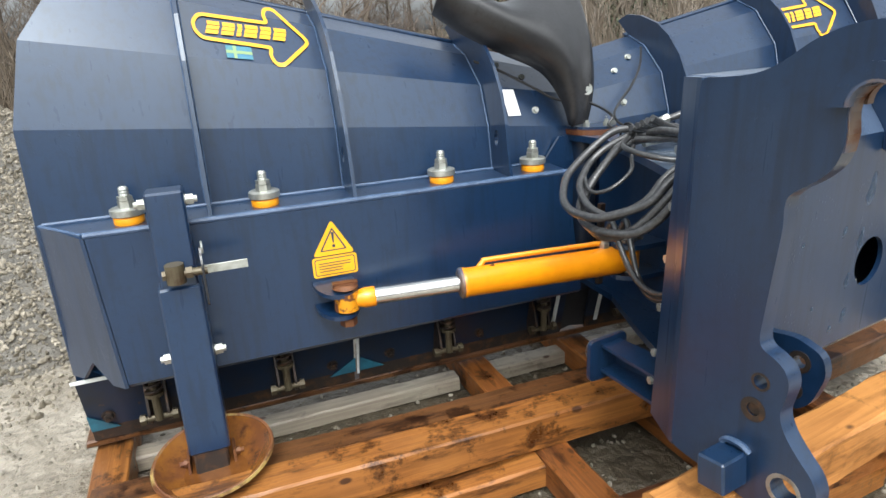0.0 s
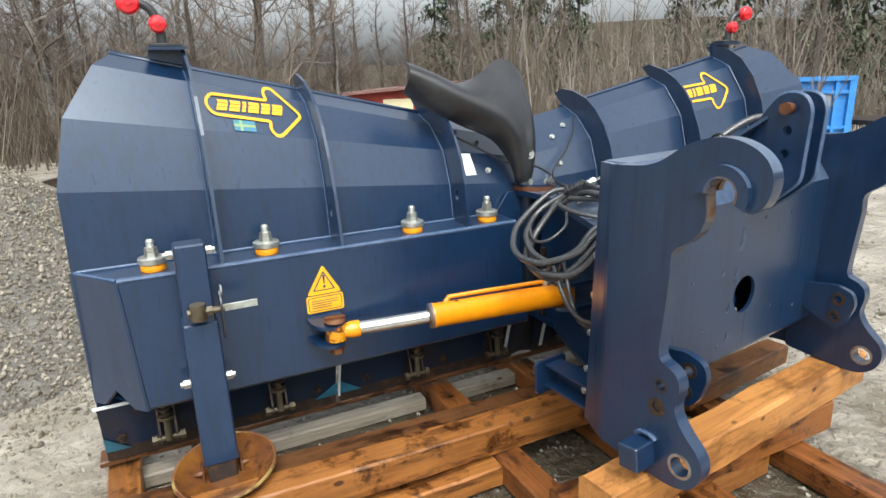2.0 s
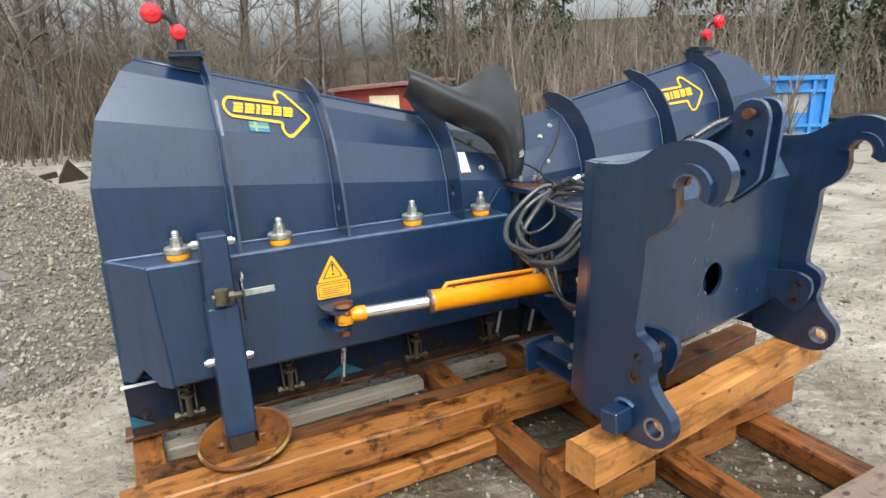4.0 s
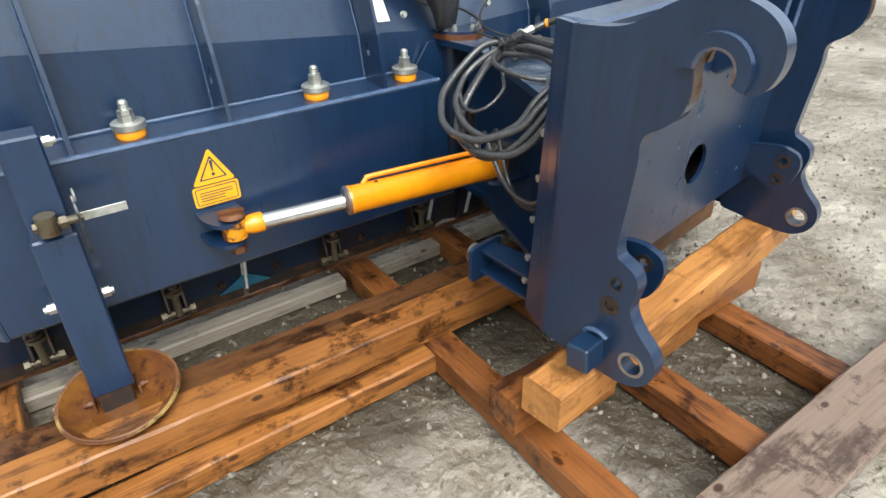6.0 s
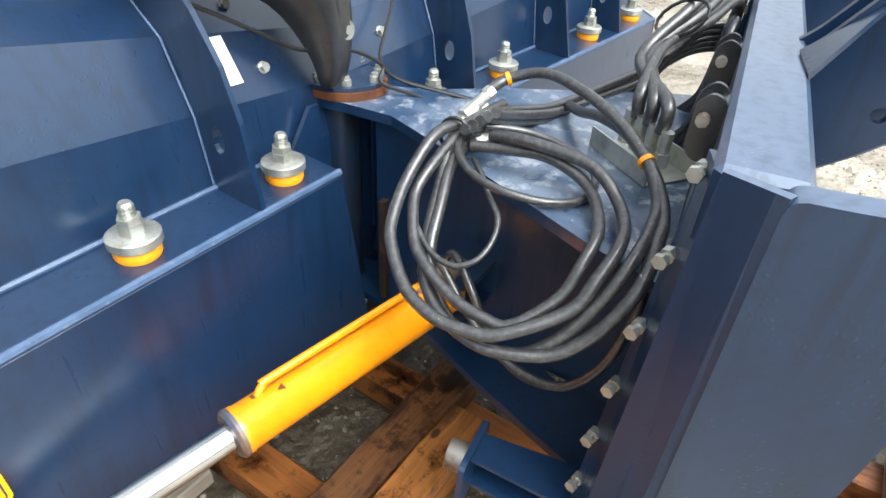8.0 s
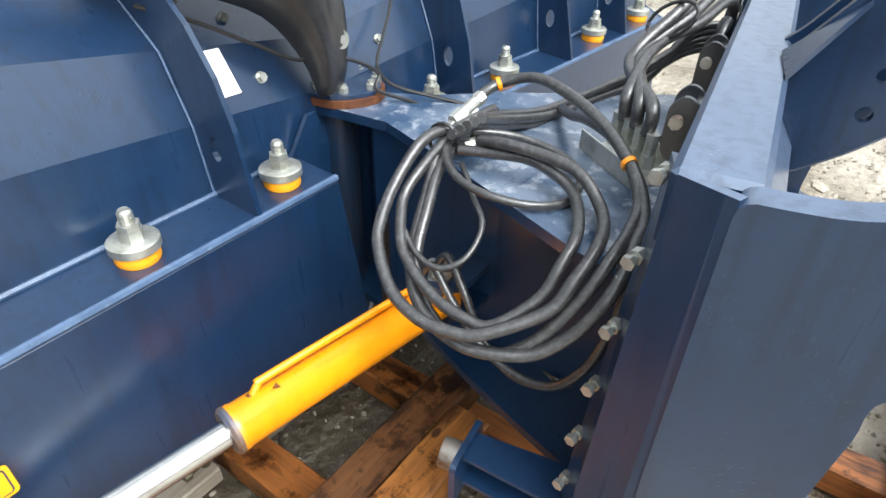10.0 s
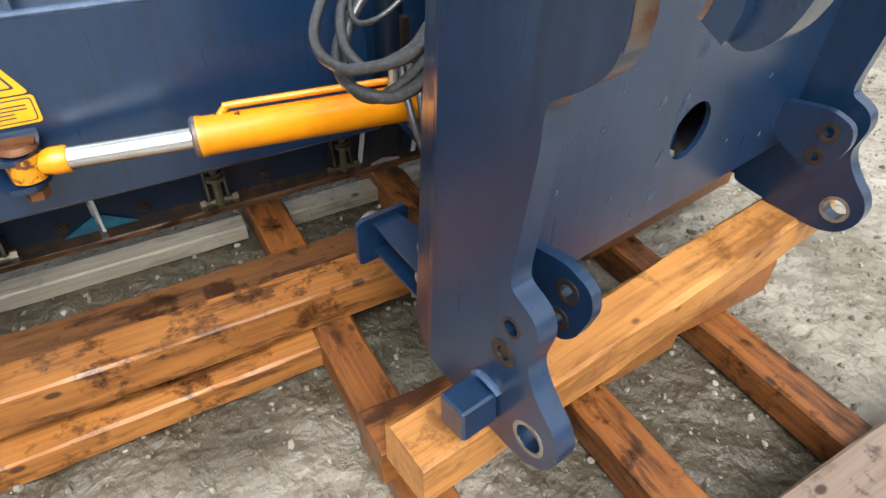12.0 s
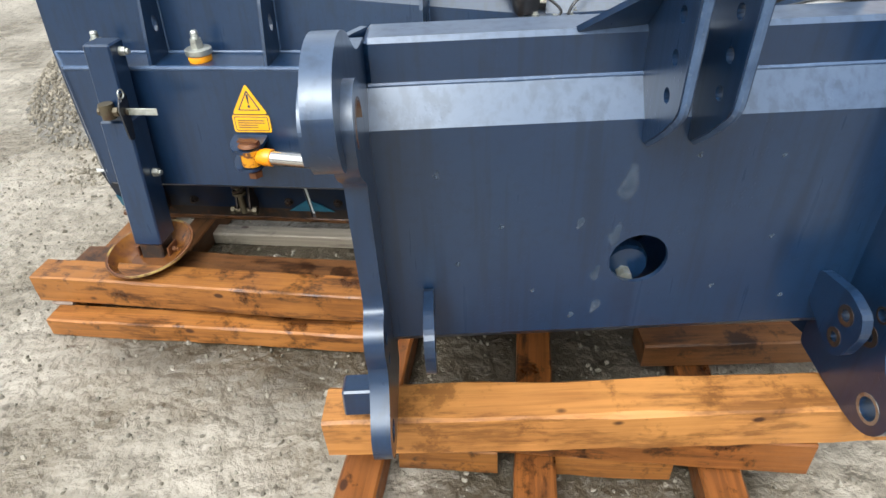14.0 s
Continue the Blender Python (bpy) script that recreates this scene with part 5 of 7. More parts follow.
add_cyl(bm, c - V((0, 0, 0.075)), c + V((0, 0, 0.05)), 0.022, None, 16)
add_hex(bm, c - V((0, 0, 0.085)), c - V((0, 0, 0.06)), 0.028)
part("clevis_pin", bm, RUST, wing_left, "rusty pivot pin with keeper")
bm = bmesh.new()
c = V(CEND)
for z in (-0.062, 0.048):
    bm = bmesh.new()
    add_plate(bm, round_line([(c.x - 0.03, c.y + 0.06), (c.x - 0.075, c.y + 0.0), (c.x - 0.03, c.y - 0.06), (c.x + 0.12, c.y - 0.08), (c.x + 0.12, c.y + 0.08)], 0.03, 3), lambda a, b, q, z=z: V((a, b, c.z + z + q)), 0.016)
    part("cylinder_lug", bm, BLUE, push)
bm = bmesh.new()
add_cyl(bm, c - V((0, 0, 0.07)), c + V((0, 0, 0.085)), 0.024, None, 16)
add_box(bm, (c.x - 0.045, c.y - 0.02, c.z + 0.066), (c.x + 0.045, c.y + 0.02, c.z + 0.076))
part("lug_pin", bm, STEEL, push, "worn steel pin")
# the twin on the other side, mostly hidden behind the frame
RP = RIGHT(1.09, 0.256, 0.640)
cyl_right, _ = build_cylinder(RP, (0.215, 0.60, 0.672), 0.375, "right")

# ---------------------------------------------------------------- support legs with skid dishes
def build_leg(P, wing):
    def Lg(a, b, z):
        # leans back towards its foot
        return P(a, 0.205 + (1.06 - z) * 0.135 + b, z)

    def tube(bm, u0, u1, b0, b1, z0, z1, bevel=0.006):
        tmp = bmesh.new()
        add_box(tmp, (u0, b0, z0), (u1, b1, z1), None, bevel)
        for v in tmp.verts:
            v.co = Lg(*v.co)
        merge(bm, tmp)

    bm = bmesh.new()
    tube(bm, 1.490, 1.592, -0.03, 0.060, 0.78, 1.058)
    leg = part("support_leg", bm, BLUE, PLOUGH, "blue square steel support leg with a rusty skid dish")
    bm = bmesh.new()
    tube(bm, 1.484, 1.600, -0.045, 0.070, 0.285, 0.792)
    part("outer_tube", bm, BLUE, leg)
    bm = bmesh.new()
    tube(bm, 1.494, 1.590, -0.035, 0.060, 0.205, 0.30)
    part("leg_foot", bm, DARKSTEEL, leg, "bare dirty lower tube end")
    for s in (-1, 1):
        bm = bmesh.new()
        x = 1.542 + s * 0.066
        tmp = bmesh.new()
        add_box(tmp, (x - 0.004, -0.02, 0.205), (x + 0.004, 0.05, 0.262), None, 0.001)
        for v in tmp.verts:
            v.co = Lg(*v.co)
        merge(bm, tmp)
        add_hex(bm, Lg(x + s * 0.004, 0.015, 0.238), Lg(x + s * 0.016, 0.015, 0.238), 0.012)
        add_cyl(bm, Lg(x + s * 0.016, 0.015, 0.238), Lg(x + s * 0.028, 0.015, 0.238), 0.007, None, 8)
        part("foot_lug", bm, RUST, leg, "rusty lug with bolt")
    # locking bolt, lever and side plate
    bm = bmesh.new()
    q = Lg(1.545, 0.082, 0.835)
    axis = (Lg(1, 0, 0) - Lg(0, 0, 0)).normalized()
    backd = (Lg(0, 1, 0) - Lg(0, 0, 0)).normalized()
    add_cyl(bm, q - V((0, 0, 0.025)), q + V((0, 0, 0.030)), 0.026, None, 18)
    add_cyl(bm, q, q - axis * 0.085, 0.012, None, 12)
    add_hex(bm, q - axis * 0.028, q - axis * 0.046, 0.018)
    add_hex(bm, q + axis * 0.024, q + axis * 0.034, 0.015)
    part("locking_clamp", bm, OLIVE, leg, "greasy olive locking clamp")
    bm = bmesh.new()
    tmp = bmesh.new()
    add_plate(tmp, round_line([(0.06, 0.89), (0.10, 0.91), (0.125, 0.86), (0.105, 0.74), (0.075, 0.73)], 0.015, 3), lambda a, b, c: Lg(1.468 + c, a, b), 0.006, [circle2(0.105, 0.885, 0.008, 10)])
    merge(bm, tmp)
    part("lock_plate", bm, BLACKPAINT, leg, "dark lock plate")
    bm = bmesh.new()
    tmp = bmesh.new()
    add_box(tmp, (1.350, 0.085, 0.826), (1.468, 0.089, 0.850), None, 0.001)
    for v in tmp.verts:
        v.co = Lg(*v.co)
    merge(bm, tmp)
    part("lever", bm, ZINC, leg, "pale flat steel lever")
    bm = bmesh.new()
    add_tube(bm, [Lg(1.465, 0.10, 0.905) + V((0, 0, 0.016 * math.cos(t))) + backd * (0.016 * math.sin(t)) for t in (2 * math.pi * i / 14 for i in range(14))], 0.003, 6, True)
    part("ring_pin", bm, ZINC, leg)
    # side bolts
    for z in (1.02, 0.565):
        for s in (-1, 1):
            bm = bmesh.new()
            x = 1.541 + s * (0.052 if z > 0.8 else 0.060)
            p = Lg(x, 0.0, z)
            add_lathe(bm, p, axis * s, [(0, 0), (0.017, 0), (0.017, 0.004), (0, 0.004)], 14)
            add_hex(bm, p + axis * s * 0.004, p + axis * s * 0.022, 0.0165)
            add_cyl(bm, p + axis * s * 0.022, p + axis * s * 0.032, 0.010, None, 10)
            part("side_bolt", bm, ZINC, leg, "zinc plated side bolt")
    # dish
    bm = bmesh.new()
    c = Lg(1.528, 0.026, 0.0)
    c.z = 0.202
    outer = [(0.0, 0.0), (0.05, 0.002), (0.09, 0.010), (0.125, 0.026), (0.152, 0.047), (0.171, 0.074)]
    prof = outer + [(0.176, 0.076)] + [(r - 0.005 if r > 0.01 else r, h + 0.006) for r, h in outer[::-1]]
    add_lathe(bm, c, (-0.10, -0.10, 1), prof, 44)
    part("skid_dish", bm, RUSTDISH, leg, "round rusty skid dish with wet inside", True)
    bm = bmesh.new()
    add_lathe(bm, c + V((0, 0, 0.001)), (-0.03, -0.03, 1), [(0, 0.0200), (0.098, 0.0200), (0.098, 0.0195), (0, 0.0195)], 36)
    part("dish_water", bm, RUSTWATER, leg, "rusty rain water standing in the dish")
    bm = bmesh.new()
    add_lathe(bm, c, (-0.10, -0.10, 1), [(0.169, 0.070), (0.178, 0.074), (0.176, 0.082), (0.167, 0.078)], 44, 0, True)
    part("dish_rim", bm, RIM, leg, "worn rusty dish rim with yellow patches", True)
    return leg


leg_left = build_leg(LEFT, wing_left)

# ---------------------------------------------------------------- hoses and cables
def hose(name, pts, r, mat=HOSE, n=8, label="", parent=PLOUGH, seg=10):
    bm = bmesh.new()
    add_tube(bm, smooth_path(pts, n), r, seg)
    return part(name, bm, mat, parent, label, True)


COIL = "coiled black hydraulic hose with wet shine"
# two loops that lean from the tie on the push frame down over its edge
hose("hydraulic_hose", [(-0.205, 0.625, 1.112), (-0.232, 0.652, 1.120), (-0.290, 0.672, 1.108), (-0.381, 0.681, 1.052), (-0.460, 0.668, 1.005), (-0.503, 0.642, 0.979), (-0.555, 0.586, 0.947), (-0.582, 0.521, 0.931), (-0.586, 0.456, 0.928), (-0.574, 0.396, 0.936), (-0.515, 0.303, 0.980), (-0.475, 0.275, 1.032), (-0.425, 0.258, 1.070), (-0.360, 0.265, 1.076), (-0.311, 0.288, 1.088), (-0.278, 0.330, 1.114), (-0.258, 0.383, 1.126), (-0.241, 0.498, 1.128), (-0.222, 0.570, 1.112)], 0.0122, label=COIL)
hose("hydraulic_hose", [(-0.190, 0.610, 1.100), (-0.230, 0.640, 1.100), (-0.319, 0.654, 1.068), (-0.375, 0.661, 1.032), (-0.426, 0.640, 1.002), (-0.469, 0.611, 0.976), (-0.501, 0.566, 0.957), (-0.530, 0.505, 0.939), (-0.545, 0.438, 0.931), (-0.541, 0.389, 0.933), (-0.490, 0.328, 0.980), (-0.452, 0.307, 1.036), (-0.401, 0.300, 1.067), (-0.330, 0.320, 1.076), (-0.284, 0.349, 1.087), (-0.262, 0.390, 1.100), (-0.240, 0.453, 1.106), (-0.236, 0.530, 1.098), (-0.241, 0.605, 1.090)], 0.0115, label=COIL)
# the long hose whose end fitting carries a yellow ring, and its neighbour
hose("hydraulic_hose", [(-0.06, 0.655, 1.128), (0.004, 0.624, 1.150), (0.010, 0.54, 1.178), (-0.05, 0.44, 1.178), (-0.125, 0.345, 1.162), (-0.195, 0.270, 1.128), (-0.245, 0.230, 1.100), (-0.311, 0.206, 1.078), (-0.391, 0.203, 1.073), (-0.468, 0.206, 1.045), (-0.502, 0.232, 0.986), (-0.524, 0.268, 0.936), (-0.547, 0.312, 0.904), (-0.565, 0.375, 0.893), (-0.570, 0.434, 0.890), (-0.552, 0.500, 0.897), (-0.518, 0.555, 0.918), (-0.465, 0.595, 0.950), (-0.400, 0.615, 0.992), (-0.335, 0.628, 1.036), (-0.250, 0.648, 1.088), (-0.18, 0.640, 1.108), (-0.05, 0.61, 1.11)], 0.0125, label=COIL)
hose("hydraulic_hose", [(0.12, 0.50, 1.075), (0.03, 0.45, 1.10), (-0.06, 0.39, 1.135), (-0.14, 0.32, 1.145), (-0.205, 0.262, 1.122), (-0.27, 0.226, 1.088), (-0.35, 0.222, 1.076), (-0.440, 0.230, 1.066), (-0.490, 0.262, 0.995), (-0.528, 0.312, 0.922), (-0.55, 0.375, 0.878), (-0.55, 0.45, 0.872), (-0.52, 0.53, 0.90), (-0.46, 0.585, 0.955), (-0.38, 0.605, 1.02), (-0.28, 0.625, 1.07), (-0.16, 0.62, 1.085)], 0.0118, label=COIL)
hose("hydraulic_hose", [(-0.20, 0.645, 1.10), (-0.275, 0.618, 1.088), (-0.338, 0.562, 1.083), (-0.360, 0.50, 1.078), (-0.352, 0.437, 1.070), (-0.325, 0.385, 1.064), (-0.28, 0.352, 1.062), (-0.22, 0.349, 1.066), (-0.17, 0.376, 1.078), (-0.139, 0.44, 1.088), (-0.14, 0.523, 1.10), (-0.185, 0.60, 1.112)], 0.0085, label="thin black hose loop on the push frame")
# bundle from the coil over the top beam
for k in range(5):
    o = 0.030 * k
    hose("hydraulic_hose", [(-0.25 + 0.01 * k, 0.62 - 0.012 * k, 1.125 + 0.008 * k), (-0.12 + o * 0.3, 0.60 - o * 0.25, 1.095 + 0.012 * (k % 3)), (0.04 + o * 0.4, 0.56 - o * 0.35, 1.050 + 0.014 * (k % 3)), (0.22 + o * 0.5, 0.50 - o * 0.4, 1.035 + 0.018 * (k % 3)), (0.40 + o * 0.3, 0.40 - o * 0.3, 1.06 + 0.02 * (k % 3)), (0.50, 0.29 - o * 0.1, 1.14 + 0.015 * k), (0.54, 0.205, 1.16 + 0.015 * k)], 0.0115, label="black hydraulic hose running across the push frame")
for k in range(3):
    c = vb @ V((-0.04 + 0.04 * k, 0, 0.085))
    hose("hydraulic_hose", [c, c + V((0.012, 0.004, 0.06)), (0.13 + 0.03 * k, 0.36 - 0.02 * k, 1.215 + 0.01 * k), (0.26 + 0.03 * k, 0.29 - 0.02 * k, 1.310 - 0.02 * k), (0.38 + 0.02 * k, 0.235 - 0.01 * k, 1.378 - 0.04 * k), (0.45 + 0.015 * k, 0.195, 1.372 - 0.045 * k), (0.49 + 0.012 * k, 0.195, 1.28 - 0.04 * k), (0.50, 0.21, 1.16)], 0.0140, label="thick black hydraulic hose")
bm = bmesh.new()
add_tube(bm, [V((0.24, 0.305, 1.285)) + V((0.030 * math.cos(t), 0.055 * math.cos(t + 0.6), 0.045 * math.sin(t))) for t in (2 * math.pi * i / 16 for i in range(16))], 0.0045, 6, True)
part("cable_tie", bm, CABLE, PLOUGH, "black cable tie round the thick hoses")
for x in (0.08, 0.30):
    hose("hydraulic_hose", [(x + 0.03, 0.26, 1.03), (x, 0.215, 1.10), (x - 0.01, 0.20, 1.20), (x + 0.03, 0.195, 1.262), (x + 0.08, 0.195, 1.255), (x + 0.09, 0.20, 1.18), (x + 0.08, 0.21, 1.08)], 0.017, BLACKPAINT, label="black hose bend behind the top beam")
# hoses down to the cylinder
for k in (0, 1):
    p = V(CEND) - cdir * (0.085 - 0.05 * k) + V((0, 0, 0.115))
    hose("hydraulic_hose", [p, p + V((-0.006, -0.03, 0.032)), (-0.335 + 0.03 * k, 0.565 - 0.02 * k, 0.765), (-0.362 + 0.03 * k, 0.485, 0.700 - 0.02 * k), (-0.390 + 0.02 * k, 0.395, 0.676 - 0.03 * k), (-0.412 + 0.02 * k, 0.30, 0.698 - 0.02 * k), (-0.420, 0.235, 0.79), (-0.405, 0.205, 0.90), (-0.375, 0.200, 1.00)], 0.0100, label="thin black hose to the cylinder")
hose("hydraulic_hose", [(-0.27, 0.585, 1.075), (-0.312, 0.552, 1.072), (-0.345, 0.522, 1.052), (-0.379, 0.487, 1.030), (-0.421, 0.478, 1.006), (-0.461, 0.493, 0.980), (-0.478, 0.535, 0.966), (-0.460, 0.590, 0.975), (-0.420, 0.645, 1.005)], 0.006, label="thin black looped hose")
# couplings with yellow rings at the hose ends
for c, d_ in (((-0.13, 0.66, 1.10), (0.35, -0.1, 0.12)), ((-0.10, 0.62, 1.075), (0.3, -0.2, 0.05)), ((-0.15, 0.60, 1.085), (0.3, -0.1, 0.08)), ((-0.105, 0.652, 1.122), (0.35, -0.1, 0.13))):
    d_ = V(d_).normalized()
    c = V(c)
    bm = bmesh.new()
    add_hex(bm, c - d_ * 0.05, c - d_ * 0.015, 0.017)
    add_cyl(bm, c - d_ * 0.015, c + d_ * 0.03, 0.014, None, 12)
    add_hex(bm, c + d_ * 0.03, c + d_ * 0.05, 0.016)
    part("quick_coupling", bm, ZINC, PLOUGH, "zinc plated quick coupling")
for c, d_ in (((0.004, 0.624, 1.150), (0.45, -0.7, 0.28)), ((-0.198, 0.268, 1.125), (0.55, 0.55, 0.28))):
    bm = bmesh.new()
    add_cyl(bm, V(c) - V(d_).normalized() * 0.005, V(c) + V(d_).normalized() * 0.005, 0.0165, None, 14)
    part("hose_ring", bm, YELLOW, PLOUGH, "yellow marking ring")
# lamp cable along the wings
hose("lamp_cable", [LEFT(0.43, -0.09, 1.345), LEFT(0.33, -0.05, 1.30), LEFT(0.22, 0.0, 1.235), LEFT(0.14, 0.03, 1.19), LEFT(0.02, 0.07, 1.17), LEFT(-0.06, 0.10, 1.12), (-0.03, 0.94, 1.085), (0.02, 0.86, 1.05), (0.0, 0.78, 1.03), (-0.08, 0.70, 1.05), (-0.15, 0.64, 1.07)], 0.005, CABLE, 6, "thin black lamp cable", PLOUGH, 6)
hose("lamp_cable", [RIGHT(0.33, -0.12, 1.36), RIGHT(0.28, -0.05, 1.29), RIGHT(0.22, -0.01, 1.22), RIGHT(0.15, 0.03, 1.17), RIGHT(0.10, 0.06, 1.12), (0.02, 0.92, 1.085), (0.06, 0.80, 1.06), (0.10, 0.70, 1.04)], 0.005, CABLE, 6, "thin black lamp cable", PLOUGH, 6)
bm = bmesh.new()
add_tube(bm, [V((-0.235, 0.645, 1.098)) + V((0.0, 0.034 * math.cos(t), 0.040 * math.sin(t))) for t in (2 * math.pi * i / 16 for i in range(16))], 0.0045, 6, True)
part("cable_tie", bm, CABLE, PLOUGH, "black cable tie round the hoses")

# ---------------------------------------------------------------- timber dunnage
def beam(a, b, width, height, mat, label, group="dunnage beams", rough_=0.003, seed=0, side=1, name="timber_beam", wane=0.003):
    """A sawn timber. a, b: the two ends of its top edge nearest the mount (x, y, z top); width goes away from that edge."""
    a, b = V(a), V(b)
    d = b - a
    ln = d.length
    x = d.normalized()
    y = V((-x.y, x.x, 0)).normalized() * side
    z = x.cross(y) * side
    r = random.Random(seed)
    bm = bmesh.new()
    n = max(4, int(ln / 0.07))
    rings = []
    ch = 0.006
    sec = [(0, -ch), (ch, 0), (width - ch, 0), (width, -ch), (width, -height + ch), (width - ch, -height), (ch, -height), (0, -height + ch)]
    bend = [r.uniform(-0.004, 0.004) for _ in range(4)]
    for i in range(n + 1):
        t = i / n
        ring = []
        wob = bend[0] * math.sin(3.1 * t) + bend[1] * math.sin(6.5 * t + 1)
        e1 = ch + wane * max(0.0, noise.noise(V((ln * t * 2.2, seed * 3.7, 0.5)))) * 2.0
        e2 = ch + wane * max(0.0, noise.noise(V((ln * t * 2.6, seed * 5.1, 7.5)))) * 2.0
        sec = [(0, -e1), (e1, 0), (width - e2, 0), (width, -e2), (width, -height + ch), (width - ch, -height), (ch, -height), (0, -height + ch)]
        for p, q in sec:
            ring.append(bm.verts.new(V((ln * t + (r.uniform(-1, 1) * 0.002 if i in (0, n) else 0), (p + wob + r.uniform(-1, 1) * rough_ * 0.6) * side, q + bend[2] * (1 + 25 * wane) * math.sin(3.3 * t) + r.uniform(-1, 1) * rough_ * 0.5))))
        rings.append(ring)
    for ra, rb in zip(rings, rings[1:]):
        for i in range(8):
            k = (i + 1) % 8
            bm.faces.new((ra[i], ra[k], rb[k], rb[i]))
    bm.faces.new(rings[0][::-1])
    bm.faces.new(rings[-1])
    finish(bm)
    ob = part(name, bm, mat, None)
    ob.matrix_world = Matrix.Translation(a) @ Matrix((x, y * side, x.cross(y * side))).transposed().to_4x4()
    return tagged(ob, label, "timber beam", group)


LB = "wet orange-brown sawn timber beam with dark knots"
# upper layer, along the wing
beam((-2.09, 0.805, 0.230), (-0.20, 0.490, 0.230), 0.125, 0.126, WOOD, "long wet orange-brown sawn beam under the plough", seed=1)
beam((-1.98, 0.920, 0.204), (-0.02, 0.594, 0.206), 0.130, 0.105, WOOD_OLD, "dark weathered wet beam beside the cutting edge", seed=2)
beam((-1.98, 1.408, 0.157), (0.95, 0.968, 0.157), 0.10, 0.028, WOOD_OLD, "dark wet plank under the cutting edge", seed=3)
for k, (xa, xb) in enumerate(((-1.90, -0.60), (-0.44, -0.08), (0.06, 0.62))):
    beam((xa, 1.183 - 0.148 * (xa + 0.60), 0.062), (xb, 1.183 - 0.148 * (xb + 0.60), 0.062), 0.085, 0.062, WOOD_WHITE, "wet plank lying on the ground under the blade, painted pale for sky sheen", seed=30 + k, name="timber_plank")
# lower layer
beam((-2.03, 0.712, 0.086), (-0.665, 0.512, 0.086), 0.10, 0.086, WOOD, LB, seed=4)
beam((-2.045, 0.800, 0.104), (-1.955, 0.785, 0.104), 0.07, 0.018, WOOD_GREY, "grey packing block between two beam ends", seed=41, name="packing_block")
beam((-0.60, 0.010, 0.102), (-0.30, -0.025, 0.102), 0.10, 0.102, WOOD, LB, seed=5)
beam((-0.155, -0.038, 0.102), (0.215, -0.078, 0.102), 0.10, 0.102, WOOD, LB, seed=6)
for k, (x, mat) in enumerate(((-0.752, WOOD_SOAKED), (-0.245, WOOD_SOAKED), (0.293, WOOD_SOAKED))):
    beam((x - 0.09, -0.60, 0.104), (x + 0.30, 2.02, 0.104), 0.120, 0.104, mat, "wet orange-brown cross beam lying on the ground", seed=7 + k, side=-1)
beam((-2.04, 0.83, 0.106), (-1.91, 1.75, 0.106), 0.12, 0.106, WOOD, "short dark cross beam under the pallet end", seed=11, side=-1)
beam((-1.70, 1.00, 0.105), (-1.60, 1.70, 0.105), 0.11, 0.105, WOOD_OLD, "short dark cross beam under the pallet end", seed=12, side=-1)
# big beam under the mounting frame, and the wedge below it
beam((-0.775, -0.105, 0.375), (0.800, -0.150, 0.389), 0.135, 0.140, WOOD_PALE, "large fresh-sawn bent beam carrying the mounting frame", seed=13, rough_=0.004, wane=0.010)
beam((-0.775, 0.045, 0.234), (0.560, -0.145, 0.234), 0.125, 0.128, WOOD_SOAKED, "dark soaked packing beam under the large beam", seed=14)
# the darker wood stands in for the shade behind the panel
beam((0.22, 0.29, 0.205), (1.02, 0.27, 0.205), 0.12, 0.10, WOOD_OLD, "wet beam under the push frame, in wood darkened for shade", seed=16)
# grey board across the near ends
beam((-0.62, -0.455, 0.150), (0.95, -0.700, 0.150), 0.22, 0.045, WOOD_GREY, "grey wet board across the beam ends", seed=17, side=-1, name="timber_board")


# ---------------------------------------------------------------- ground, heap, distance
def ground_height(x, y):
    far = max(0.0, math.hypot(x, y - 0.5) - 5.0)
    z = -0.0425 * far * min(1.0, far / 8.0)
    if far > 45:
        z = -0.0425 * 45 + 0.10 * (far - 45)
    z += 0.012 * noise.noise(V((x * 0.8, y * 0.8, 0.3))) + 0.006 * noise.noise(V((x * 3.1, y * 3.1, 1.7)))
    if math.hypot(x, y) < 4.5:
        # trodden and rutted mud
        z += 0.009 * noise.noise(V((x * 7, y * 7, 4.0))) + 0.013 * abs(noise.noise(V((x * 12, y * 12, 9.0)))) + 0.005 * noise.noise(V((x * 29, y * 29, 2.0)))
    return z - 0.012


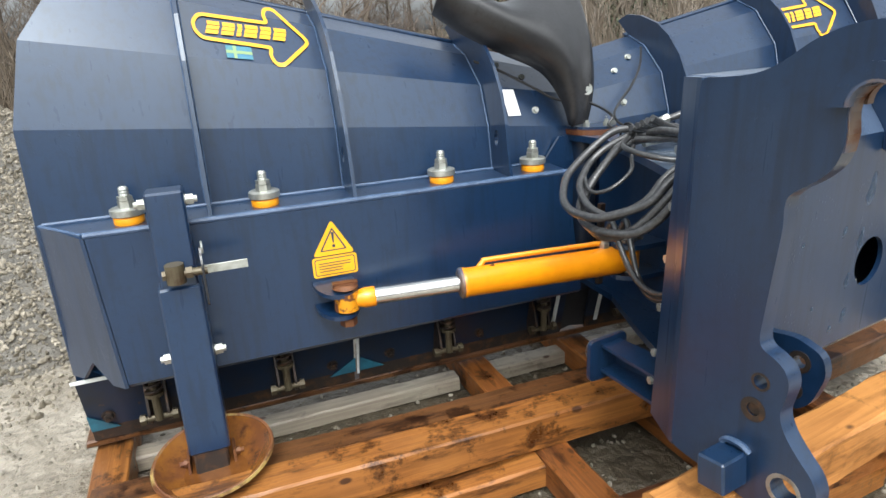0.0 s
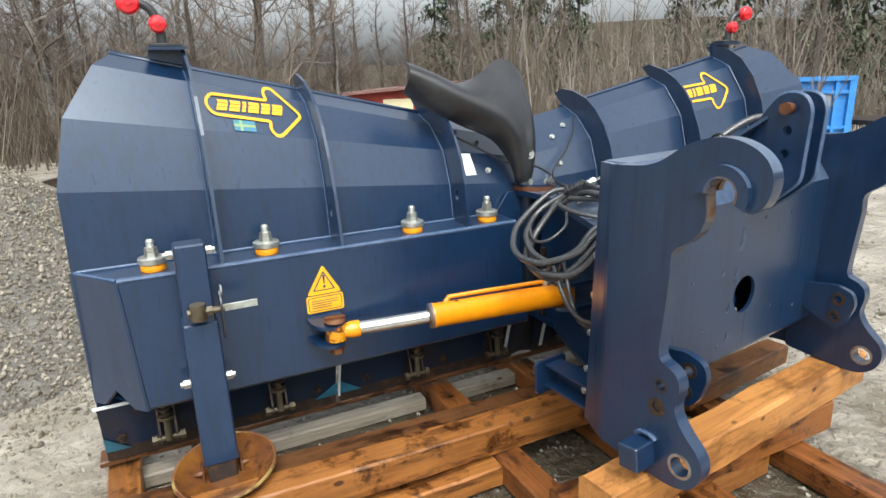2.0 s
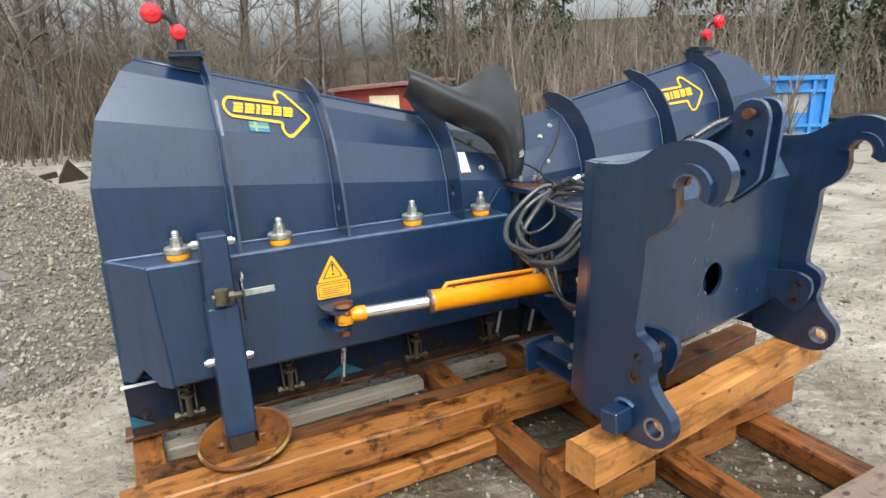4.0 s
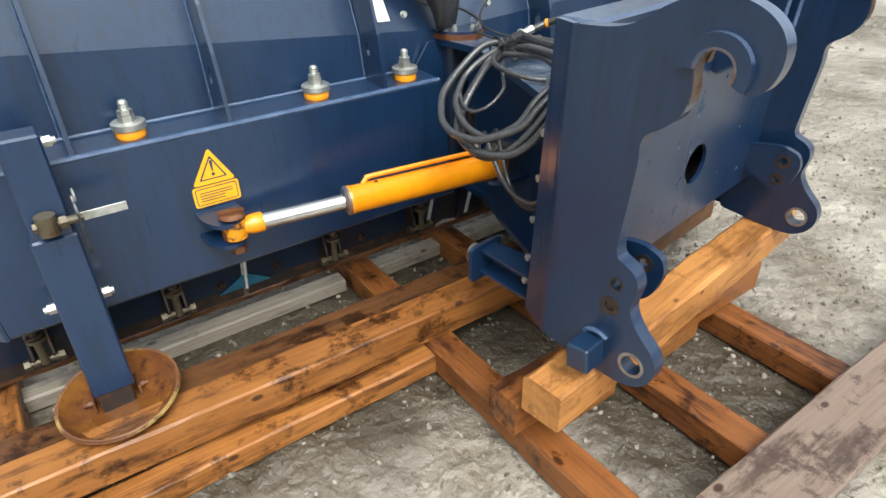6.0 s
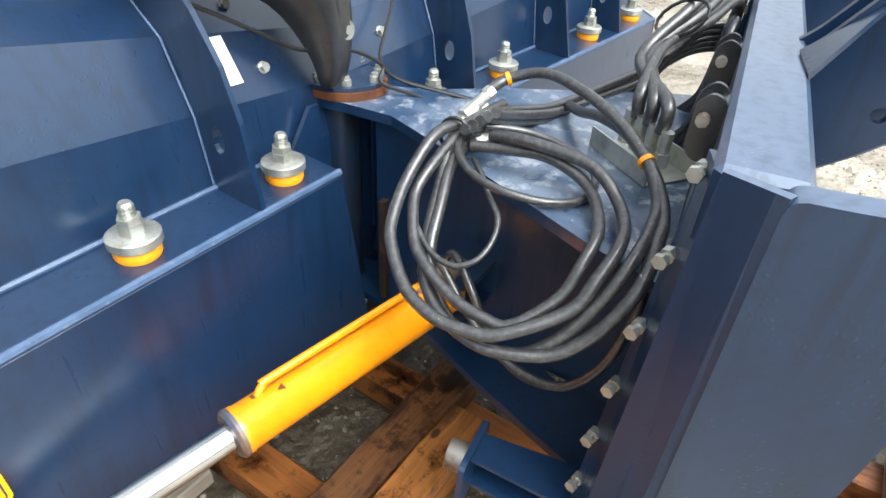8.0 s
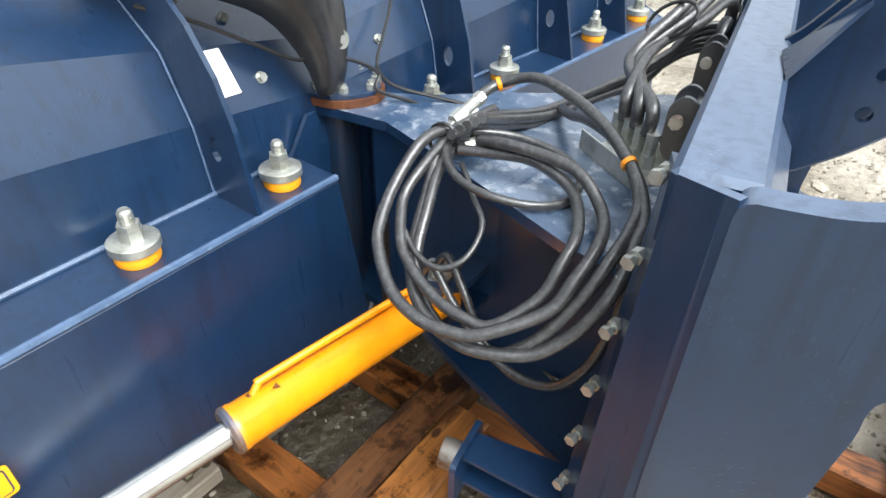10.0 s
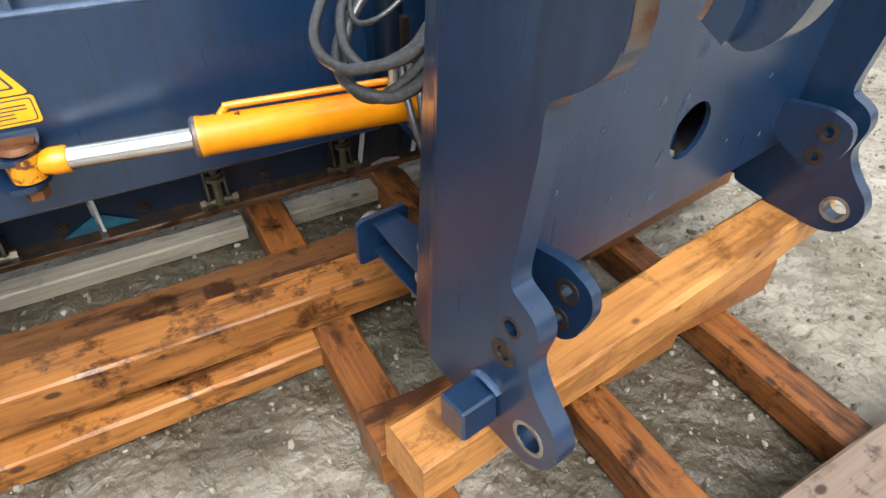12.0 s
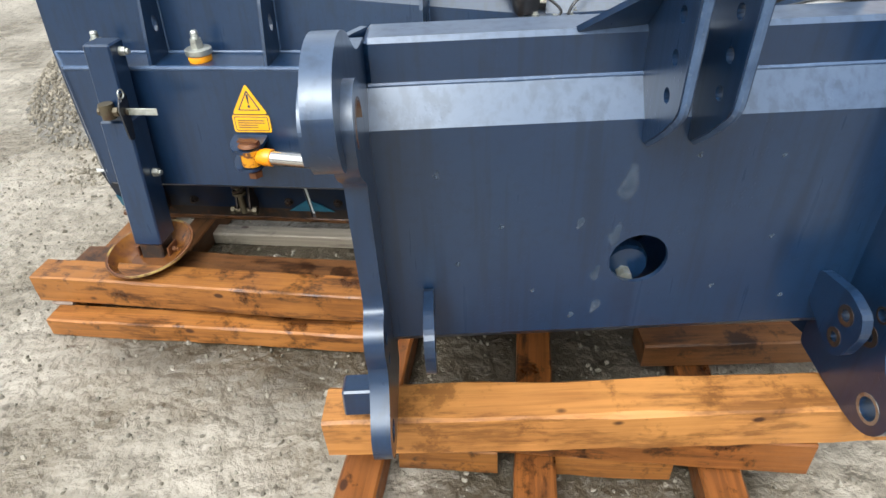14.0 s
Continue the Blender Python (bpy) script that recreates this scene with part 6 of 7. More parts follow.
def soil(name, base, wet, stone, scale=1.0, wet_shade=None):
    m = bpy.data.materials.new(name)
    m.use_nodes = True
    n, l = m.node_tree.nodes, m.node_tree.links
    p = n["Principled BSDF"]
    tc = n.new("ShaderNodeTexCoord")
    big = n.new("ShaderNodeTexNoise")
    big.inputs["Scale"].default_value, big.inputs["Detail"].default_value, big.inputs["Roughness"].default_value = 1.3 * scale, 7.0, 0.62
    l.new(tc.outputs["Object"], big.inputs["Vector"])
    br = n.new("ShaderNodeMapRange")
    br.inputs["From Min"].default_value, br.inputs["From Max"].default_value = 0.40, 0.62
    l.new(big.outputs["Fac"], br.inputs["Value"])
    fine = n.new("ShaderNodeTexNoise")
    fine.inputs["Scale"].default_value, fine.inputs["Detail"].default_value, fine.inputs["Roughness"].default_value = 34 * scale, 8.0, 0.7
    l.new(tc.outputs["Object"], fine.inputs["Vector"])
    vor = n.new("ShaderNodeTexVoronoi")
    vor.inputs["Scale"].default_value = 48 * scale
    l.new(tc.outputs["Object"], vor.inputs["Vector"])
    mix = n.new("ShaderNodeMixRGB")
    mix.inputs["Color1"].default_value, mix.inputs["Color2"].default_value = (*base, 1), (*wet, 1)
    l.new(br.outputs["Result"], mix.inputs["Fac"])
    if wet_shade:
        # standing water, slurry and painted shade round some spots, with a ragged outline
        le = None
        for cx, cy, rx, ry in wet_shade:
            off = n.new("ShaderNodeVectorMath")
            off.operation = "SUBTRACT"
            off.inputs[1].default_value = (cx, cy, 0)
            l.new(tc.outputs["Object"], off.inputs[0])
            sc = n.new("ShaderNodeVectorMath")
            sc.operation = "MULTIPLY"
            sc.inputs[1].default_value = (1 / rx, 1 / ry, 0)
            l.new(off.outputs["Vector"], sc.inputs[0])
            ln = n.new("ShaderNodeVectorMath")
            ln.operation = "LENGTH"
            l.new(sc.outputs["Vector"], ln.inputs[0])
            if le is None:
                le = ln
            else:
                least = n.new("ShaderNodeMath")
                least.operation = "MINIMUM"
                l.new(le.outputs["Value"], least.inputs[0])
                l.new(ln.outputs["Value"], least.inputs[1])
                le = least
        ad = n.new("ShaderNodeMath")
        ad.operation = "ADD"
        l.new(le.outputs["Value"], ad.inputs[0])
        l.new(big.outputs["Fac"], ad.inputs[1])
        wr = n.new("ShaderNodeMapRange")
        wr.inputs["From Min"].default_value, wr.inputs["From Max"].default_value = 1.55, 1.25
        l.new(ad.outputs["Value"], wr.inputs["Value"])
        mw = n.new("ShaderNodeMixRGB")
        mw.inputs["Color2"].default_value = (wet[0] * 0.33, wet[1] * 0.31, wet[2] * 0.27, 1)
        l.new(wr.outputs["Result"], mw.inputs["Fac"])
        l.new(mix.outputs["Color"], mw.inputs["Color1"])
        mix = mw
    sp = n.new("ShaderNodeMapRange")
    sp.inputs["From Min"].default_value, sp.inputs["From Max"].default_value = 0.54, 0.68
    l.new(fine.outputs["Fac"], sp.inputs["Value"])
    mix2 = n.new("ShaderNodeMixRGB")
    mix2.inputs["Color2"].default_value = (*stone, 1)
    l.new(sp.outputs["Result"], mix2.inputs["Fac"])
    l.new(mix.outputs["Color"], mix2.inputs["Color1"])
    l.new(mix2.outputs["Color"], p.inputs["Base Color"])
    ro = n.new("ShaderNodeMapRange")
    ro.inputs["To Min"].default_value, ro.inputs["To Max"].default_value = 0.55, 0.22
    l.new(br.outputs["Result"], ro.inputs["Value"])
    l.new(ro.outputs["Result"], p.inputs["Roughness"])
    b1 = n.new("ShaderNodeBump")
    b1.inputs["Strength"].default_value, b1.inputs["Distance"].default_value = 0.75, 0.014
    l.new(fine.outputs["Fac"], b1.inputs["Height"])
    # smooth slurry in some places, broken clods in others
    lie = n.new("ShaderNodeTexNoise")
    lie.inputs["Scale"].default_value, lie.inputs["Detail"].default_value = 3.2 * scale, 3.0
    l.new(tc.outputs["Object"], lie.inputs["Vector"])
    ls = n.new("ShaderNodeMapRange")
    ls.inputs["From Min"].default_value, ls.inputs["From Max"].default_value = 0.42, 0.60
    ls.inputs["To Min"].default_value, ls.inputs["To Max"].default_value = 0.08, 0.62
    l.new(lie.outputs["Fac"], ls.inputs["Value"])
    l.new(ls.outputs["Result"], b1.inputs["Strength"])
    b2 = n.new("ShaderNodeBump")
    b2.inputs["Strength"].default_value, b2.inputs["Distance"].default_value = 0.2, 0.006
    l.new(vor.outputs["Distance"], b2.inputs["Height"])
    rid = n.new("ShaderNodeTexNoise")
    rid.inputs["Scale"].default_value, rid.inputs["Detail"].default_value, rid.inputs["Distortion"].default_value = 11.0 * scale, 9.0, 0.15
    l.new(tc.outputs["Object"], rid.inputs["Vector"])
    b0 = n.new("ShaderNodeBump")
    b0.inputs["Strength"].default_value, b0.inputs["Distance"].default_value = 0.9, 0.07
    l.new(rid.outputs["Fac"], b0.inputs["Height"])
    l.new(b0.outputs["Normal"], b1.inputs["Normal"])
    l.new(b1.outputs["Normal"], b2.inputs["Normal"])
    l.new(b2.outputs["Normal"], p.inputs["Normal"])
    return m


# the ellipses darken wet mud and paint shade below plough and frame
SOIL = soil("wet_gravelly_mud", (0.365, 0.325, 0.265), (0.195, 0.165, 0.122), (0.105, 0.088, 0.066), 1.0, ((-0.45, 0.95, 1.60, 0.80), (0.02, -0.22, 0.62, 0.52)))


def axis_steps(low, high):
    s = []
    v = -90.0
    while v < 90:
        s.append(v)
        if low < v < high:
            v += 0.032
        else:
            far = min(abs(v - low), abs(v - high))
            v += max(0.05, far * 0.09)
    s.append(90.0)
    return s


xs, ys = axis_steps(-3.0, 2.6), axis_steps(-1.8, 2.6)
verts = [(x, y, ground_height(x, y)) for y in ys for x in xs]
w_ = len(xs)
faces = [(j * w_ + i, j * w_ + i + 1, (j + 1) * w_ + i + 1, (j + 1) * w_ + i) for j in range(len(ys) - 1) for i in range(w_ - 1)]
me = bpy.data.meshes.new("ground")
me.from_pydata(verts, [], faces)
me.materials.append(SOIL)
for f in me.polygons:
    f.use_smooth = True
ground = tagged(new("ground", me), "pale wet gravelly yard ground with mud and puddled patches", "ground", "", "structure")


def scatter_stones(name, count, place, rmin, rmax, mat, label, seed):
    r = random.Random(seed)
    base = bmesh.new()
    bmesh.ops.create_icosphere(base, subdivisions=1, radius=1)
    bv = [v.co.copy() for v in base.verts]
    bf = [[v.index for v in f.verts] for f in base.faces]
    base.free()
    vs, fs = [], []
    for _ in range(count):
        pos = place(r)
        if pos is None:
            continue
        s = rmin + (rmax - rmin) * r.random() ** 2.2
        rot = Euler((r.uniform(0, 6.3), r.uniform(0, 6.3), r.uniform(0, 6.3))).to_matrix()
        sc = V((s * r.uniform(0.7, 1.3), s * r.uniform(0.6, 1.1), s * r.uniform(0.4, 0.8)))
        o = len(vs)
        for c in bv:
            k = r.uniform(0.75, 1.2)
            q = rot @ V((c.x * sc.x * k, c.y * sc.y * k, c.z * sc.z * k))
            vs.append((pos[0] + q.x, pos[1] + q.y, pos[2] + q.z))
        fs += [[o + i for i in f] for f in bf]
    me = bpy.data.meshes.new(name)
    me.from_pydata(vs, [], fs)
    me.materials.append(mat)
    ob = new(name, me)
    return tagged(ob, label, "stones", "", "stuff")


def stone_material(name, a, b, c):
    m = bpy.data.materials.new(name)
    m.use_nodes = True
    n, l = m.node_tree.nodes, m.node_tree.links
    p = n["Principled BSDF"]
    g = n.new("ShaderNodeNewGeometry")
    r = n.new("ShaderNodeValToRGB")
    e = r.color_ramp.elements
    e[0].position, e[0].color = 0.0, (*a, 1)
    e[1].position, e[1].color = 1.0, (*c, 1)
    mid = r.color_ramp.elements.new(0.5)
    mid.color = (*b, 1)
    l.new(g.outputs["Random Per Island"], r.inputs["Fac"])
    l.new(r.outputs["Color"], p.inputs["Base Color"])
    p.inputs["Roughness"].default_value = 0.55
    return m


STONES = stone_material("crushed_grey_stone", (0.105, 0.088, 0.062), (0.190, 0.163, 0.120), (0.31, 0.272, 0.21))
PEBBLES = stone_material("muddy_pebbles", (0.10, 0.088, 0.066), (0.19, 0.168, 0.130), (0.30, 0.272, 0.22))


# heap of crushed stone beside the plough
def heap_height(x, y):
    a = V((-2.45, 5.4))
    dx, dy = (x - a.x) / 1.50, (y - a.y) / 3.0
    d = math.hypot(dx, dy)
    return 1.19 * max(0.0, 1 - d) ** 0.9 + 0.05 * noise.noise(V((x * 1.7, y * 1.7, 2))) * (1 if d < 1 else 0) - 0.02


verts, faces = [], []
hx = [-4.7 + 0.09 * i for i in range(46)]
hy = [2.2 + 0.10 * i for i in range(66)]
for y in hy:
    for x in hx:
        verts.append((x, y, max(heap_height(x, y), -0.06) + ground_height(x, y)))
w_ = len(hx)
faces = [(j * w_ + i, j * w_ + i + 1, (j + 1) * w_ + i + 1, (j + 1) * w_ + i) for j in range(len(hy) - 1) for i in range(w_ - 1)]
GRAVEL = soil("crushed_stone_bulk", (0.15, 0.136, 0.112), (0.09, 0.082, 0.068), (0.21, 0.19, 0.16), 0.9)
me = bpy.data.meshes.new("gravel_heap")
me.from_pydata(verts, [], faces)
me.materials.append(GRAVEL)
heap = tagged(new("gravel_heap", me), "large heap of wet grey crushed stone on the yard", "gravel heap", "", "stuff")


def on_heap(r):
    x, y = r.uniform(-4.1, -0.9), r.uniform(1.8, 6.6)
    h = heap_height(x, y)
    if math.hypot((x + 2.45) / 1.5, (y - 5.4) / 3.0) > 1.0:
        return None if r.random() < 0.6 or x < -2.7 or math.hypot((x + 2.45) / 1.5, (y - 5.4) / 3.0) > 1.14 else (x, y, ground_height(x, y) + 0.004)
    return (x, y, h + ground_height(x, y) + 0.006)


scatter_stones("crushed_stone", 34000, on_heap, 0.006, 0.021, STONES, "loose grey crushed stones on the heap", 3)


def on_yard(r):
    x, y = r.uniform(-3.2, 3.5), r.uniform(-2.4, 3.2)
    return (x, y, ground_height(x, y) + 0.001)


scatter_stones("yard_pebbles", 15000, on_yard, 0.003, 0.015, PEBBLES, "small muddy pebbles scattered on the yard", 4)


def on_yard_far(r):
    x, y = r.uniform(0.5, 9), r.uniform(-4, 7)
    return (x, y, ground_height(x, y) + 0.002)


scatter_stones("yard_clods", 1600, on_yard_far, 0.008, 0.05, PEBBLES, "lumps of mud and stone on the yard", 5)

# red shed
SHED_RED = material("red_painted_boards", (0.30, 0.045, 0.03), 0.6, 0, (4, (0.22, 0.03, 0.02), 0.4, 0.7), None, None, 0, 0.3, (1, 1, 0.2))
ROOF = material("weathered_roof", (0.20, 0.10, 0.085), 0.7, 0, (3, (0.13, 0.07, 0.06), 0.4, 0.7))
CREAM = material("cream_painted_door", (0.66, 0.58, 0.36), 0.6, 0, (6, (0.56, 0.49, 0.30), 0.45, 0.75))
SM = Matrix.Translation((16.2, 28.6, -1.25)) @ Matrix.Rotation(radians(-28), 4, "Z")
shed = thing("shed", SM.translation, "red painted wooden shed with a cream door at the wood's edge", "shed")
bm = bmesh.new()
add_box(bm, (-3.2, 0, 0), (3.2, 5, 2.20), SM)
part("shed_body", bm, SHED_RED, shed)
for i in range(32):
    bm = bmesh.new()
    add_box(bm, (-3.2 + 0.2 * i, -0.025, 0), (-3.2 + 0.2 * i + 0.05, 0.0, 2.20), SM)
    part("cover_board", bm, SHED_RED, shed)
bm = bmesh.new()
q = [SM @ V(p) for p in ((-3.5, -0.5, 2.05), (3.5, -0.5, 2.50), (3.5, 5.4, 2.50), (-3.5, 5.4, 2.05))]
a = [bm.verts.new(p) for p in q]
b = [bm.verts.new(p + V((0, 0, 0.14))) for p in q]
bm.faces.new(a[::-1])
bm.faces.new(b)
for i in range(4):
    k = (i + 1) % 4
    bm.faces.new((a[i], a[k], b[k], b[i]))
part("shed_roof", bm, ROOF, shed)
bm = bmesh.new()
add_box(bm, (-1.3, -0.06, 0.10), (0.35, -0.026, 1.78), SM)
part("shed_door", bm, CREAM, shed)

# blue container on its trailer
CBLUE = material("blue_container_paint", (0.03, 0.20, 0.52), 0.45, 0, (5, (0.05, 0.26, 0.58), 0.45, 0.7), (20, (0.16, 0.10, 0.07), 0.68, 0.75))
CM = Matrix.Translation((21.3, 9.5, -0.98)) @ Matrix.Rotation(radians(-42), 4, "Z")
cont = thing("container", CM.translation, "bright blue steel open container with ribbed end frame", "container")
bm = bmesh.new()
add_box(bm, (-1.15, 0, 0.1), (1.15, 6, 2.05), CM)
part("container_body", bm, CBLUE, cont)
bm = bmesh.new()
for x in (-1.2, 1.0):
    add_box(bm, (x, -0.14, 0.05), (x + 0.22, 0.0, 2.16), CM)
add_box(bm, (-1.2, -0.16, 2.05), (1.22, 0.05, 2.20), CM)
add_box(bm, (-1.2, -0.12, 1.62), (1.22, -0.02, 1.72), CM)
add_box(bm, (-1.2, -0.12, 0.4), (1.22, -0.02, 0.52), CM)
add_box(bm, (0.55, -0.13, 0.05), (0.66, -0.02, 2.1), CM)
part("end_frame", bm, CBLUE, cont)
bm = bmesh.new()
add_box(bm, (-0.85, -0.02, 0.9), (0.5, -0.004, 1.6), CM)
part("end_panel", bm, material("grey_inner_panel", (0.30, 0.30, 0.29), 0.6, 0, (4, (0.22, 0.22, 0.21), 0.4, 0.7)), cont)
TM = Matrix.Translation((25.4, 8.2, -1.05)) @ Matrix.Rotation(radians(-20), 4, "Z")
trailer = thing("trailer", TM.translation, "low dark flatbed trailer with twin wheels", "trailer")
bm = bmesh.new()
add_box(bm, (-2.5, -1.1, 0.55), (6.5, 1.1, 0.72), TM)
part("trailer_bed", bm, DARKSTEEL, trailer)
for x in (-1.7, -0.6, 0.5):
    bm = bmesh.new()
    c = TM @ V((x, -1.05, 0.30))
    ax = (TM.to_3x3() @ V((0, 1, 0)))
    add_lathe(bm, c, ax, [(0.13, 0.0), (0.27, 0.0), (0.31, 0.03), (0.31, 0.20), (0.27, 0.23), (0.13, 0.23)], 20, 0, True)
    wheel = part("wheel", bm, RUBBER, trailer, "", True)
    bm = bmesh.new()
    add_lathe(bm, c, ax, [(0, 0.05), (0.10, 0.04), (0.15, 0.02), (0.15, 0.2), (0, 0.2)], 16)
    part("wheel_rim", bm, ZINC, wheel, "", True)
# rusty scrap behind the heap
bm = bmesh.new()
sm = Matrix.Translation((-1.75, 13.0, -0.80)) @ Matrix.Rotation(radians(25), 4, "Z")
add_box(bm, (-0.6, 0, 0.55), (0.6, 0.1, 0.66), sm @ Matrix.Rotation(radians(-6), 4, "Y"))
add_plate(bm, [(0.5, 0.0), (1.2, 0.0), (1.25, 0.5), (0.9, 0.9), (0.7, 0.6)], lambda a, b, c: sm @ V((a, 0.2 + c, b)), 0.05)
add_box(bm, (-0.5, 0, -0.3), (0.4, 0.15, 0.56), sm)
lone("scrap_steel", bm, DARKSTEEL, (-1.75, 13.0, -0.5), "rusty steel attachment lying behind the stone heap", "scrap steel")

# ---------------------------------------------------------------- trees
BARK = material("birch_bark", (0.20, 0.183, 0.16), 0.8, 0, (9, (0.05, 0.045, 0.04), 0.5, 0.6), None, (20, 0.4, 0.02), 0, 0.3, (1, 1, 2.5))
BARK_DARK = material("dark_bark", (0.095, 0.078, 0.062), 0.9, 0, (9, (0.05, 0.04, 0.03), 0.45, 0.65), None, None, 0, 0.2)
TWIG = stone_material("bare_twigs", (0.075, 0.058, 0.045), (0.12, 0.092, 0.07), (0.17, 0.13, 0.10))
BRUSH = stone_material("dry_brown_brush", (0.060, 0.046, 0.033), (0.105, 0.080, 0.056), (0.16, 0.125, 0.09))
NEEDLE = stone_material("spruce_needles", (0.035, 0.048, 0.024), (0.055, 0.070, 0.034), (0.085, 0.10, 0.05))


def strand(vs, fs, a, b, ra, rb):
    """A thin three-sided twig."""
    a, b = V(a), V(b)
    x, y, _ = basis(b - a)
    o = len(vs)
    for p, r in ((a, ra), (b, rb)):
        for k in range(3):
            t = 2.094 * k
            vs.append(tuple(p + x * (r * math.cos(t)) + y * (r * math.sin(t))))
    for k in range(3):
        j = (k + 1) % 3
        fs.append((o + k, o + j, o + 3 + j, o + 3 + k))


def build_tree(seed, height, spread, bark, name="birch_tree", low=0.25, limbs=26, twigs=7):
    r = random.Random(seed)
    root = thing(name, (0, 0, 0), "bare birch tree with pale mottled trunk" if bark is BARK else "bare dark-trunked deciduous tree", "tree", "trees at the yard's edge")
    bm = bmesh.new()
    lean = V((r.uniform(-0.05, 0.05), r.uniform(-0.05, 0.05), 1))
    pts = [V((0, 0, -0.4))]
    n = 9
    for i in range(1, n + 1):
        h = height * i / n
        pts.append(V((lean.x * h + 0.12 * math.sin(i * 1.3 + seed), lean.y * h + 0.12 * math.cos(i * 1.1 + seed), h)))
    add_tube(bm, smooth_path(pts, 3), height * 0.017, 8, taper=0.012)
    part("trunk", bm, bark, root, "", True)
    vs, fs = [], []

    def trunk(t):
        k = min(max(t, 0), 0.999) * n
        i = int(k)
        return pts[i].lerp(pts[i + 1], k - i)

    def branch(p, d, ln, rad, depth):
        q = p
        dirn = d.normalized()
        segs = 4
        for s in range(segs):
            dirn = (dirn + V((r.uniform(-0.22, 0.22), r.uniform(-0.22, 0.22), r.uniform(-0.05, 0.22)))).normalized()
            nq = q + dirn * (ln / segs)
            strand(vs, fs, q, nq, rad * (1 - s / segs * 0.7), rad * (1 - (s + 1) / segs * 0.7))
            if depth > 0:
                for _ in range(twigs // 2 if depth == 1 else 2):
                    side = V((r.uniform(-1, 1), r.uniform(-1, 1), r.uniform(-0.5, 0.8))).normalized()
                    branch(q.lerp(nq, r.random()), dirn * 0.7 + side * 0.9, ln * r.uniform(0.28, 0.5), rad * 0.45, depth - 1)
            q = nq

    for i in range(limbs):
        t = low + (0.97 - low) * (i + r.random()) / limbs
        ang = i * 2.4 + r.uniform(-0.5, 0.5)
        ln = spread * (1.05 - t * 0.75) * r.uniform(0.6, 1.1)
        branch(trunk(t), V((math.cos(ang), math.sin(ang), r.uniform(0.35, 0.9))), ln, height * 0.0042 * (1.2 - t), 2)
    me = bpy.data.meshes.new("crown")
    me.from_pydata(vs, [], fs)
    me.materials.append(TWIG)
    crown = new("crown", me)
    crown.parent = root
    return root


def build_spruce(seed, height):
    r = random.Random(seed)
    root = thing("spruce_tree", (0, 0, 0), "dark green spruce tree in the wood", "tree", "trees at the yard's edge")
    bm = bmesh.new()
    add_cyl(bm, (0, 0, -0.4), (0, 0, height), height * 0.012, 0.02, 8)
    part("trunk", bm, BARK_DARK, root)
    vs, fs = [], []
    for i in range(420):
        t = r.random() ** 0.8
        h = height * (0.08 + 0.92 * t)
        rad = height * 0.17 * (1 - t) * r.uniform(0.5, 1.1) + 0.1
        ang = r.uniform(0, 6.283)
        tip = V((math.cos(ang) * rad, math.sin(ang) * rad, h - rad * 0.35))
        mid = V((math.cos(ang) * rad * 0.3, math.sin(ang) * rad * 0.3, h))
        for s in range(5):
            f = (s + 1) / 5
            c = mid.lerp(tip, f)
            d = V((r.uniform(-1, 1), r.uniform(-1, 1), r.uniform(-1.1, 0.1))).normalized() * r.uniform(0.2, 0.5)
            o = len(vs)
            side = d.cross(V((0, 0, 1))).normalized() * 0.10
            vs += [tuple(c - side), tuple(c + side), tuple(c + d + side * 0.3), tuple(c + d - side * 0.3)]
            fs.append((o, o + 1, o + 2, o + 3))
    me = bpy.data.meshes.new("crown")
    me.from_pydata(vs, [], fs)
    me.materials.append(NEEDLE)
    crown = new("crown", me)
    crown.parent = root
    return root


def plant(src, x, y, turn, size):
    c = copy_thing(src, Matrix.Translation((x, y, ground_height(x, y))) @ Matrix.Rotation(turn, 4, "Z"))
    c.scale = (size, size, size)
    return c


rt = random.Random(21)
birch_a = build_tree(1, 13.0, 4.2, BARK, low=0.16, limbs=30)
birch_a.location = (-0.75, 25.5, ground_height(-0.75, 25.5))
birch_a.rotation_euler = (0, 0, 1.5)
tree_b = build_tree(2, 14.0, 4.6, BARK_DARK, "deciduous_tree", low=0.12, limbs=34)
tree_b.location = (6.6, 24.0, ground_height(6.6, 24.0))
tree_c = build_tree(3, 15.0, 3.2, BARK_DARK, "deciduous_tree", low=0.3, limbs=24)
tree_c.location = (13.0, 33.0, ground_height(13, 33))
spruce_a = build_spruce(4, 15.0)
spruce_a.location = (24.0, 30.0, ground_height(24, 30))
for i in range(46):
    ang = radians(rt.uniform(-14, 88))
    dist = rt.uniform(30, 52)
    x, y = -2 + dist * math.sin(ang), -1 + dist * math.cos(ang)
    src = (birch_a, tree_b, tree_c, tree_c)[i % 4]
    plant(src, x, y, rt.uniform(0, 6.28), rt.uniform(0.5, 0.85))
for i in range(16):
    ang = radians(rt.uniform(-14, 30))
    dist = rt.uniform(24, 42)
    x, y = -2 + dist * math.sin(ang), -1 + dist * math.cos(ang)
    if not (24 < math.degrees(ang) < 40 and dist < 37):
        plant((birch_a, tree_b)[i % 2], x, y, rt.uniform(0, 6.28), rt.uniform(0.5, 0.8))
for i in range(16):
    ang = radians(rt.uniform(34, 80))
    dist = rt.uniform(42, 58)
    x, y = -2 + dist * math.sin(ang), -1 + dist * math.cos(ang)
    plant(spruce_a, x, y, rt.uniform(0, 6.28), rt.uniform(0.8, 1.3))

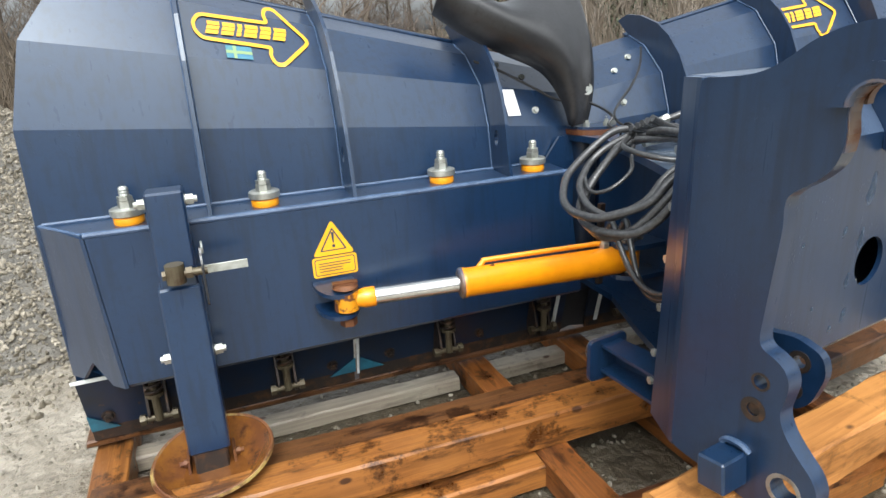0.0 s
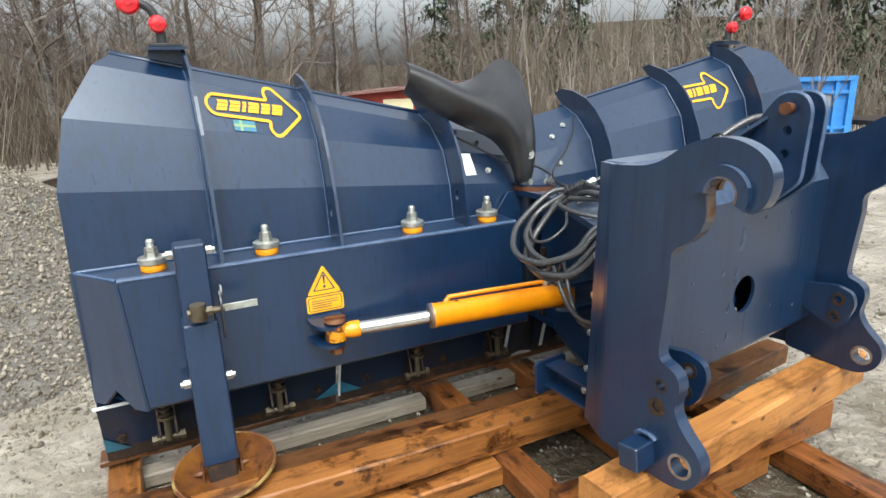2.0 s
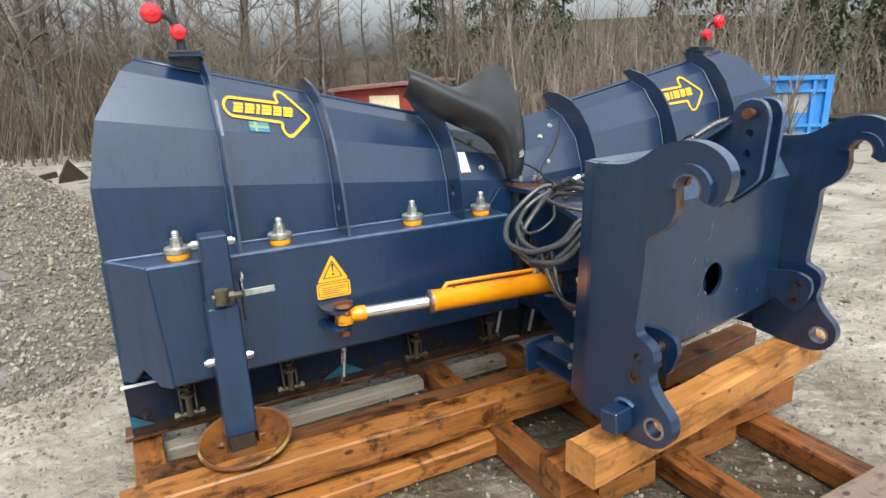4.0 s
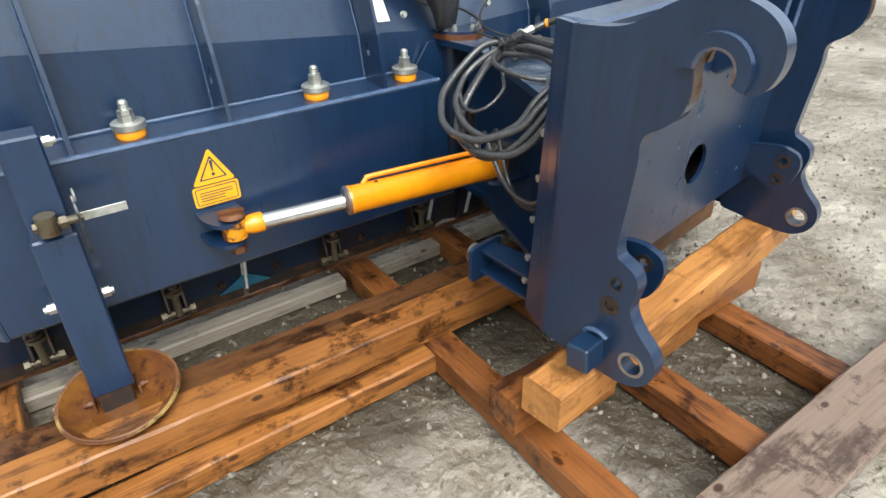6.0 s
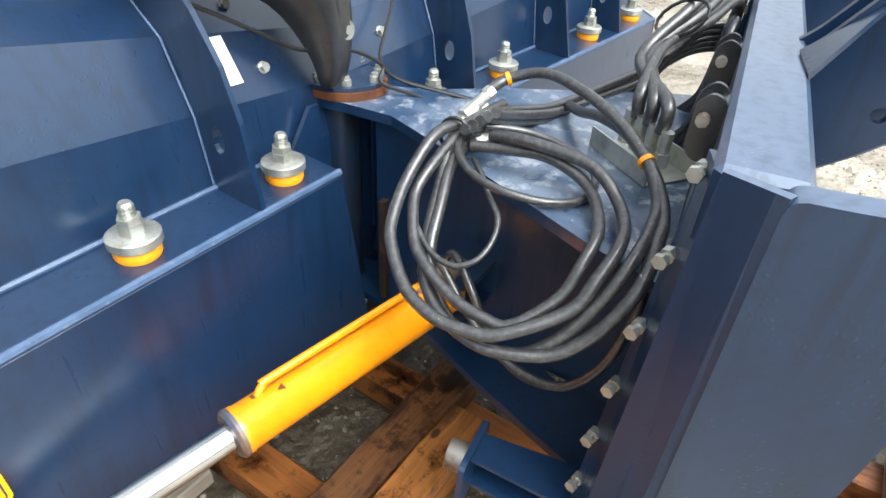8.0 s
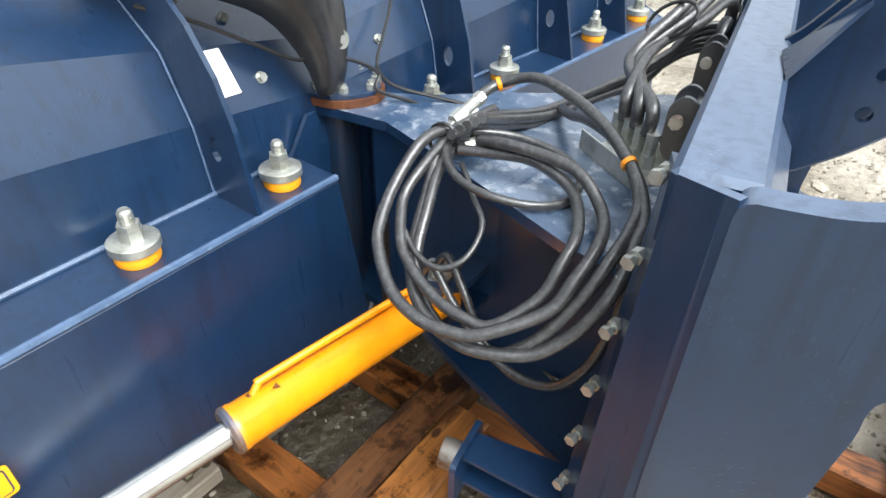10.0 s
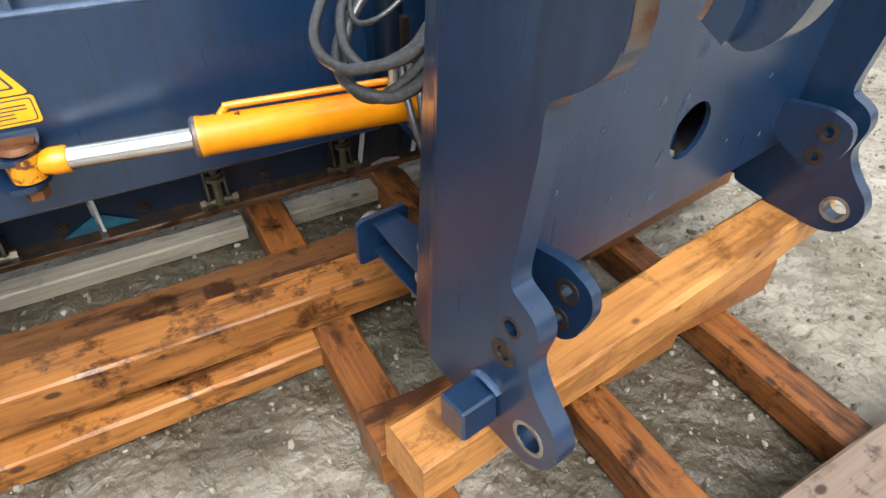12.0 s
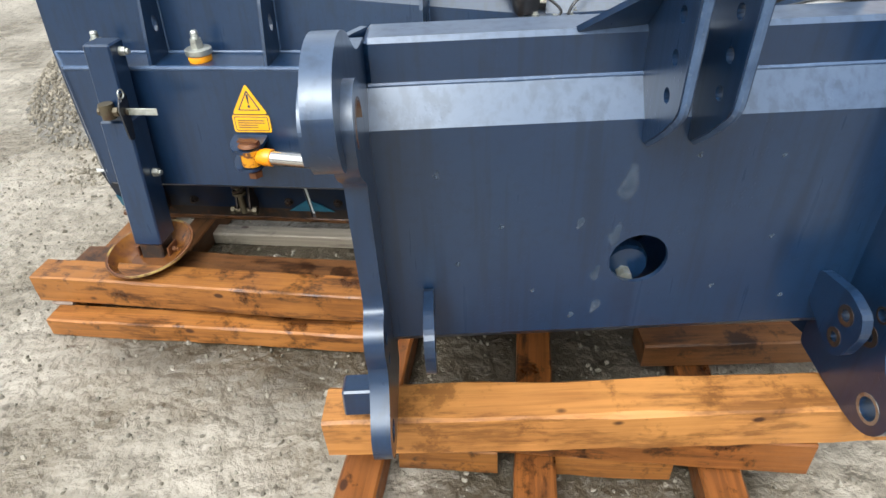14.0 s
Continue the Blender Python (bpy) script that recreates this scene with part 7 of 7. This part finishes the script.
# brushwood and saplings along the wood's edge
vs, fs = [], []
for i in range(11000):
    ang = radians(rt.uniform(-22, 100))
    dist = rt.uniform(24, 50) if rt.random() < 0.8 else rt.uniform(20, 30)
    if 4 < math.degrees(ang) - 62 < 18 and dist < 30:
        continue
    x, y = -2 + dist * math.sin(ang), -1 + dist * math.cos(ang)
    if abs(math.degrees(ang) - 30) < 9 and dist < 36:
        continue
    z = ground_height(x, y)
    h = rt.uniform(0.6, 2.2) if rt.random() < 0.7 else rt.uniform(2, 5.5)
    top = V((x + rt.uniform(-0.4, 0.4) * h, y + rt.uniform(-0.4, 0.4) * h, z + h))
    strand(vs, fs, (x, y, z - 0.1), top, 0.03, 0.008)
    for _ in range(3):
        b0 = V((x, y, z)).lerp(top, rt.uniform(0.3, 0.9))
        strand(vs, fs, b0, b0 + V((rt.uniform(-0.5, 0.5), rt.uniform(-0.5, 0.5), rt.uniform(0.2, 0.8))) * h * 0.35, 0.014, 0.005)
me = bpy.data.meshes.new("brushwood")
me.from_pydata(vs, [], fs)
me.materials.append(BRUSH)
tagged(new("brushwood", me), "dry brown brushwood and saplings at the wood's edge", "brush", "", "stuff")

# far wooded rise behind everything
verts, faces = [], []
for i in range(181):
    ang = radians(-180 + 2 * i)
    for j, (dist, z) in enumerate(((47, -2.6), (58, 1.2), (66, 4.2), (76, 7.0))):
        k = 1.0 + 0.25 * noise.noise(V((math.sin(ang) * 4, math.cos(ang) * 4, j)))
        tall = 0.50 if -30 < math.degrees(ang) < 30 else 1.0
        verts.append((dist * math.sin(ang), dist * math.cos(ang), z * k * tall if z > 0 else z))
for i in range(180):
    for j in range(3):
        faces.append((i * 4 + j, (i + 1) * 4 + j, (i + 1) * 4 + j + 1, i * 4 + j + 1))
WOODS = material("far_woods", (0.058, 0.045, 0.032), 0.95, 0, (0.35, (0.034, 0.036, 0.022), 0.42, 0.62), (3.0, (0.085, 0.066, 0.048), 0.5, 0.7), None, 0, 0.1, (1, 1, 0.25))
me = bpy.data.meshes.new("backdrop")
me.from_pydata(verts, [], faces)
me.materials.append(WOODS)
tagged(new("backdrop", me), "far brown bare woodland rising behind the yard", "woodland", "", "structure")
